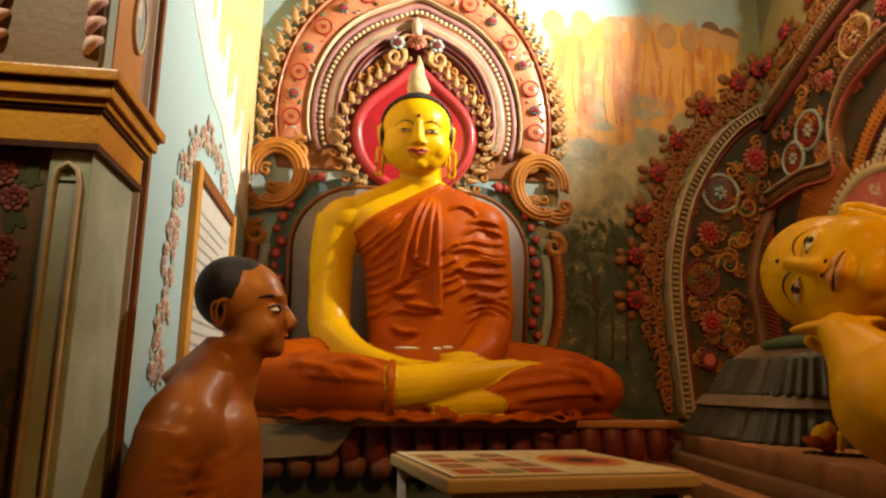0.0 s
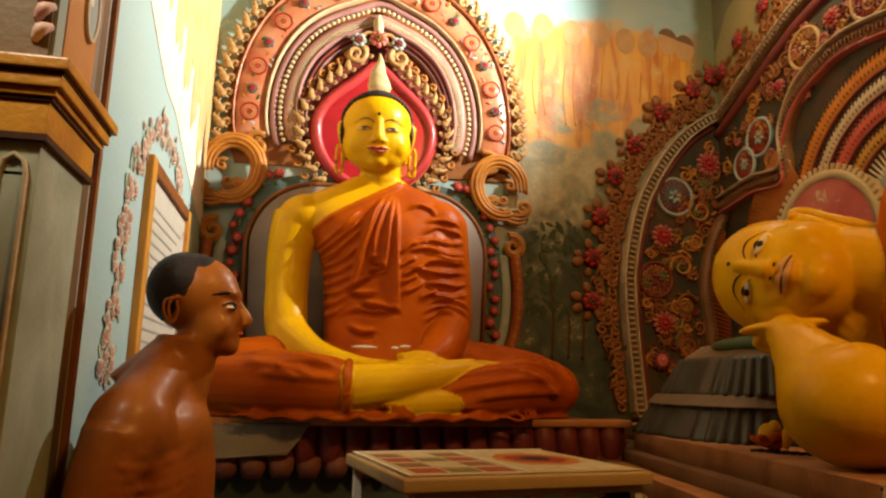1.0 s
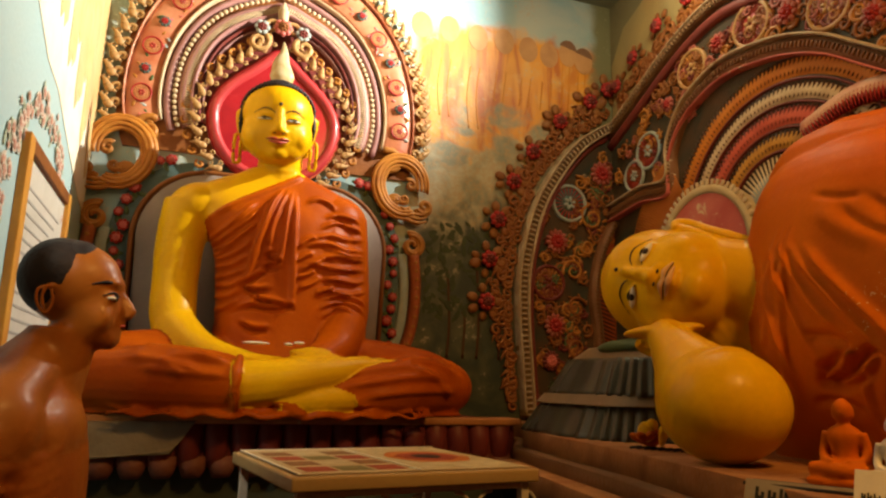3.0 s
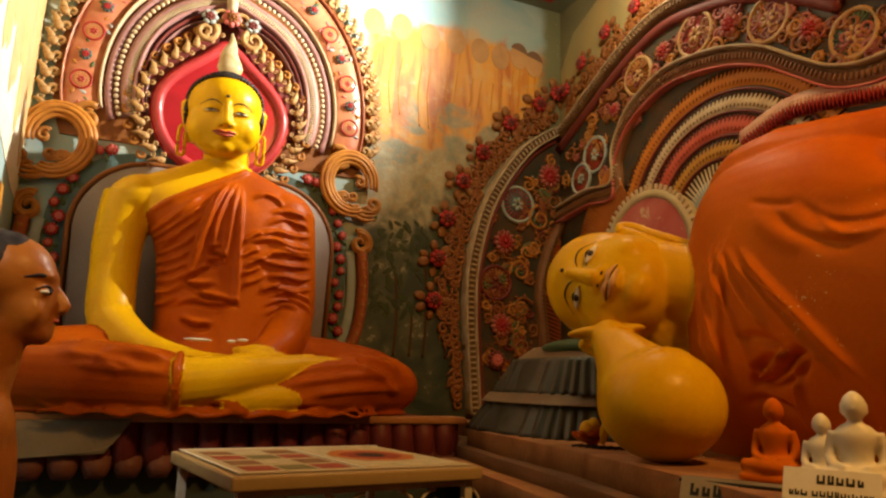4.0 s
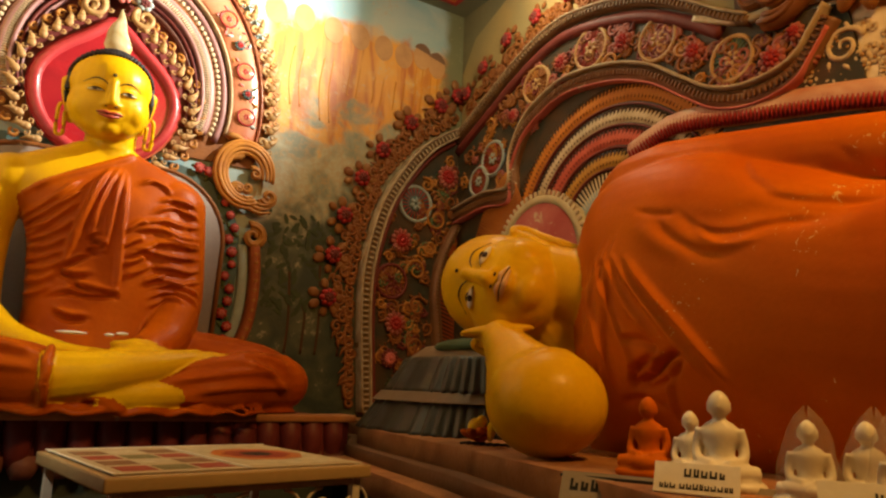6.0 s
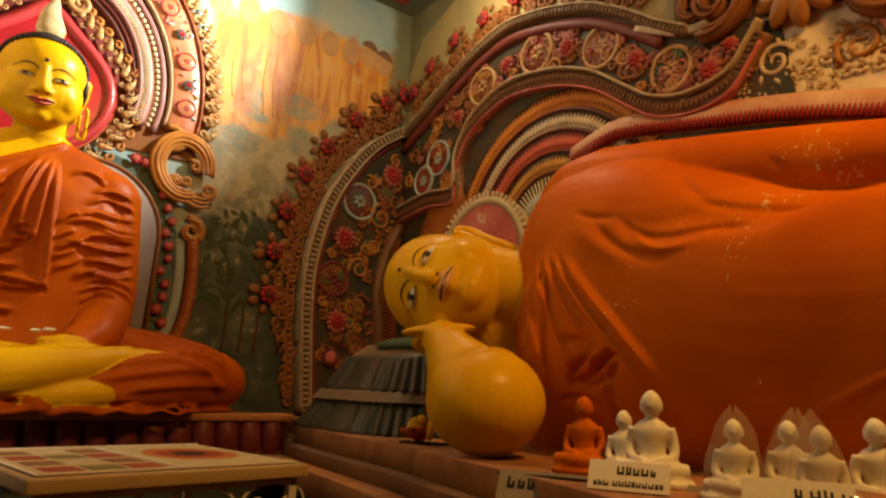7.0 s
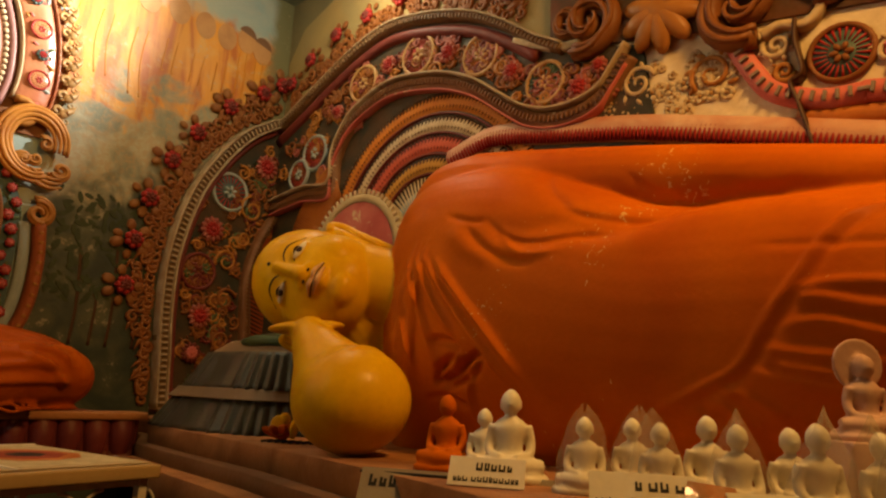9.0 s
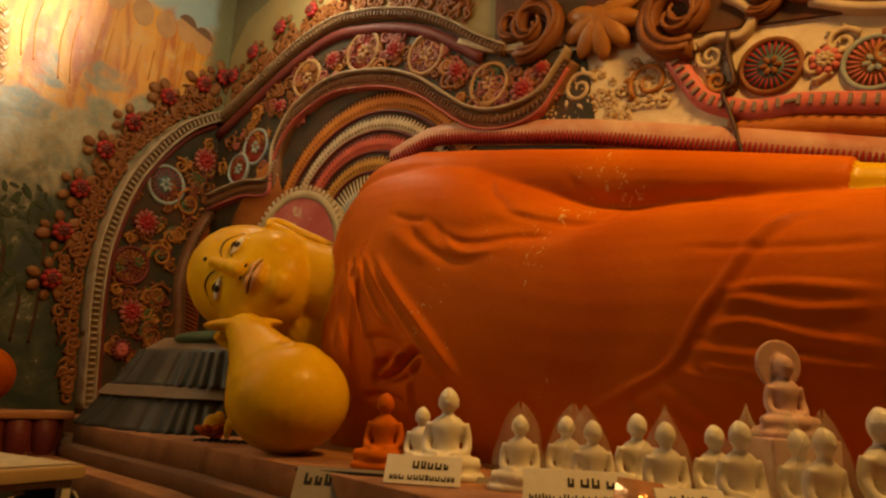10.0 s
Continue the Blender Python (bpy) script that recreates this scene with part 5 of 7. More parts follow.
TC = 0.315
bm = slab(bmesh.new(), shield(TC, 0.70, 0.97, 2.14), 0.0, 0.02)
part("backing", bm, TEAL, throne, smooth=False)
bm = slab(bmesh.new(), shield(TC, 0.575, 0.97, 2.055), 0.0, 0.13, 0, 0.03)
part("shield", bm, GREYBACK, throne)
bm = ribbon(bmesh.new(), shield(TC, 0.595, 0.97, 2.075), 0.028, 0.10, raw=True, crown=0.012)
part("shield_rim", bm, BROWN, throne)
rng = random.Random(4)
spots = []
for s in (-1, 1):
    for k in range(13):
        z = 1.30 + 0.062 * k
        spots.append((TC + s * (0.655 + 0.018 * math.sin(k * 2.2) - 0.006 * max(0, k - 8) ** 1.6), z))
    for k in range(4):
        spots.append((TC + s * (0.46 + 0.05 * k), 2.135 - 0.012 * k * k + 0.012 * math.sin(k * 3)))
pieces("flower", rosette(0.036, 7, 0.02), (RED, PINK), throne, [at2(x, y, rng.uniform(0, 90), rng.uniform(0.6, 0.9), 0.03) for x, y in spots])
leafs = []
for x, y in spots:
    for _ in range(2):
        leafs.append(at2(x + rng.uniform(-0.04, 0.04), y + rng.uniform(-0.035, 0.035), rng.uniform(0, 360), rng.uniform(0.7, 1.1), 0.022))
bm = ball(bmesh.new(), (0, 0, 0), (0.024, 0.011, 0.006), seg=8, rings=5)
pieces("leaf", bm, LEAF, throne, leafs)
for s in (-1, 1):
    def mirror(p, s=s):
        return [(TC + s * (x - TC), y) for x, y in p]
    bm = bmesh.new()
    post = spline([Vector((1.055, 1.22, 0)), Vector((1.115, 1.40, 0)), Vector((1.13, 1.60, 0)), Vector((1.115, 1.78, 0))], 8)
    ribbon(bm, mirror([(q.x - 0.025, q.y) for q in post]), 0.055, 0.05, raw=True, crown=0.015)
    part("post", bm, paint("orange_post_paint", (0.36, 0.10, 0.03), (0.22, 0.05, 0.02), 8, 0.6, 0.45, 0.15), throne)
    bm = bmesh.new()
    ribbon(bm, mirror([(q.x - 0.085, q.y) for q in post]), 0.05, 0.03, raw=True)
    part("post_panel", bm, BLUEGREY, throne)
    pieces("post_bead", ball(bmesh.new(), (0, 0, 0), (0.012, 0.012, 0.008), seg=7, rings=5), OCHRE, throne, [at2(*mirror([(q.x - 0.025, q.y)])[0], 0, 1, 0.058) for q in post[::2]])
    for c, r, turns, thick, st, hand in (((1.075, 1.825), 0.075, 1.35, 0.026, 1.2, -1), ((1.135, 2.045), 0.055, 1.25, 0.022, 3.5, 1), ((1.055, 2.155), 0.040, 1.2, 0.018, 0.9, -1), ((1.02, 2.075), 0.034, 1.2, 0.016, 3.6, 1), ((0.975, 2.065), 0.030, 1.1, 0.014, 2.4, -1)):
        bm = bmesh.new()
        line = mirror(spiral(c, r, turns, hand, st, 0.82, 30))
        for j in range(3):
            rope2(bm, mirror(spiral(c, r - thick * 0.62 * j, turns, hand, st, 0.80, 30)), [thick * 0.42, thick * 0.40, thick * 0.25], 0.04 + 0.008 * (j == 1), seg=8)
        part("scroll", bm, OCHRE, throne)
    # great scroll: four ridges side by side round an open middle
    bm = bmesh.new()
    for j in range(4):
        ring = [(1.0 + (0.152 - 0.0185 * j) * math.cos(radians(a)), 2.15 + (0.164 - 0.0185 * j) * math.sin(radians(a)) - 0.03 * max(0, (a - 200) / 110)) for a in range(-12, 312, 9)]
        rope2(bm, mirror(ring), [0.008, 0.0135, 0.0145, 0.0135, 0.008], 0.038 + (0.012, 0.020, 0.016, 0.006)[j], seg=8)
    part("great_scroll", bm, paint("orange_brown_scroll_paint", (0.48, 0.20, 0.03), (0.26, 0.085, 0.015), 9, 0.7, 0.4, 0.15, chips=0.08, chip_colour=(0.55, 0.42, 0.25), chip_scale=26.0), throne, "great scroll of four ridges")
    bm = bmesh.new()
    for k in range(3):
        rope2(bm, mirror([(1.00 + 0.03 * j, 2.03 - 0.022 * k - 0.035 * math.sin(j * 0.5)) for j in range(6)]), [0.006, 0.013, 0.004], 0.05)
        rope2(bm, mirror([(0.92 + 0.02 * j, 2.045 + 0.01 * k + 0.02 * j - 0.004 * j * j) for j in range(6)]), [0.006, 0.014, 0.006], 0.04)
    part("scroll_leaf", bm, OCHRE, throne)

# ---- table ----
TABLE = pose(0.515, 1.91, 0.0, 0, 0, 8)
table = thing("offering_table", TABLE, "small table with cream top and white scrolled iron frame", "table")
TW, TD, TZ = 0.322, 0.30, 0.90
bm = box(bmesh.new(), (-TW, -TD, TZ - 0.032), (TW, TD, TZ), 0.006)
part("tabletop", bm, paint("yellowed_wood_top", (0.40, 0.28, 0.13), (0.32, 0.2, 0.09), 6, 0.5, 0.45, 0.1), table)
for x in (-TW + 0.03, TW - 0.03):
    for y in (-TD + 0.03, TD - 0.03):
        b2 = bmesh.new()
        box(b2, (x - 0.011, y - 0.011, 0), (x + 0.011, y + 0.011, TZ - 0.032), 0.002)
        part("leg", b2, IRON_WHITE, table, smooth=False)
for y in (-TD + 0.03, TD - 0.03):
    for z in (TZ - 0.042, TZ - 0.16):
        bm = box(bmesh.new(), (-TW + 0.03, y - 0.006, z - 0.006), (TW - 0.03, y + 0.006, z + 0.006))
        part("rail", bm, IRON_WHITE, table, smooth=False)
UP = Matrix(((1, 0, 0, 0), (0, 0, -1, 0), (0, 1, 0, 0), (0, 0, 0, 1)))
bm = bmesh.new()
rope2(bm, spiral((0, 0), 0.048, 1.25, 1, 1.5, 0.7), [0.0045] * 3, 0, seg=6)
rope2(bm, [(0.05 * math.cos(a), -0.055 + 0.055 * math.sin(a) * 0.4 - 0.02) for a in np.linspace(math.pi, 2 * math.pi, 9).tolist()], [0.004] * 2, 0, seg=6)
rows_ = [Matrix.Translation((-0.29 + 0.097 * i, -TD + 0.03, TZ - 0.10)) @ UP @ Matrix.Diagonal((1 if i % 2 else -1, 1, 1, 1)) for i in range(7)]
pieces("iron_scroll", bm, IRON_WHITE, table, rows_)
# printed papers under a clear sheet
prints = thing("printed_paper_sheet", TABLE @ pose(0, 0, TZ + 0.002), "pair of faded printed paper sheets lying on a table", "paper")
bm = box(bmesh.new(), (-0.300, -0.275, 0), (0.312, 0.285, 0.0015))
part("sheet", bm, PAPER, prints, smooth=False)
FADED = [paint("print_" + n, c, None, 30, 0.7, 0.6, 0.02) for n, c in (("red", (0.34, 0.06, 0.03)), ("green", (0.20, 0.18, 0.07)), ("brown", (0.24, 0.12, 0.05)), ("cream", (0.55, 0.46, 0.28)))]
rng = random.Random(7)
for i in range(4):
    for j in range(3):
        bm = box(bmesh.new(), (-0.27 + 0.088 * j, -0.235 + 0.12 * i, 0.0015), (-0.27 + 0.088 * j + 0.076, -0.235 + 0.12 * i + 0.085, 0.0022))
        part("printed_picture", bm, FADED[(i * 2 + j * j) % 4], prints, smooth=False)
bm = box(bmesh.new(), (0.012, -0.24, 0.0015), (0.30, 0.26, 0.0021))
part("printed_picture", bm, FADED[3], prints, smooth=False)
for k, (rx, ry, mt) in enumerate(((0.115, 0.15, ORANGE), (0.085, 0.10, FADED[0]), (0.04, 0.05, INK))):
    bm = bmesh.new()
    outline = [((0.155 + rx * (1 + 0.18 * noise.noise((3 * math.cos(a), 3 * math.sin(a), k))) * math.cos(a)), 0.01 + ry * (1 + 0.25 * noise.noise((2 * math.cos(a), 2 * math.sin(a), k + 5))) * math.sin(a)) for a in np.linspace(0, 2 * math.pi, 28, endpoint=False).tolist()]
    slab(bm, outline, 0.0021, 0.0026 + 0.0004 * k)
    part("printed_patch", bm, mt, prints, smooth=False)
bm = box(bmesh.new(), (-0.304, -0.285, 0.0016), (-0.296, 0.29, 0.004))
box(bm, (-0.005, -0.28, 0.0022), (0.004, 0.285, 0.004))
box(bm, (-0.296, 0.278, 0.0016), (0.315, 0.288, 0.004))
part("paper_edge", bm, CARD, prints, smooth=False)


# ---- ledge and reclining statue's surroundings ----
ledge = thing("stone_ledge", Matrix.Identity(4), "stepped plaster ledge painted reddish brown with worn edges", "ledge")
EDGE = [(1.60, 3.12), (1.36, 2.72), (1.275, 2.20), (1.215, 1.75), (1.10, 1.25), (0.98, 0.75), (0.92, 0.2), (0.90, -1.9)]


def ledge_slab(off, z0, z1):
    line = [(x - off, y) for x, y in EDGE]
    return slab(bmesh.new(), line + [(RIGHT, -1.9), (RIGHT, BACK), (line[0][0], BACK)], z0, z1, 0, 0.012)


part("upper_step", ledge_slab(0.0, 0.86, 0.932), LEDGE, ledge)
part("edge_board", ledge_slab(0.055, 0.815, 0.862), paint("brown_board_paint", (0.22, 0.11, 0.05), (0.12, 0.06, 0.03), 4, 0.6, 0.5, 0.2), ledge)
part("lower_step", ledge_slab(0.13, 0.74, 0.817), LEDGE, ledge)
part("ledge_base", ledge_slab(0.02, 0.0, 0.742), paint("dark_green_base_paint", (0.06, 0.075, 0.045), (0.03, 0.04, 0.03), 3, 0.6, 0.5, 0.15), ledge, smooth=False)

# pillow: three gathered tiers
pillow = thing("stone_pillow", Matrix.Identity(4), "grey-green carved pillow stack with pleats and tan rims", "pillow")


def tier(cx, cy, rx, ry, z0, z1, flare, pleats, depth):
    bm = bmesh.new()
    n, rows = 160, []
    for i, (t, k) in enumerate(((0, 1.0), (0.12, 1.0), (0.5, 0.95), (0.88, 0.9), (1.0, 0.86))):
        ring = []
        for j in range(n):
            a = 2 * math.pi * j / n
            p = 1 + depth * math.sin(pleats * a + 0.8 * math.sin(5 * a)) * (1 - 0.5 * t)
            e = 0.55
            ca, sa = math.cos(a), math.sin(a)
            q = (1 - flare * t) * p
            ring.append(bm.verts.new((cx + rx * q * abs(ca) ** e * math.copysign(1, ca), cy + ry * q * abs(sa) ** e * math.copysign(1, sa), z0 + (z1 - z0) * t)))
        rows.append(ring)
    for a, b in zip(rows, rows[1:]):
        for j in range(n):
            bm.faces.new((a[j], a[(j + 1) % n], b[(j + 1) % n], b[j]))
    bm.faces.new(rows[-1])
    bm.faces.new(rows[0][::-1])
    return bm


PX, PCY = 1.80, 2.42
part("lower_tier", tier(PX - 0.03, PCY, 0.44, 0.44, 0.932, 1.050, 0.16, 40, 0.030), PILLOW, pillow)
part("lower_rim", tier(PX - 0.03, PCY, 0.395, 0.39, 1.046, 1.086, 0.08, 10, 0.006), PILLOW_TOP, pillow, "tan rim with flaking paint")
part("upper_tier", tier(PX - 0.02, PCY - 0.02, 0.365, 0.36, 1.083, 1.222, 0.20, 36, 0.028), PILLOW, pillow)
part("upper_rim", tier(PX, PCY - 0.02, 0.300, 0.295, 1.219, 1.272, 0.22, 8, 0.008), PILLOW_TOP, pillow, "tan rounded top")
bm = bmesh.new()
ball(bm, (PX - 0.05, PCY - 0.10, 1.265), (0.24, 0.22, 0.045), seg=24, rings=10)
part("cloth", bm, LEAF, pillow, "dark green cloth on top")

# flower offering beside the elbow
offer = thing("flower_offering", pose(1.30, 1.79, 0.932), "small yellow and orange flower offering with dark stems", "flowers")
bm = bmesh.new()
ball(bm, (0, 0, 0.052), (0.026, 0.026, 0.03))
ball(bm, (0.012, -0.012, 0.07), (0.018, 0.018, 0.02))
part("bud", bm, SKIN, offer)
bm = bmesh.new()
for i in range(7):
    a = i * 0.9
    ball(bm, (0.026 * math.cos(a), 0.026 * math.sin(a), 0.022 + 0.004 * i), (0.026, 0.016, 0.012), (0, -25, math.degrees(a)), seg=10, rings=7)
part("petals", bm, ROBE, offer)
bm = tube(bmesh.new(), [(0.02, -0.045, 0.02), (0.0, -0.085, 0.06), (0.01, -0.10, 0.12)], [0.008, 0.016, 0.004], seg=8)
part("leaf", bm, SKIN, offer)
bm = bmesh.new()
for i in range(9):
    tube(bm, [(-0.03 + 0.012 * i, 0.04 - 0.018 * i, 0.004), (-0.01 + 0.012 * i, 0.01 - 0.02 * i, 0.010)], [0.004, 0.003], seg=5, n=2)
part("stem", bm, HAIR, offer)


# ---- carved arch over the reclining statue, folding round the corner of the room ----
ARCH_BROWN = paint("dark_red_brown_relief", (0.13, 0.038, 0.012), (0.05, 0.045, 0.025), 7, 0.9, 0.45, 0.25, chips=0.16, chip_colour=(0.45, 0.32, 0.20), chip_scale=24.0)
RIM_M = paint("chipped_cream_rim", (0.20, 0.115, 0.05), (0.10, 0.05, 0.025), 16, 0.7, 0.5, 0.25, chips=0.2, chip_colour=(0.55, 0.46, 0.34))


WHITE_CHIPPED = paint("chipped_white_edge", (0.46, 0.37, 0.24), (0.24, 0.14, 0.07), 14, 0.6, 0.5, 0.25, chips=0.3, chip_colour=(0.16, 0.07, 0.03), chip_scale=40.0)
ROSE = paint("faded_rose_paint", (0.36, 0.11, 0.08), (0.22, 0.045, 0.03), 20, 0.7, 0.45, 0.15, chips=0.12, chip_colour=(0.5, 0.36, 0.24), chip_scale=34.0)
ARCH_GROUND = paint("dark_green_brown_relief_ground", (0.085, 0.045, 0.02), (0.022, 0.034, 0.026), 6, 1.0, 0.5, 0.25, chips=0.12, chip_colour=(0.40, 0.30, 0.18), chip_scale=24.0)


def bead_row(thing_, line, step, size, mat, z, name="bead"):
    bm = box(bmesh.new(), (-size * 0.34, -size, 0), (size * 0.34, size, size * 0.9), size * 0.16)
    return pieces(name, bm, mat, thing_, [at2(x, y, a, 1, z) for x, y, a in along(line, step)])


def leaf_scroll(r, hand=1, thick=0.010):
    bm = bmesh.new()
    rope2(bm, spiral((0, 0), r, 1.5, hand, 0.3, 0.85, 20), [thick, thick * 0.9, thick * 0.5], thick, seg=6)
    for i in range(6):
        a = 0.5 + i * 0.85
        ball(bm, (hand * r * 1.08 * math.cos(a), r * 1.08 * math.sin(a), thick * 0.8), (r * 0.26, r * 0.13, thick * 0.8), (0, 0, math.degrees(a) * hand + 40), seg=7, rings=5)
    return bm


arch = thing("corner_arch_relief", ON_BACK, "carved arch lobe of dark red relief with rosettes and beaded rim", "wall relief")
rim = [(1.765, 0.95), (1.745, 1.22), (1.725, 1.52), (1.735, 1.78), (1.815, 2.10), (1.945, 2.34), (2.09, 2.52), (2.235, 2.63), (2.355, 2.70)]
inner = [(2.22, 1.25), (2.20, 1.45), (2.18, 1.67), (2.225, 1.88), (2.30, 2.04), (2.355, 2.12)]
fine = [(q.x, q.y) for q in spline([Vector((*p, 0)) for p in rim], 8)]
part("panel", slab(bmesh.new(), fine + [(2.358, 2.55), (2.358, 0.95)], 0.0, 0.03), ARCH_GROUND, arch, smooth=False)
part("rim", ribbon(bmesh.new(), rim, 0.066, 0.06, crown=0.004), RIM_M, arch, "chipped cream rim")
for off in (-0.028, 0.028):
    part("rim_edge", ribbon(bmesh.new(), [(x + off, y - 0.4 * off) for x, y in rim], 0.012, 0.078, crown=0.006), WHITE_CHIPPED, arch)
bead_row(arch, rim, 0.030, 0.016, WHITE_CHIPPED, 0.064)
part("inner_rim", ribbon(bmesh.new(), [(x + 0.058, y - 0.02) for x, y in rim[:-1]], 0.03, 0.045, crown=0.006), MAROON, arch)
part("inner_moulding", ribbon(bmesh.new(), inner, 0.055, 0.075, crown=0.014), MOULD, arch)
bead_row(arch, inner, 0.024, 0.011, RIM_M, 0.086)
for x, y, r, mats in ((1.925, 1.452, 0.072, (ROSE, RED)), (1.941, 1.933, 0.076, (ROSE, RED)), (2.245, 2.375, 0.080, (ROSE, RED)), (1.90, 1.255, 0.060, (MAROON, PINK)), (1.95, 1.08, 0.055, (MAROON, BROWN))):
    part("rosette", rosette(r, 12, 0.028), mats, arch, "", at2(x, y, 11, 1, 0.03))
part("medallion", medallion(0.105, 22), (TEAL, BLUEGREY, RED), arch, "blue shell medallion with grey rim", at2(2.03, 2.17, 20, 1, 0.03))
part("medallion", medallion(0.080, 20), (BROWN, MAROON, OCHRE), arch, "brown oval medallion", at2(1.890, 1.69, 0, 1.2, 0.03))
for i, (x, y, r, h) in enumerate(((2.07, 1.56, 0.065, 1), (2.05, 1.77, 0.07, -1), (2.18, 2.10, 0.08, 1), (2.07, 1.33, 0.06, -1), (2.14, 1.92, 0.05, 1), (1.83, 1.56, 0.03, -1), (2.28, 2.22, 0.05, -1), (2.07, 1.16, 0.05, 1), (2.10, 2.30, 0.045, -1), (1.87, 2.06, 0.03, 1))):
    part("leaf_scroll", leaf_scroll(r, h), (OCHRE if i % 3 else BROWN), arch, "", at2(x, y, 40 * i, 1, 0.03))

FAN_RED = paint("red_orange_fan_ground", (0.34, 0.08, 0.02), (0.18, 0.035, 0.012), 8, 0.7, 0.45, 0.15, chips=0.1, chip_colour=(0.55, 0.4, 0.22), chip_scale=26.0)
part("fan_panel", slab(bmesh.new(), [(2.235, 1.0), (2.225, 1.45), (2.205, 1.67), (2.25, 1.88), (2.32, 2.03), (2.357, 2.08), (2.357, 1.0)], 0.030, 0.040), FAN_RED, arch, "ribbed red-orange fan", smooth=False)
pieces("fan_rib", tube(bmesh.new(), [(0.0, 0, 0.040), (0.06, 0, 0.044), (0.13, 0, 0.040)], [0.006, 0.005, 0.002], seg=5), WOOD_DARK, arch, [at2(2.225 + 0.05 * max(0, (y - 1.85) / 0.2), y, -18, 1 if y < 1.9 else 0.6) for y in np.linspace(1.25, 2.0, 34).tolist()])

fill = random.Random(8)
for i in range(130):
    y = fill.uniform(1.0, 2.5)
    x0 = 1.82 if y < 1.85 else 1.84 + 0.62 * (y - 1.85)
    x1 = 2.14 if y < 1.95 else 2.32
    if x1 > x0:
        part("leaf_scroll", leaf_scroll(fill.uniform(0.024, 0.042), fill.choice((-1, 1)), 0.009), fill.choice((OCHRE, BROWN, BROWN, LEAF, MAROON)), arch, "", at2(fill.uniform(x0, x1), y, fill.uniform(0, 360), 1, 0.028))

# leafy border outside the rim, with flowers
FLOWERED = thing("flower_border", ON_BACK, "relief border of red flowers and ochre leaves on the wall", "wall relief")
rng = random.Random(12)
spots = [(1.512, 1.56), (1.527, 1.796), (1.578, 2.027), (1.671, 2.261), (1.795, 2.456), (1.974, 2.67), (2.183, 2.832), (2.31, 2.93)]
leafs, curls = [], []
for x, y in spots:
    part("flower", rosette(0.052, 7, 0.034), (RED, MAROON), FLOWERED, "", at2(x, y, rng.uniform(0, 60), 1, 0.02))
    for i in range(7):
        a = i * 0.9 + rng.uniform(-0.2, 0.2)
        leafs.append(at2(x + 0.078 * math.cos(a), y + 0.078 * math.sin(a), math.degrees(a), rng.uniform(1.0, 1.5), 0.010))
for x, y, a in along([(1.685, 1.0), (1.655, 1.5), (1.675, 1.82), (1.755, 2.14), (1.90, 2.42), (2.10, 2.62), (2.33, 2.78)], 0.036):
    curls.append(at2(x + rng.uniform(-0.012, 0.008), y + rng.uniform(-0.012, 0.012), a + rng.uniform(-40, 40), rng.uniform(0.75, 1.1), 0.006))
for x, y, a in along([(1.60, 1.30), (1.58, 1.65), (1.62, 1.92), (1.72, 2.22), (1.85, 2.46), (2.03, 2.68), (2.25, 2.84)], 0.045):
    curls.append(at2(x + rng.uniform(-0.03, 0.03), y + rng.uniform(-0.02, 0.02), rng.uniform(0, 360), rng.uniform(0.7, 1.2), 0.006))
pieces("leaf", ball(bmesh.new(), (0, 0, 0), (0.027, 0.021, 0.010), seg=8, rings=5), paint("ochre_leaf_paint", (0.28, 0.125, 0.03), (0.16, 0.05, 0.02), 15, 0.6, 0.5, 0.15, vary=0.6), FLOWERED, leafs)
pieces("leaf_curl", curl(0.034, 1.2, 0.012), BROWN, FLOWERED, curls)

# upper lobe on the side wall
lobe = thing("side_arch_relief", ON_RIGHT, "carved arch lobe with shell medallions over concentric painted rings", "wall relief")
rim = [(-3.47, 2.63), (-3.13, 2.79), (-2.94, 2.88), (-2.73, 2.96), (-2.51, 3.0), (-2.29, 2.97), (-2.10, 2.92), (-1.92, 2.85), (-1.74, 2.74), (-1.58, 2.62), (-1.45, 2.54)]
inner = [(-3.47, 2.13), (-3.15, 2.17), (-2.92, 2.16), (-2.90, 2.34), (-2.79, 2.51), (-2.61, 2.60), (-2.45, 2.63), (-2.27, 2.61), (-2.10, 2.57), (-1.92, 2.49), (-1.77, 2.38), (-1.63, 2.28), (-1.50, 2.235), (-1.37, 2.235), (-1.27, 2.27), (-1.21, 2.34), (-1.15, 2.42)]
fine = [(q.x, q.y) for q in spline([Vector((*p, 0)) for p in rim], 8)]
part("panel", slab(bmesh.new(), fine + [(-1.10, 2.46), (-1.05, 2.10), (-1.2, 1.5), (-3.495, 1.0)], 0.0, 0.03), ARCH_GROUND, lobe, smooth=False)
part("rim", ribbon(bmesh.new(), rim, 0.042, 0.06, crown=0.010), RIM_M, lobe, "chipped cream rim")
bead_row(lobe, rim, 0.024, 0.012, RIM_M, 0.066)
part("rim_edge", ribbon(bmesh.new(), [(x, y + 0.026) for x, y in rim], 0.014, 0.075, crown=0.005), WHITE_CHIPPED, lobe)
part("inner_rim", ribbon(bmesh.new(), [(x, y - 0.07) for x, y in rim[:-1]], 0.06, 0.05, crown=0.012), MAROON, lobe)
part("inner_moulding", ribbon(bmesh.new(), inner, 0.080, 0.06, crown=0.006), MOULD, lobe)
bead_row(lobe, inner, 0.022, 0.013, MOULD, 0.066)
bm = ribbon(bmesh.new(), [(x, y + 0.045) for x, y in inner], 0.016, 0.085, crown=0.004)
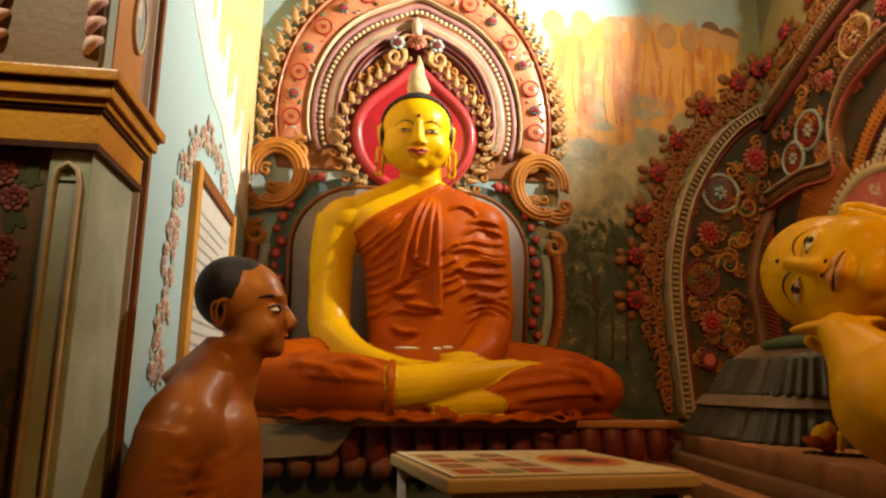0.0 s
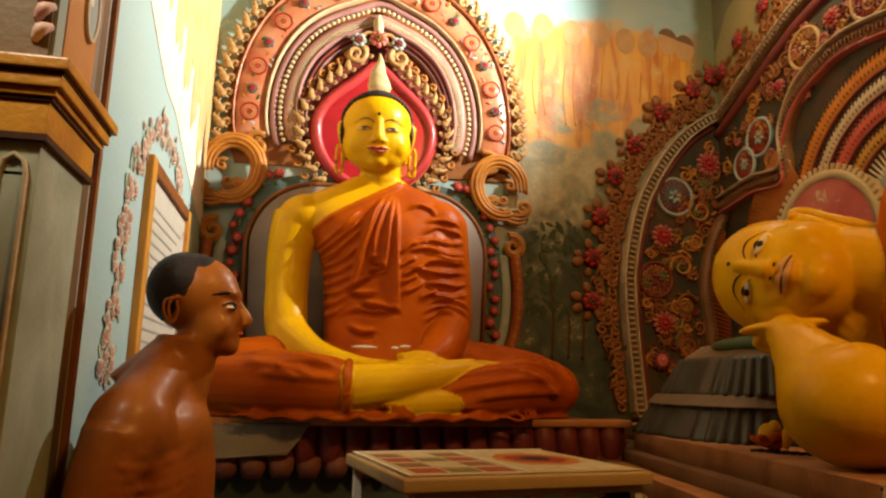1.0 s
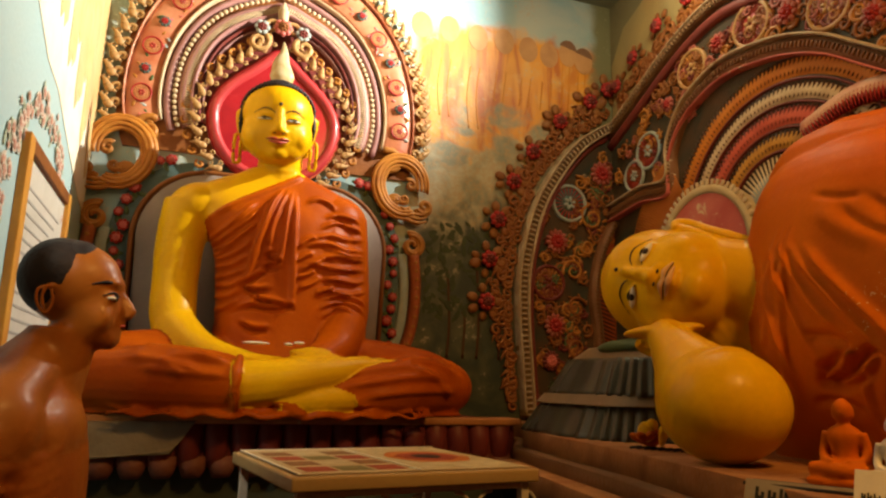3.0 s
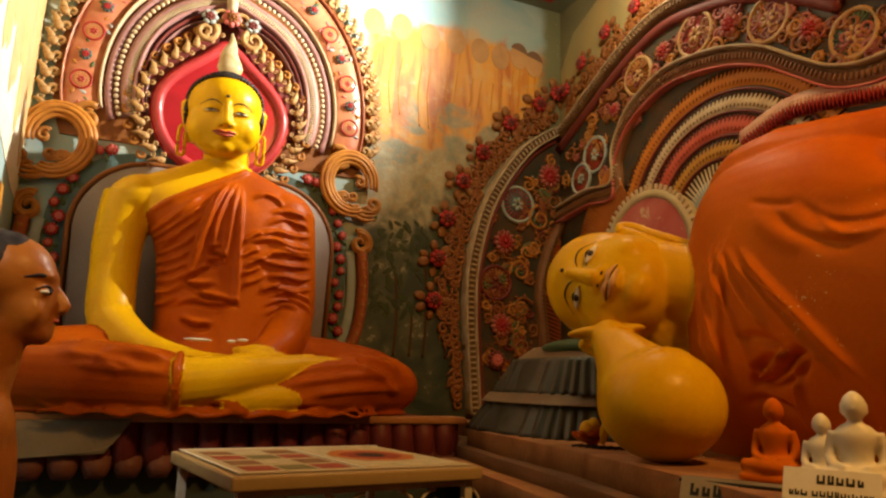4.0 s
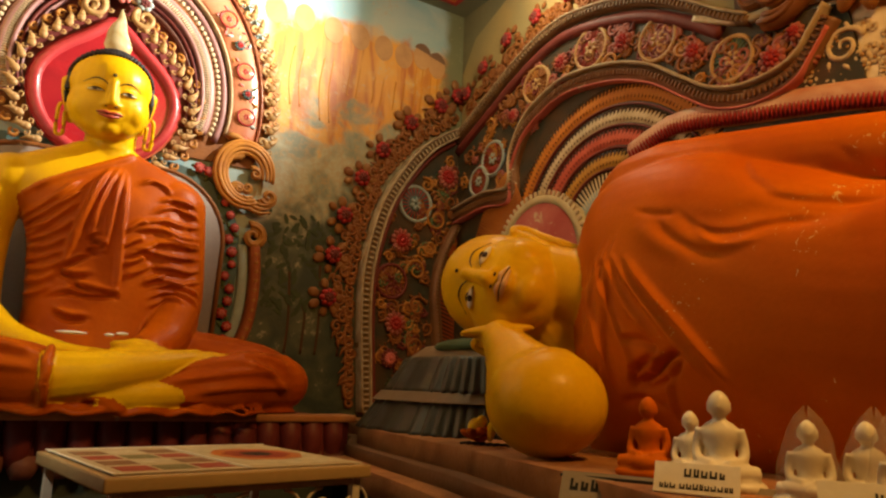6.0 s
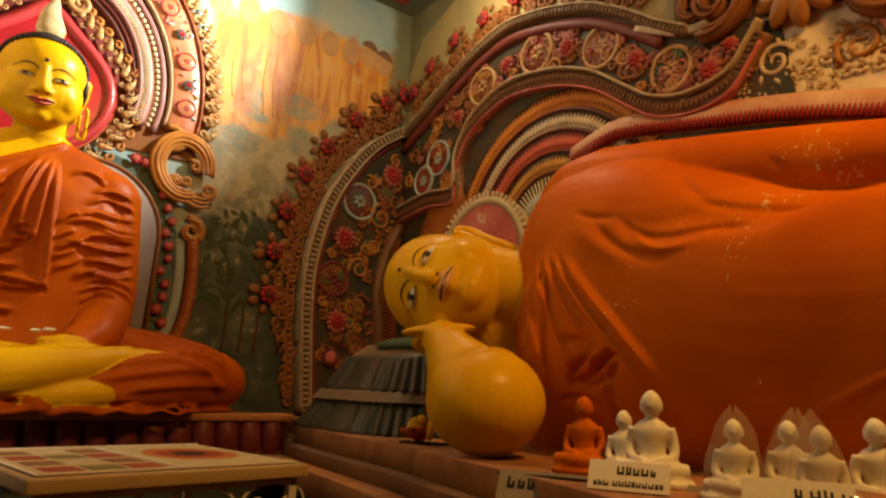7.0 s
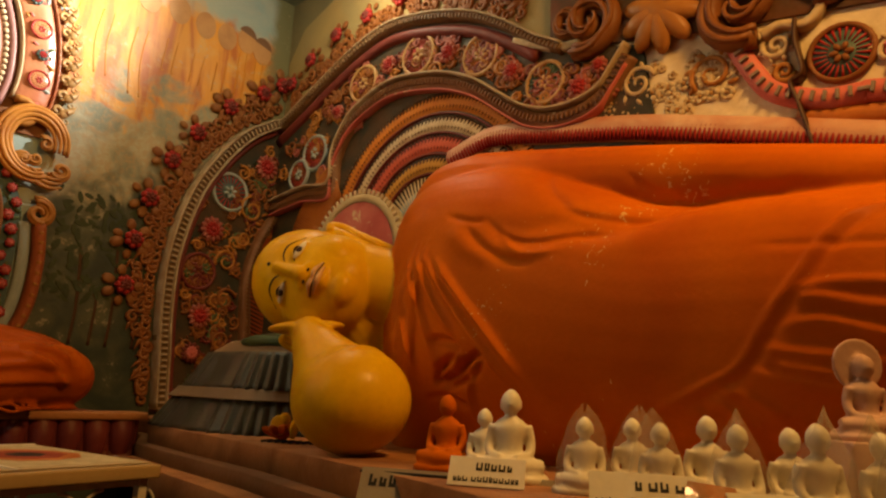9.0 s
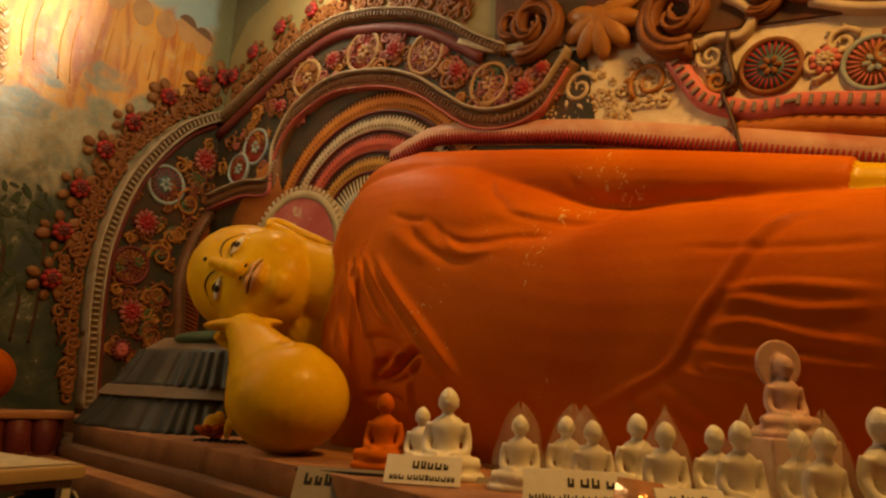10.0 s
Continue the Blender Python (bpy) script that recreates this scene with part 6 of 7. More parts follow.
part("inner_edge", bm, WHITE_CHIPPED, lobe)
part("inner_edge", ribbon(bmesh.new(), [(x, y - 0.042) for x, y in inner], 0.010, 0.076, crown=0.004), PINK, lobe)
RING_ORANGE = paint("bright_orange_band_paint", (0.56, 0.20, 0.02), (0.38, 0.10, 0.015), 8, 0.6, 0.48, 0.12, chips=0.10)
RING_RED = paint("coral_red_band_paint", (0.55, 0.11, 0.06), (0.36, 0.05, 0.03), 8, 0.6, 0.48, 0.12, chips=0.18)
# concentric rings with ribs, round a point behind the shoulder
RING = (-2.22, 1.84)
for k, (r0, r1, mat, rib_mat, d) in enumerate(((0.592, 0.700, RING_ORANGE, WOOD_DARK, 0.030), (0.495, 0.582, CREAM, WOOD_DARK, 0.030), (0.39, 0.486, RING_RED, MAROON, 0.030), (0.29, 0.382, paint("yellow_band_paint", (0.48, 0.24, 0.035), (0.3, 0.12, 0.02), 8, 0.6, 0.48, 0.12), WOOD_DARK, 0.030), (0.02, 0.282, BLUEGREY, CREAM, 0.026))):
    arc = [(RING[0] + 0.5 * (r0 + r1) * math.cos(radians(a)), RING[1] + 0.5 * (r0 + r1) * math.sin(radians(a))) for a in range(196, -18, -6)]
    part("ring_band", ribbon(bmesh.new(), arc, r1 - r0, d, raw=True, crown=0.012), mat, lobe)
    bm = bmesh.new()
    for i in range(int(r1 * 150)):
        a = radians(196 - 212 * i / (r1 * 150))
        ca, sa = math.cos(a), math.sin(a)
        tube(bm, [(RING[0] + (r1 - 0.004) * ca, RING[1] + (r1 - 0.004) * sa, d + 0.002), (RING[0] + (r0 + 0.22 * (r1 - r0)) * ca, RING[1] + (r0 + 0.22 * (r1 - r0)) * sa, d + 0.008)], [0.0072, 0.0022], seg=4, n=1)
    tagged(part("ribs", bm, rib_mat, lobe), kind="stuff")
    part("ring_edge", ribbon(bmesh.new(), [(RING[0] + r0 * math.cos(radians(a)), RING[1] + r0 * math.sin(radians(a))) for a in range(196, -18, -6)], 0.012, d + 0.012, raw=True), MAROON, lobe)
# pink halo disc behind the head, with scalloped cream edge
DISC = (-2.63, 1.755)
part("halo_disc", disc(bmesh.new(), DISC, 0.285, 0.03, 0.095, 0, 40), paint("flaking_pink_disc", (0.52, 0.16, 0.13), (0.34, 0.03, 0.03), 4, 0.8, 0.5, 0.12, chips=0.3, chip_colour=(0.56, 0.42, 0.26)), lobe, "pink disc with flaking paint", smooth=False)
part("disc_edge", ribbon(bmesh.new(), [(DISC[0] + 0.305 * math.cos(radians(a)), DISC[1] + 0.305 * math.sin(radians(a))) for a in range(200, -30, -5)], 0.05, 0.10, raw=True), paint("pale_yellow_edge", (0.50, 0.40, 0.22), (0.34, 0.26, 0.14), 9, 0.6, 0.5, 0.2), lobe)
pieces("scallop", box(bmesh.new(), (-0.009, -0.014, 0), (0.009, 0.014, 0.01), 0.003), CREAM, lobe, [at2(DISC[0] + 0.338 * math.cos(radians(a)), DISC[1] + 0.338 * math.sin(radians(a)), a - 90, 1, 0.09) for a in range(196, -20, -6)])
# ribbed red-orange fan round the disc
part("fan_band", ribbon(bmesh.new(), [(DISC[0] + 0.49 * math.cos(radians(a)), DISC[1] + 0.49 * math.sin(radians(a))) for a in range(216, 118, -6)], 0.30, 0.042, raw=True, crown=0.01), paint("red_orange_fan_paint", (0.36, 0.09, 0.025), (0.20, 0.04, 0.015), 8, 0.7, 0.45, 0.15, chips=0.1, chip_colour=(0.55, 0.4, 0.22), chip_scale=26.0), lobe, "ribbed red-orange fan")
bm = bmesh.new()
for i in range(64):
    a = radians(216 - 98 * i / 63)
    tube(bm, [(DISC[0] + q * math.cos(a), DISC[1] + q * math.sin(a), 0.052) for q in (0.36, 0.48, 0.63)], [0.003, 0.006, 0.008], seg=4, n=1)
tagged(part("ribs", bm, ORANGE, lobe), kind="stuff")
# shell medallions and flowers in the band
for u, v, r, mats, lab in ((-2.72, 2.72, 0.10, (BROWN, GOLD, OCHRE), "cream shell medallion"), (-2.31, 2.765, 0.105, (RED, GOLD, ROSE), "red shell medallion"), (-1.90, 2.64, 0.10, (ORANGE, GOLD, BROWN), "orange shell medallion"), (-1.54, 2.40, 0.092, (TEAL, GOLD, LEAF), "green shell medallion"), (-3.10, 2.40, 0.10, (BROWN, BLUEGREY, RED), "clover medallion with grey rim")):
    part("medallion", medallion(r, 24), mats, lobe, lab, at2(u, v + 0.02, 100, 1, 0.03))
part("clover_lobe", medallion(0.085, 20), (BROWN, BLUEGREY, RED), lobe, "", at2(-3.23, 2.31, 100, 1, 0.034))
for u, v, r in ((-2.52, 2.79, 0.055), (-2.50, 2.68, 0.04), (-2.10, 2.73, 0.06), (-1.71, 2.52, 0.055), (-1.37, 2.35, 0.06), (-2.91, 2.62, 0.045), (-1.28, 2.42, 0.04), (-1.23, 2.30, 0.04)):
    part("rosette", rosette(r, 9, 0.026), (ROSE, RED), lobe, "", at2(u, v, 20, 1, 0.03))
for i, (u, v, r, h) in enumerate(((-2.60, 2.66, 0.05, 1), (-2.18, 2.66, 0.05, -1), (-1.98, 2.55, 0.045, 1), (-1.77, 2.56, 0.04, -1), (-1.62, 2.33, 0.05, 1), (-1.45, 2.28, 0.045, -1), (-3.0, 2.72, 0.06, 1), (-3.12, 2.62, 0.05, -1), (-2.86, 2.74, 0.04, 1), (-2.42, 2.66, 0.04, -1), (-3.33, 2.50, 0.05, 1), (-3.38, 2.35, 0.045, -1))):
    part("leaf_scroll", leaf_scroll(r, h), (OCHRE if i % 2 else BROWN), lobe, "", at2(u, v, 50 * i, 1, 0.03))
for i in range(150):
    t = fill.random()
    u = -3.3 + 2.05 * t
    k = max(0, min(1, (u + 3.3) / 2.05))
    low = float(np.interp(u, [-3.4, -2.93, -2.66, -2.38, -2.08, -1.83, -1.59, -1.25], [2.24, 2.28, 2.58, 2.65, 2.62, 2.49, 2.32, 2.26]))
    high = float(np.interp(u, [-3.4, -2.91, -2.58, -2.30, -2.05, -1.80, -1.59, -1.25], [2.58, 2.81, 2.88, 2.88, 2.80, 2.66, 2.50, 2.44]))
    part("leaf_scroll", leaf_scroll(fill.uniform(0.022, 0.038), fill.choice((-1, 1)), 0.009), fill.choice((OCHRE, BROWN, MAROON, ROSE, BROWN)), lobe, "", at2(u, fill.uniform(low, high), fill.uniform(0, 360), 1, 0.028))
# flowers outside the upper rim
border = thing("flower_border", ON_RIGHT, "relief border of dark red flowers and ochre leaves", "wall relief")
spots = [(-3.40, 2.93), (-3.23, 3.04), (-3.0, 3.13), (-2.74, 3.16), (-2.48, 3.17), (-2.22, 3.14), (-1.98, 3.06), (-1.74, 2.93)]
leafs, curls = [], []
for x, y in spots:
    part("flower", rosette(0.046, 7, 0.030), (RED, MAROON), border, "", at2(x, y, rng.uniform(0, 60), 1, 0.02))
    for i in range(7):
        a = i * 0.9
        leafs.append(at2(x + 0.07 * math.cos(a), y + 0.07 * math.sin(a), math.degrees(a), rng.uniform(0.8, 1.2), 0.010))
for x, y, a in along([(-3.44, 2.70), (-3.10, 2.90), (-2.60, 3.06), (-2.28, 3.05), (-1.98, 2.95), (-1.7, 2.78)], 0.05):
    for k in range(2):
        curls.append(at2(x + rng.uniform(-0.03, 0.03), y + 0.02 + 0.06 * k + rng.uniform(-0.015, 0.015), rng.uniform(0, 360), rng.uniform(0.75, 1.15), 0.006))
pieces("leaf", ball(bmesh.new(), (0, 0, 0), (0.027, 0.021, 0.010), seg=8, rings=5), BROWN, border, leafs)
pieces("leaf_curl", curl(0.034, 1.2, 0.012), BROWN, border, curls)

# frieze over the body: flaking floral panels, ridged strip, lotus and scrolls
frieze = thing("floral_frieze", ON_RIGHT, "flaking cream and pink floral frieze with a long crack", "wall relief")
FLAKED = paint("flaking_cream_plaster", (0.74, 0.64, 0.44), (0.50, 0.37, 0.21), 9, 0.7, 0.65, 0.4, chips=0.25, chip_colour=(0.28, 0.14, 0.06), grain=40)
part("panel", slab(bmesh.new(), [(-1.40, 2.16), (-1.10, 2.10), (-0.56, 2.0), (1.6, 1.62), (1.6, 2.60), (-0.3, 2.90), (-1.50, 2.95), (-1.30, 2.5)], 0.0, 0.018), FLAKED, frieze, smooth=False)
part("ridged_strip", ribbon(bmesh.new(), [(-2.06, 2.17), (-1.87, 2.225), (-1.73, 2.225), (-1.44, 2.175), (-1.16, 2.125), (-0.97, 2.08), (-0.60, 1.98), (-0.33, 1.905), (0.4, 1.70), (1.5, 1.40)], 0.105, 0.05, crown=0.02), paint("pink_red_strip_paint", (0.64, 0.43, 0.28), (0.42, 0.13, 0.07), 5, 1.0, 0.5, 0.2, chips=0.3, chip_colour=(0.62, 0.48, 0.30), chip_scale=20.0), frieze)
bm = bmesh.new()
for x, y, a in along([(-2.06, 2.17), (-1.87, 2.225), (-1.73, 2.225), (-1.44, 2.175), (-1.16, 2.125), (-0.97, 2.08), (-0.60, 1.98), (-0.33, 1.905), (0.4, 1.70)], 0.017):
    s, c = math.sin(radians(a)), math.cos(radians(a))
    drop = 0.5 + 0.5 * noise.noise((x * 9, y * 9, 0.3))
    tube(bm, [(x + 0.050 * s, y - 0.050 * c, 0.050), (x + 0.02 * s, y - 0.02 * c, 0.066), (x - 0.022 * drop * s, y + 0.022 * drop * c, 0.066)], [0.0075, 0.006, 0.001], seg=4, n=2)
tagged(part("ribs", bm, RED, frieze), kind="stuff")
part("moulding", ribbon(bmesh.new(), [(-0.77, 2.38), (-0.74, 2.31), (-0.70, 2.23), (-0.65, 2.15), (-0.57, 2.10), (-0.48, 2.07), (-0.38, 2.065), (-0.30, 2.055), (0.4, 1.90), (1.5, 1.66)], 0.07, 0.045, crown=0.01), PINK, frieze)
bead_row(frieze, [(-0.77, 2.38), (-0.74, 2.31), (-0.70, 2.23), (-0.65, 2.15), (-0.57, 2.10), (-0.48, 2.07), (-0.38, 2.065), (-0.30, 2.055), (0.4, 1.90)], 0.036, 0.017, GREYBACK, 0.052)
part("orange_strip", ribbon(bmesh.new(), [(-0.57, 2.03), (-0.33, 1.995), (-0.14, 1.95), (0.4, 1.82), (1.5, 1.56)], 0.06, 0.03, crown=0.012), ORANGE, frieze)
rng = random.Random(21)
petal_spots = [at2(-1.02 + rng.uniform(-0.26, 0.30), 2.22 + rng.uniform(-0.08, 0.14), rng.uniform(0, 90), rng.uniform(0.7, 1.3), 0.016) for _ in range(90)]
pieces("white_flower", rosette(0.024, 5, 0.012, 1), (CREAM, GOLD), frieze, petal_spots)
for i, (u, v, r, h) in enumerate(((-1.12, 2.30, 0.07, 1), (-0.84, 2.26, 0.08, -1), (-0.62, 2.30, 0.05, 1), (-0.60, 2.20, 0.04, -1), (-0.30, 2.18, 0.05, 1), (-0.10, 2.18, 0.06, -1), (-0.22, 2.24, 0.05, 1), (-0.02, 2.10, 0.04, 1), (0.15, 2.2, 0.07, -1))):
    part("leaf_scroll", leaf_scroll(r, h, 0.011), (OCHRE if i % 2 else CREAM), frieze, "", at2(u, v, 60 * i, 1, 0.018))
part("medallion", medallion(0.085, 24), (TEAL, BROWN, RED), frieze, "green round medallion", at2(-0.43, 2.215, 0, 1.1, 0.02))
part("medallion", medallion(0.085, 24), (BROWN, BLUEGREY, PINK), frieze, "grey-rimmed medallion", at2(-0.14, 2.15, 0, 1, 0.02))
part("rosette", rosette(0.05, 9, 0.025), (PINK, CREAM), frieze, "", at2(-0.27, 2.19, 0, 1, 0.02))
part("crack", ribbon(bmesh.new(), [(-0.55, 2.36), (-0.555, 2.28), (-0.54, 2.17), (-0.575, 2.14), (-0.56, 2.08), (-0.535, 1.98), (-0.515, 1.88)], 0.013, 0.072), WOOD_DARK, frieze, "dark crack running down the plaster")
# heavy brown scrolls and lotus above
crest = thing("scroll_crest", ON_RIGHT, "heavy brown carved scrolls with an ochre lotus flower", "wall relief")
part("backing", slab(bmesh.new(), [(-1.52, 2.56), (-1.2, 2.50), (-0.8, 2.42), (-0.5, 2.38), (0.2, 2.28), (0.2, 2.9), (-1.52, 3.1)], 0.0, 0.035), ARCH_BROWN, crest, smooth=False)
for c, r, turns, h, st, th in (((-1.32, 2.62), 0.13, 1.4, 1, 4.2, 0.04), ((-0.72, 2.48), 0.14, 1.4, -1, 4.4, 0.046), ((-0.44, 2.47), 0.07, 1.2, 1, 4.0, 0.024), ((-1.42, 2.66), 0.07, 1.2, -1, 4.0, 0.024), ((-0.30, 2.50), 0.09, 1.3, -1, 3.6, 0.03)):
    bm = bmesh.new()
    line = spiral(c, r, turns, h, st, 0.82, 30)
    rope2(bm, line, [th, th * 0.85, th * 0.5], 0.05, seg=10)
    for off in (0.55, -0.55):
        rope2(bm, [(x + off * th * 0.5, y + off * th * 0.5) for x, y in line], [th * 0.3, th * 0.28, th * 0.15], 0.05 + th * 0.85, seg=6)
    part("scroll", bm, BROWN, crest)
bm = bmesh.new()
for i in range(7):
    a = -90 + (i - 3) * 38
    c = Matrix.Rotation(radians(a), 3, "Z") @ Vector((0.075, 0, 0.06))
    ball(bm, (c.x, c.y, c.z), (0.075, 0.034, 0.022), (0, 18, a), seg=14, rings=8)
ball(bm, (0, 0, 0.075), (0.04, 0.04, 0.02))
part("lotus", bm, OCHRE, crest, "ochre lotus flower", at2(-1.01, 2.55, 0, 1.15, 0.0))
part("cream_rim", ribbon(bmesh.new(), [(-1.70, 2.66), (-1.58, 2.60), (-1.46, 2.555), (-1.36, 2.545)], 0.035, 0.06), CREAM, crest)
part("cream_rim", ribbon(bmesh.new(), [(-0.66, 2.34), (-0.60, 2.36), (-0.52, 2.34), (-0.47, 2.40), (-0.51, 2.46), (-0.56, 2.50)], 0.03, 0.06), CREAM, crest)
part("cream_rim", ribbon(bmesh.new(), [(-0.30, 2.40), (-0.12, 2.32), (0.3, 2.22)], 0.03, 0.06), CREAM, crest)


# ---- small statues on the ledge ----
def small_forms(bm):
    """A small seated figure facing -y, about 0.17 high with its base."""
    loft(bm, [(0.0, 0, 0, 0.070, 0.047), (0.010, 0, 0, 0.070, 0.047), (0.013, 0, 0, 0.064, 0.043), (0.02, 0, 0, 0.060, 0.042)], mat=0, axis="z", power=2.6)
    tube(bm, [(-0.058, -0.010, 0.028), (0, -0.034, 0.028), (0.058, -0.010, 0.028)], [0.014, 0.016, 0.014], seg=10)
    ball(bm, (0, -0.004, 0.032), (0.056, 0.036, 0.018))
    loft(bm, [(0.03, 0, 0, 0.029, 0.024), (0.06, 0, 0, 0.022, 0.019), (0.09, 0, 0, 0.031, 0.021), (0.105, 0, 0, 0.024, 0.015), (0.112, 0, 0, 0.012, 0.011)], mat=0, axis="z")
    for s in (-1, 1):
        tube(bm, [(0.028 * s, 0, 0.097), (0.036 * s, 0.001, 0.070), (0.034 * s, -0.012, 0.048), (0.012 * s, -0.034, 0.043)], [0.0115, 0.0095, 0.0085, 0.007], seg=10)
    tube(bm, [(0, 0, 0.105), (0, -0.001, 0.122)], [0.011, 0.010], seg=10)
    ball(bm, (0, -0.002, 0.137), (0.0185, 0.019, 0.023))
    ball(bm, (0, 0.001, 0.154), (0.009, 0.009, 0.008))
    tube(bm, [(0, -0.018, 0.140), (0, -0.0215, 0.133)], [0.002, 0.003], seg=6, n=2)
    for s in (-1, 1):
        tube(bm, [(0.017 * s, 0, 0.142), (0.0175 * s, 0, 0.125)], [0.003, 0.003], seg=6, n=2)


FACE = -58
LZ = 0.932
figure = sculpt("buddha_figurine", small_forms, [MARBLE_WHITE], 0.0032, "small milky white seated figurine on the ledge", "figurine", "white figurines on the ledge", pose(1.190, 0.854, LZ, 0, 0, FACE) @ Matrix.Scale(1.12, 4), smooth=2)
BAGGED = []
for x, y, s, turn, bag in ((1.235, 0.955, 0.86, FACE + -3, 0), (1.170, 0.672, 0.84, FACE + 0, 1), (1.235, 0.610, 0.85, FACE + 3, 1), (1.160, 0.522, 0.83, FACE + 6, 1), (1.230, 0.470, 0.92, FACE + 9, 0), (1.150, 0.392, 0.86, FACE + 12, 1), (1.210, 0.333, 0.85, FACE + 15, 0), (1.140, 0.276, 0.91, FACE + 18, 1), (1.190, 0.206, 0.86, FACE + 21, 1), (1.140, 0.164, 0.89, FACE + 24, 1), (1.200, 0.099, 1.09, FACE + 27, 0)):
    o = copy_thing(figure, pose(x, y, LZ, 0, 0, turn))
    o.matrix_basis = pose(x, y, LZ, 0, 0, turn) @ Matrix.Scale(s, 4)
    if bag:
        BAGGED.append((x, y, s, turn))
orange = sculpt("orange_figurine", small_forms, [ROBE_WORN], 0.0032, "small orange-brown seated figurine on the ledge", "figurine", "", pose(1.22, 1.050, LZ, 0, 0, FACE - 8) @ Matrix.Scale(1.02, 4), smooth=2)


def haloed_forms(bm):
    small_forms(bm)
    tube(bm, [(0, 0.012, 0.142), (0, 0.020, 0.142)], [0.050, 0.050], seg=32, n=1)


riser = tagged(part("riser_block", box(bmesh.new(), (-0.06, -0.05, 0), (0.06, 0.05, 0.122), 0.004), PINKISH, None, "", pose(1.28, 0.238, LZ, 0, 0, FACE + 14)), "low pale block under a pink figurine", "block")
sculpt("haloed_figurine", haloed_forms, [PINKISH], 0.0032, "pale pink seated figurine with a round halo behind its head", "figurine", "", pose(1.28, 0.238, LZ + 0.122, 0, 0, FACE + 14) @ Matrix.Scale(0.83, 4), smooth=2)

# clear plastic bags over some of the figurines
BAG = bpy.data.materials.new("thin_clear_plastic")
BAG.use_nodes = True
nt = BAG.node_tree
b = nt.nodes["Principled BSDF"]
b.inputs["Base Color"].default_value = (0.85, 0.72, 0.52, 1)
b.inputs["Roughness"].default_value = 0.25
b.inputs["Alpha"].default_value = 0.17
wr = nt.nodes.new("ShaderNodeTexNoise")
wr.inputs["Scale"].default_value = 55
bp = nt.nodes.new("ShaderNodeBump")
bp.inputs["Strength"].default_value, bp.inputs["Distance"].default_value = 0.8, 0.006
nt.links.new(wr.outputs["Fac"], bp.inputs["Height"])
nt.links.new(bp.outputs["Normal"], b.inputs["Normal"])
for k, (x, y, s, turn) in enumerate(BAGGED):
    bm = bmesh.new()
    rows, n = [], 28
    for t in np.linspace(0, 1, 9).tolist():
        ring = []
        for j in range(n):
            a = 2 * math.pi * j / n
            q = 1 + 0.16 * noise.noise((2.2 * math.cos(a) + k * 3, 2.2 * math.sin(a), t * 3 + k)) + 0.05 * noise.noise((6 * math.cos(a), 6 * math.sin(a), t * 7 + k))
            rx, ry = 0.066 * (1 - 0.55 * t**1.3 - 0.40 * t**6), 0.050 * (1 - 0.6 * t**1.3 - 0.37 * t**6)
            ring.append(bm.verts.new((rx * q * math.cos(a) + 0.018 * t * math.sin(k * 2.1), ry * q * math.sin(a), 0.175 * t * (1 + 0.09 * math.cos(a * 2 + k)))))
        rows.append(ring)
    for a_, b_ in zip(rows, rows[1:]):
        for j in range(n):
            bm.faces.new((a_[j], a_[(j + 1) % n], b_[(j + 1) % n], b_[j]))
    bm.faces.new(rows[-1])
    tagged(part("plastic_bag", bm, BAG, None, "", pose(x, y, LZ, 0, 0, turn) @ Matrix.Scale(s, 4)), "crumpled clear plastic bag over a white figurine", "plastic bag", "plastic bags")


# ---- written cards; the letters cannot be read and stand as bars ----
def card(name, w, h, lines, m, material, label, ink=INK):
    ob = thing(name, m, label, "sign")
    part("board", box(bmesh.new(), (-w / 2, 0, 0), (w / 2, 0.004, h), 0.001), material, ob, smooth=False)
    rng = random.Random(len(name) + int(w * 1000))
    for z, size, x0, x1 in lines:
        x = x0
        while x < x1 - size * 0.4:
            d = size * rng.uniform(0.55, 1.0)
            bm = bmesh.new()
            box(bm, (0, -0.0012, 0), (d * 0.85, 0.001, size * 0.26))
            box(bm, (0, -0.0012, size * 0.26), (size * 0.2, 0.001, size * rng.uniform(0.6, 0.95)))
            box(bm, (d * 0.85 - size * 0.2, -0.0012, size * 0.26), (d * 0.85, 0.001, size * rng.uniform(0.5, 0.95)))
            part("letter_bar", bm, ink, ob, "", Matrix.Translation((x, 0, z)), False)
            x += d + (size * 0.5 if rng.random() < 0.16 else size * 0.12)
    return ob


STONE = paint("grey_stone_tablet", (0.30, 0.25, 0.17), (0.2, 0.16, 0.1), 8, 0.6, 0.6, 0.15)
card("stone_tablet", 0.40, 0.10, [(0.062, 0.028, -0.18, 0.18), (0.018, 0.026, -0.10, 0.15)], pose(1.075, 0.905, 0.855, -28, 0, -62), STONE, "grey engraved tablet leaning at the edge of the ledge")
card("name_card", 0.142, 0.056, [(0.030, 0.016, -0.02, 0.05), (0.008, 0.011, -0.06, 0.06)], pose(1.048, 0.805, LZ + 0.004, -30, 0, -62), CARD, "white folded name card before a figurine")
card("name_card", 0.160, 0.062, [(0.034, 0.017, -0.01, 0.06), (0.010, 0.012, -0.07, 0.07)], pose(1.03, 0.49, LZ + 0.004, -30, 0, -58), CARD, "white folded name card before a figurine")
card("name_card", 0.10, 0.055, [(0.030, 0.015, -0.03, 0.03)], pose(1.04, 0.31, LZ + 0.004, -38, 0, -52), CARD, "white folded name card before a figurine")
foil = bmesh.new()
slab(foil, [(-0.045, 0), (0.045, 0.004), (0.035, 0.05), (-0.03, 0.058)], 0, 0.001)
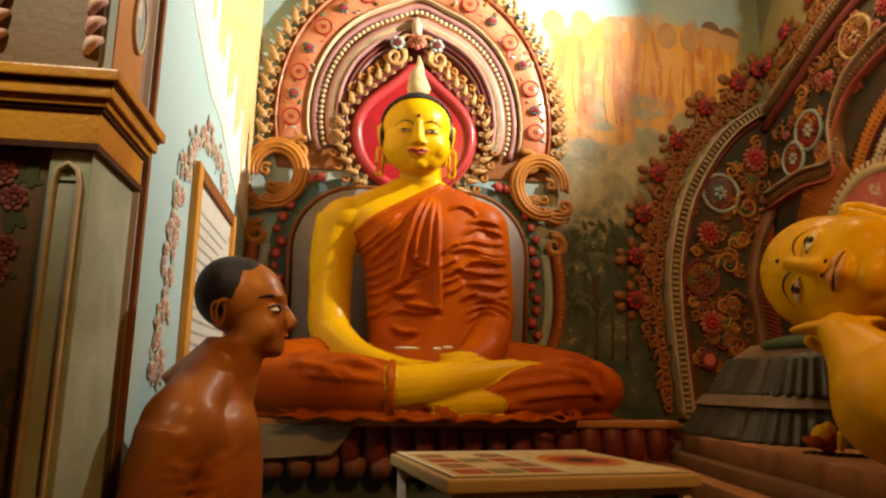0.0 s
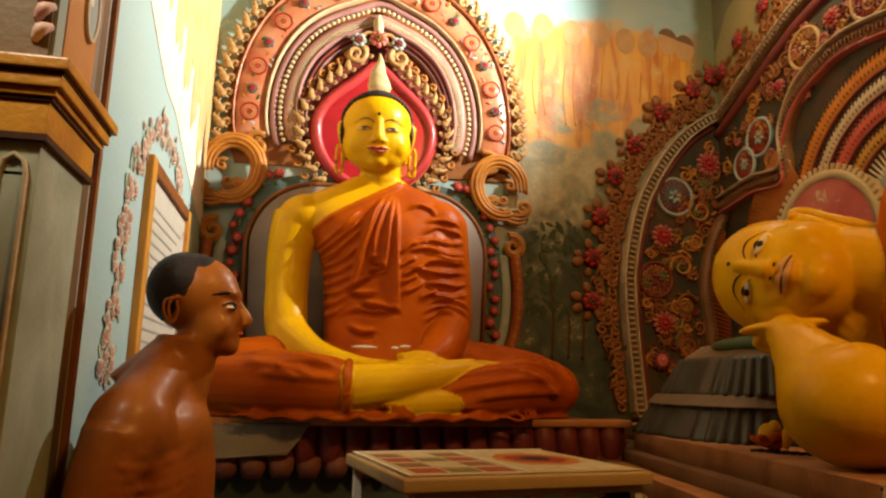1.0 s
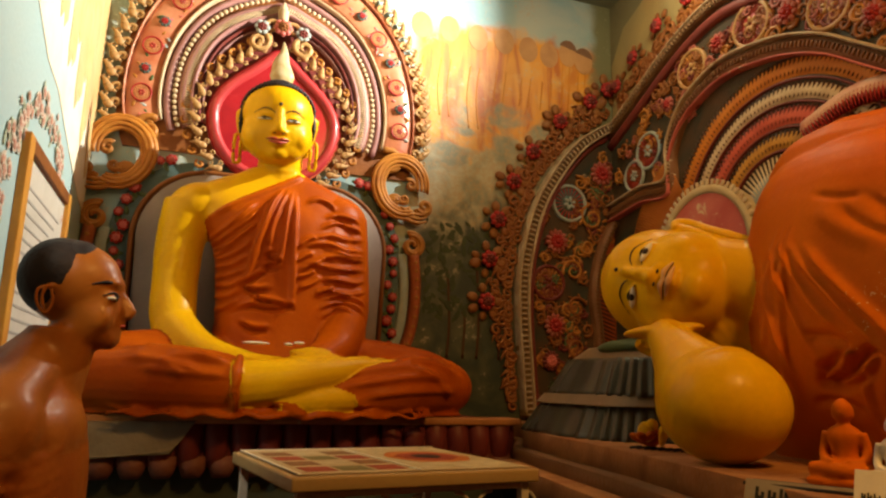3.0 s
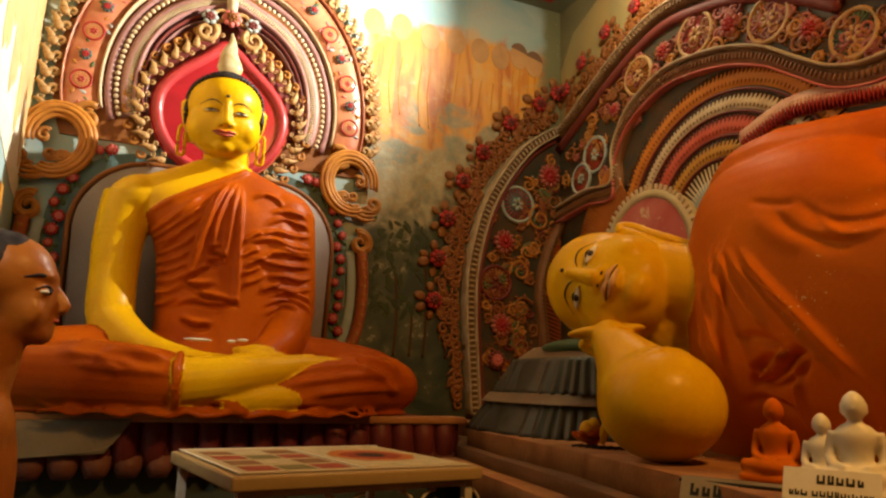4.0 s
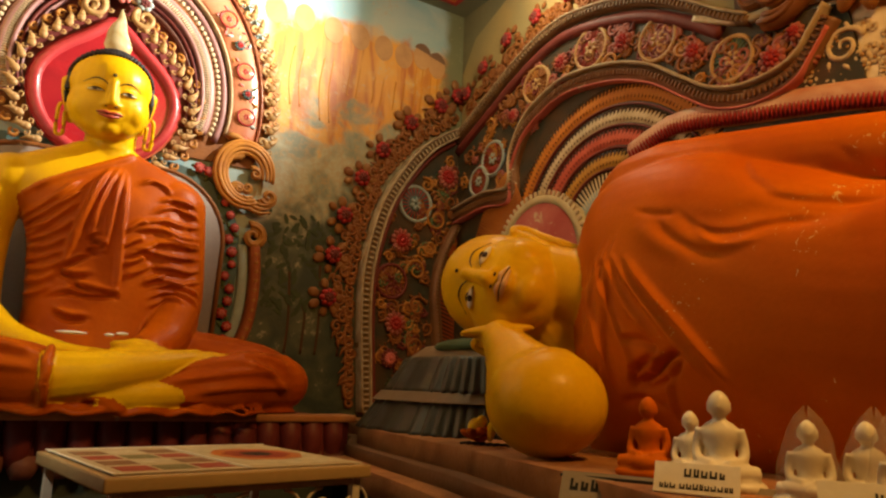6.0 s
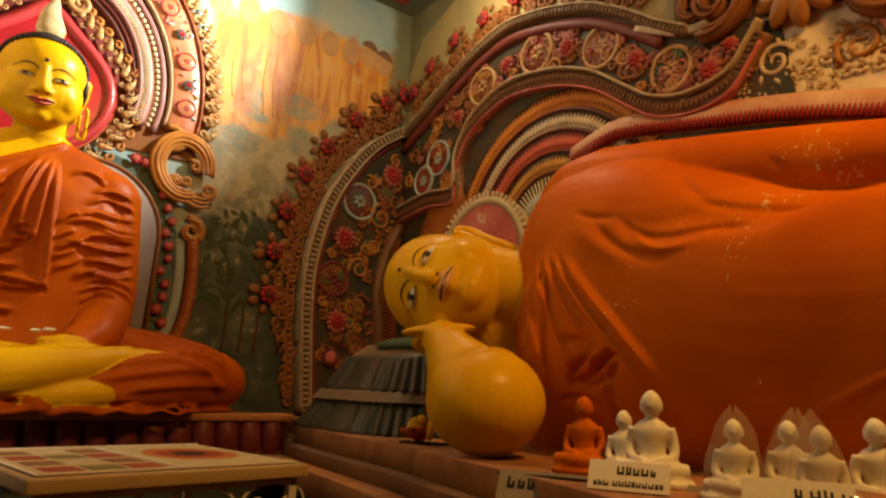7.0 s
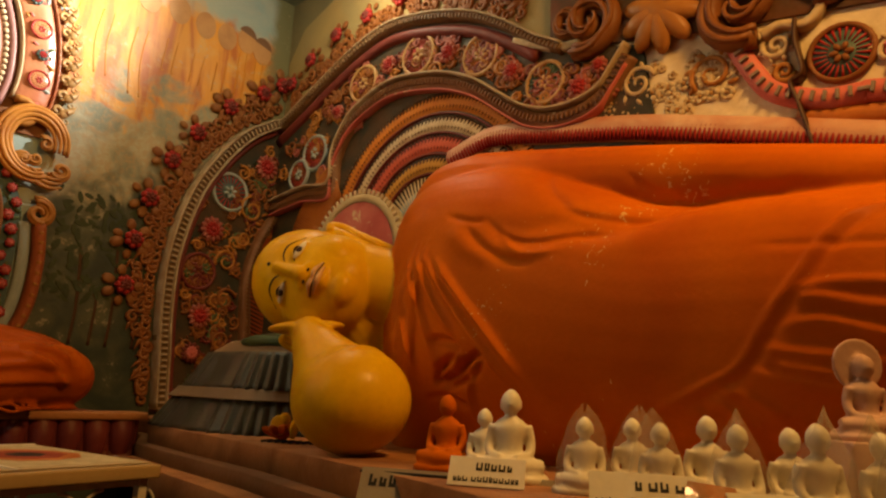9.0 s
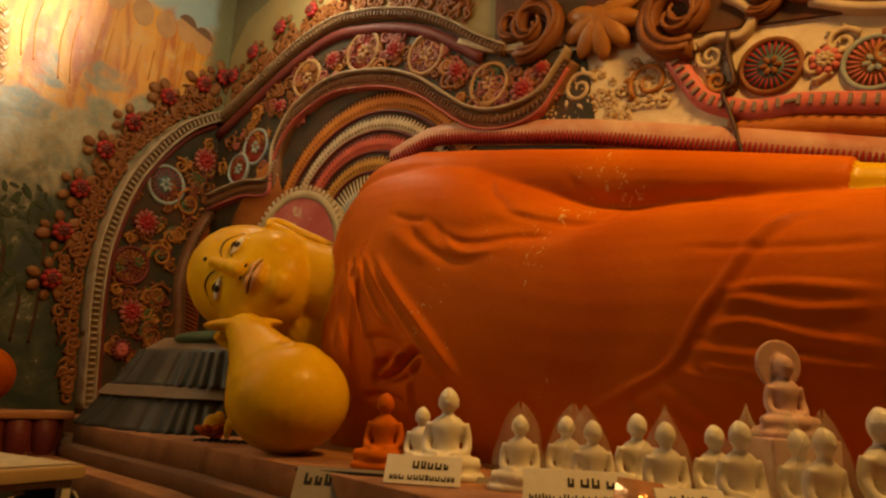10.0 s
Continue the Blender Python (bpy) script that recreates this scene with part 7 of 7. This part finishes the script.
tagged(part("foil_packet", foil, paint("shiny_orange_foil", (0.75, 0.42, 0.22), (0.6, 0.25, 0.1), 20, 0.6, 0.18, 0.3, metal=0.6), None, "", pose(1.03, 0.385, LZ + 0.012, 48, 0, -60)), "shiny orange foil packet lying on the ledge", "packet")
tray = bmesh.new()
slab(tray, [(-0.16, -0.03), (0.16, -0.04), (0.16, 0.04), (-0.16, 0.03)], 0, 0.006, 0, 0.002)
tagged(part("dark_tray", tray, HAIR, None, "", pose(1.12, 0.98, LZ, 0, 0, -62)), "thin dark tray lying on the ledge", "tray")


# ---- pier, column and side wall ----
pier = thing("pier", Matrix.Identity(4), "painted pier with a fluted grey corner column and heavy ochre cornice", "pier")
PF = 1.28  # its front face
PAINTED = paint("dark_floral_painted_panel", (0.16, 0.085, 0.035), (0.10, 0.085, 0.04), 4, 0.8, 0.5, 0.12)
COLUMN = paint("grey_green_stone_paint", (0.44, 0.49, 0.38), (0.24, 0.27, 0.17), 6, 0.8, 0.5, 0.15, chips=0.12)
CORNICE = paint("golden_ochre_cornice_paint", (0.62, 0.29, 0.025), (0.34, 0.13, 0.015), 7, 0.8, 0.35, 0.2, chips=0.04, coat=0.15)
part("body", box(bmesh.new(), (WEST, PF + 0.012, 0), (-0.475, 1.62, CEIL)), PAINTED, pier, smooth=False)
bm = box(bmesh.new(), (-0.532, PF, 0), (-0.46, PF + 0.245, 1.52), 0.004)
part("column", bm, COLUMN, pier, smooth=False)
bm = bmesh.new()
ribbon(bm, [(-0.497, 0.0), (-0.497, 1.30), (-0.497, 1.455)], 0.036, 0.004)
part("flute", bm, paint("pale_flute_paint", (0.46, 0.51, 0.41), (0.28, 0.30, 0.21), 5, 0.6, 0.5, 0.1), pier, "", Matrix(((1, 0, 0, 0), (0, 0, -1, PF), (0, 1, 0, 0), (0, 0, 0, 1))), False)
outline = [(-0.519, 0.0), (-0.519, 1.445), (-0.514, 1.468), (-0.497, 1.48), (-0.481, 1.468), (-0.476, 1.445), (-0.476, 0.0)]
part("flute_edge", ribbon(bmesh.new(), outline, 0.008, 0.012, raw=True), CREAM, pier, "", Matrix(((1, 0, 0, 0), (0, 0, -1, PF), (0, 1, 0, 0), (0, 0, 0, 1))))
# the cornice's dark lines are put in as dark-coloured courses, none of them recessed
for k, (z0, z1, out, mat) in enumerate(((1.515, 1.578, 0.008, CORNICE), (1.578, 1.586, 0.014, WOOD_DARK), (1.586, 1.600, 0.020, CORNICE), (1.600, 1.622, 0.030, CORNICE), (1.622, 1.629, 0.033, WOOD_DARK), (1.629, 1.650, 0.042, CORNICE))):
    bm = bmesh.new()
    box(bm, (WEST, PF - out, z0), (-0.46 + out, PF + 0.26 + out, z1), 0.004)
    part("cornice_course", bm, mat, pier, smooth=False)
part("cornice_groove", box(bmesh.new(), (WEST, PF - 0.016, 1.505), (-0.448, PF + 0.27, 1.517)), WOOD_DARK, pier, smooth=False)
# upper painted storey of the pier
bm = box(bmesh.new(), (WEST, PF + 0.02, 1.650), (-0.468, PF + 0.06, CEIL))
part("upper_panel", bm, paint("grey_green_panel", (0.24, 0.32, 0.30), (0.36, 0.34, 0.22), 3, 0.7, 0.5, 0.1), pier, smooth=False)
ON_PIER = Matrix(((1, 0, 0, 0), (0, 0, -1, PF + 0.02), (0, 1, 0, 0), (0, 0, 0, 1)))
for s, col in ((0.12, (0.48, 0.54, 0.48)), (0.065, (0.20, 0.27, 0.25)), (0.035, (0.44, 0.50, 0.44))):
    bm = slab(bmesh.new(), [(-0.567 + s * 0.7, 1.82), (-0.567, 1.82 + s), (-0.567 - s * 0.7, 1.82), (-0.567, 1.82 - s)], 0, 0.006 - s * 0.02)
    part("painted_diamond", bm, paint("diamond_paint", col, None, 10, 0.5, 0.5, 0.05), pier, "", ON_PIER, False)
for x0 in (-0.486, -0.655):
    bm = bmesh.new()
    for i in range(46):
        z = 1.70 + i * 0.04
        tube(bm, [(x0 - 0.013, z, 0.008), (x0, z + 0.018, 0.020), (x0 + 0.013, z + 0.030, 0.008)], [0.007, 0.013, 0.007], seg=7, n=3)
    part("twisted_rope", bm, paint("pink_white_rope", (0.55, 0.25, 0.22), (0.62, 0.5, 0.36), 20, 0.9, 0.4, 0.1), pier, "pink and white twisted rope moulding", ON_PIER)
bm = box(bmesh.new(), (-0.52, PF + 0.062, 1.650), (-0.466, 1.535, CEIL))
part("upper_pilaster", bm, paint("orange_pilaster_paint", (0.50, 0.22, 0.06), (0.38, 0.14, 0.03), 5, 0.6, 0.45, 0.1), pier, smooth=False)
bm = bmesh.new()
SIDE = Matrix(((0, 0, 1, -0.466), (1, 0, 0, 0), (0, 1, 0, 0), (0, 0, 0, 1)))
disc(bm, (1.465, 1.86), 0.032, 0.0, 0.004, 0, 24, 1.9)
part("oval_panel", bm, BLUEGREY, pier, "", SIDE, False)
ring = [(1.465 + 0.036 * math.cos(2 * math.pi * i / 24), 1.86 + 0.067 * math.sin(2 * math.pi * i / 24)) for i in range(24)]
part("oval_frame", ribbon(bmesh.new(), ring, 0.010, 0.008, closed=True, raw=True), CREAM, pier, "", SIDE)
rng = random.Random(3)
ON_FRONT = Matrix(((1, 0, 0, 0), (0, 0, -1, PF + 0.012), (0, 1, 0, 0), (0, 0, 0, 1)))
FADE_RED = paint("faded_red_flower", (0.25, 0.06, 0.035), (0.15, 0.05, 0.03), 20, 0.6, 0.55, 0.05)
FADE_GREEN = paint("faded_green_leaf", (0.075, 0.08, 0.03), None, 20, 0.6, 0.55, 0.05)
pieces("painted_flower", rosette(0.026, 7, 0.002, 2), (FADE_RED, MAROON), pier, [at2(-0.61 + 0.03 * math.sin(i * 2.3), 1.46 - 0.045 * i, 40 * i, 1, 0.001) @ Matrix.Identity(4) for i in range(5)])
for o in [c for c in pier.children if c.name.startswith("painted_flower")]:
    o.matrix_basis = ON_FRONT @ o.matrix_basis
lf = slab(bmesh.new(), [(0.02 * math.cos(a), 0.008 * math.sin(a)) for a in np.linspace(0, 2 * math.pi, 10, endpoint=False).tolist()], 0, 0.0015)
pieces("painted_leaf", lf, FADE_GREEN, pier, [ON_FRONT @ at2(-0.60 + rng.uniform(-0.06, 0.05), rng.uniform(0.7, 1.48), rng.uniform(0, 180), rng.uniform(0.8, 1.5)) for _ in range(40)], smooth=False)

# mouldings between pier and side wall
trim = thing("door_trim", Matrix.Identity(4), "grey and brown vertical mouldings beside the pier", "trim", kind="structure")
for y0, y1, out, mat in ((1.52, 1.545, 0.035, GREYBACK), (1.545, 1.64, 0.022, paint("pale_grey_trim", (0.48, 0.50, 0.46), (0.25, 0.22, 0.17), 5, 0.6, 0.5, 0.1)), (1.64, 1.662, 0.034, BROWN), (1.662, 1.685, 0.028, paint("cream_trim", (0.56, 0.43, 0.27), (0.45, 0.3, 0.16), 8, 0.5, 0.5, 0.1))):
    bm = box(bmesh.new(), (LEFT - 0.05, y0, 0), (LEFT + out, y1, CEIL), 0.004)
    part("moulding", bm, mat, trim, smooth=False)

# painted garland, robe hem and framed board on the side wall
mural_l = thing("side_wall_mural", ON_LEFT, "painted flower garland and pale draped cloth on the wall", "mural")
fl = rosette(0.022, 6, 0.003, 2)
gar = []
for x, y, a in along([(2.00, 1.0), (2.02, 1.35), (2.06, 1.60), (2.17, 1.80), (2.36, 1.93), (2.62, 1.95), (2.85, 1.84), (3.00, 1.66), (3.06, 1.40), (3.07, 1.1)], 0.034):
    for k in range(3):
        gar.append(at2(x + rng.uniform(-0.06, 0.06), y + rng.uniform(-0.05, 0.05), rng.uniform(0, 60), rng.uniform(0.7, 1.25), 0.0015 + 0.001 * k))
G1 = paint("garland_pink_paint", (0.56, 0.40, 0.32), (0.52, 0.50, 0.40), 30, 0.9, 0.5, 0.02, vary=0.8)
pieces("painted_flower", fl, (G1, paint("garland_red_paint", (0.46, 0.24, 0.17), None, 30, 0.5, 0.5, 0.02)), mural_l, gar)
pieces("painted_leaf", slab(bmesh.new(), [(0.03 * math.cos(a), 0.012 * math.sin(a)) for a in np.linspace(0, 2 * math.pi, 10, endpoint=False).tolist()], 0, 0.0012), paint("garland_leaf_paint", (0.36, 0.42, 0.30), None, 20, 0.6, 0.5, 0.02), mural_l, [m @ at2(rng.uniform(-0.03, 0.03), rng.uniform(-0.03, 0.03), rng.uniform(0, 180)) for m in gar[::2]], smooth=False)
cloth = [(1.80, 3.45), (1.80, 2.42), (1.95, 2.30), (2.15, 2.20), (2.40, 2.10), (2.62, 2.08), (2.85, 2.0), (3.10, 1.92), (3.30, 1.86), (3.48, 1.84), (3.48, 3.45)]
part("draped_cloth", slab(bmesh.new(), cloth, 0, 0.003), paint("white_cream_cloth_paint", (0.80, 0.76, 0.64), (0.66, 0.56, 0.38), 5, 0.7, 0.55, 0.08), mural_l, smooth=False)
for k in range(16):
    y0 = 2.30 + 0.075 * k
    low = 2.34 - 0.022 * k + 0.10 * math.sin(k * 2.1) + 0.10 * abs(math.sin(k * 1.1))
    part("robe_streak", slab(bmesh.new(), [(y0, low + 0.06), (y0 + 0.03, low), (y0 + 0.078, low + 0.05), (y0 + 0.078, 3.45), (y0, 3.45)], 0.003, 0.0045 + 0.0003 * (k % 3)), paint("orange_streak_paint", (0.62, 0.42 + 0.02 * (k % 4), 0.22), (0.54, 0.30, 0.11), 6, 0.6, 0.55, 0.05) if k < 4 else bpy.data.materials["orange_streak_paint" + (".00%d" % (k % 4) if k % 4 else "")], mural_l, smooth=False)
board = thing("framed_notice", ON_LEFT, "wooden framed notice board with faded handwriting", "notice board")
part("sheet", slab(bmesh.new(), [(2.30, 1.10), (2.98, 1.10), (2.98, 1.755), (2.30, 1.755)], 0.0, 0.008), paint("grey_paper", (0.48, 0.46, 0.40), (0.38, 0.35, 0.28), 6, 0.5, 0.6, 0.05), board, smooth=False)
part("frame_side", box(bmesh.new(), (2.235, 1.08, 0), (2.30, 1.80, 0.024), 0.005), WOOD, board, smooth=False)
part("frame_side", box(bmesh.new(), (2.98, 1.08, 0), (3.03, 1.80, 0.024), 0.005), WOOD, board, smooth=False)
part("frame_top", box(bmesh.new(), (2.302, 1.755, 0), (2.978, 1.80, 0.022), 0.005), BROWN, board, smooth=False)
part("frame_bottom", box(bmesh.new(), (2.302, 1.08, 0), (2.978, 1.10, 0.022), 0.005), WOOD, board, smooth=False)
for k in range(13):
    w = 0.56 - 0.08 * (k % 3)
    part("writing_bar", box(bmesh.new(), (2.35, 1.66 - 0.04 * k, 0.008), (2.35 + w, 1.668 - 0.04 * k, 0.0095)), paint("faded_ink", (0.30, 0.29, 0.26), None, 10, 0.3, 0.6, 0.0) if k == 0 else bpy.data.materials["faded_ink"], board, smooth=False)

# ---- mural of robed figures on the back wall: plain shapes ----
mural = thing("back_wall_mural", ON_BACK, "mural of plain orange robed shapes above pale clouds", "mural")
OR = [paint("mural_orange_%s" % n, c, d, 5, 0.7, 0.5, 0.08) for n, c, d in (("light", (0.66, 0.36, 0.06), (0.54, 0.22, 0.02)), ("mid", (0.60, 0.25, 0.02), (0.46, 0.14, 0.01)), ("deep", (0.50, 0.16, 0.012), (0.36, 0.09, 0.008)))]
HEADS = paint("mural_brown", (0.54, 0.30, 0.12), (0.34, 0.16, 0.07), 8, 0.6, 0.5, 0.05)
HAIRS = paint("mural_dark_brown", (0.20, 0.11, 0.06), None, 8, 0.5, 0.5, 0.05)
figs = [(1.10, 3.16, 2.30), (1.27, 3.17, 2.40), (1.45, 3.15, 2.35), (1.62, 3.16, 2.55), (1.78, 3.14, 2.60), (1.92, 3.13, 2.72), (2.05, 3.16, 2.86), (2.16, 3.13, 2.84)]
for k, (x, z, low) in enumerate(figs):
    lift = 0.0008 + 0.0002 * k
    w = 0.105 if k < 6 else 0.085
    part("round_shape", disc(bmesh.new(), (x, z - 0.03), 0.062, 0, lift + 0.0003, 0, 20, 1.3), HEADS, mural, smooth=False)
    if k > 5:
        part("cap_shape", slab(bmesh.new(), [(x + 0.064 * math.cos(a), z - 0.01 + 0.074 * math.sin(a)) for a in np.linspace(0.1, math.pi - 0.5, 12).tolist()], 0, lift + 0.0005), HAIRS, mural, smooth=False)
    for j in range(2):
        xx = x - w * 0.6 + w * 0.55 * j
        part("fold_line", ribbon(bmesh.new(), [(xx + 0.02, z - 0.22), (xx, z - 0.40), (xx + 0.015, low + 0.2)], 0.006, lift + 0.0003), OR[1], mural)
rng = random.Random(31)
# painted dark grove low on the wall
grove = thing("painted_grove", ON_BACK, "dark green painted trees low on the wall", "mural")
for k, (x, top) in enumerate(((1.30, 1.72), (1.47, 1.80), (1.60, 1.60), (1.39, 1.5))):
    part("trunk_shape", ribbon(bmesh.new(), [(x, 1.25), (x + 0.01, 1.45), (x - 0.005, top)], 0.014, 0.0022), WOOD_DARK, grove)
lf = slab(bmesh.new(), [(0.022 * math.cos(a), 0.009 * math.sin(a)) for a in np.linspace(0, 2 * math.pi, 8, endpoint=False).tolist()], 0, 0.0028)
pieces("leaf_shape", lf, paint("grove_leaf", (0.05, 0.065, 0.025), (0.03, 0.04, 0.02), 20, 0.6, 0.5, 0.05, vary=0.8), grove, [at2(rng.uniform(1.16, 1.66), rng.uniform(1.45, 2.0), rng.uniform(0, 180), rng.uniform(0.7, 1.6), 0.0005 * rng.random()) for _ in range(150)], smooth=False)
# wash on the side wall beside the corner
wash = thing("painted_wash", ON_RIGHT, "olive and ochre painted wash above the arch", "mural")
part("wash", slab(bmesh.new(), [(-3.49, 2.55), (-3.2, 2.75), (-2.5, 2.95), (-1.5, 2.55), (-1.2, 3.5), (-2.2, 3.5), (-3.0, 3.44), (-3.36, 3.3), (-3.49, 3.1)], 0, 0.002), paint("olive_ochre_wash", (0.33, 0.24, 0.09), (0.22, 0.2, 0.10), 3, 0.8, 0.55, 0.08), wash, smooth=False)

# ceiling border of painted boards
cornice = thing("ceiling_border", Matrix.Identity(4), "red and orange painted border round the ceiling", "trim", kind="structure")
for lo, hi, mat in (((LEFT, BACK - 0.30, CEIL - 0.006), (RIGHT - 0.16, BACK - 0.10, CEIL), ORANGE), ((RIGHT - 0.36, FRONT, CEIL - 0.006), (RIGHT - 0.16, BACK - 0.30, CEIL), ORANGE), ((LEFT, BACK - 0.125, CEIL - 0.012), (RIGHT - 0.135, BACK - 0.10, CEIL), RED), ((RIGHT - 0.16, FRONT, CEIL - 0.012), (RIGHT - 0.135, BACK - 0.125, CEIL), RED)):
    part("border_board", box(bmesh.new(), lo, hi, 0.002), mat, cornice, smooth=False)

# spotlight on the side wall
spot = thing("spotlight", Matrix.Translation(LAMP), "small white wall spotlight with a glowing bulb", "lamp")
aim = (Vector(AIM) - Vector(LAMP)).to_track_quat("-Z", "Y").to_matrix().to_4x4()
GLOW = bpy.data.materials.new("glowing_bulb")
GLOW.use_nodes = True
GLOW.node_tree.nodes["Principled BSDF"].inputs["Emission Color"].default_value = (1, 0.85, 0.6, 1)
GLOW.node_tree.nodes["Principled BSDF"].inputs["Emission Strength"].default_value = 12
part("bulb", ball(bmesh.new(), (0, 0, 0.045), (0.024, 0.024, 0.03)), GLOW, spot, "glowing bulb", aim)
bm = bmesh.new()
rows = [[bm.verts.new((r * math.cos(2 * math.pi * j / 20), r * math.sin(2 * math.pi * j / 20), z)) for j in range(20)] for r, z in ((0.056, 0.02), (0.05, 0.06), (0.03, 0.11), (0.012, 0.13))]
for a, c in zip(rows, rows[1:]):
    for j in range(20):
        bm.faces.new((a[j], a[(j + 1) % 20], c[(j + 1) % 20], c[j]))
bm.faces.new(rows[-1])
part("shade", bm, WHITE, spot, "", aim)
part("arm", tube(bmesh.new(), [(0.02, 0, 0.02), (0.06, 0, 0.05), (RIGHT - LAMP[0] + 0.01, 0, 0.05)], [0.009, 0.009], seg=8), WHITE, spot)
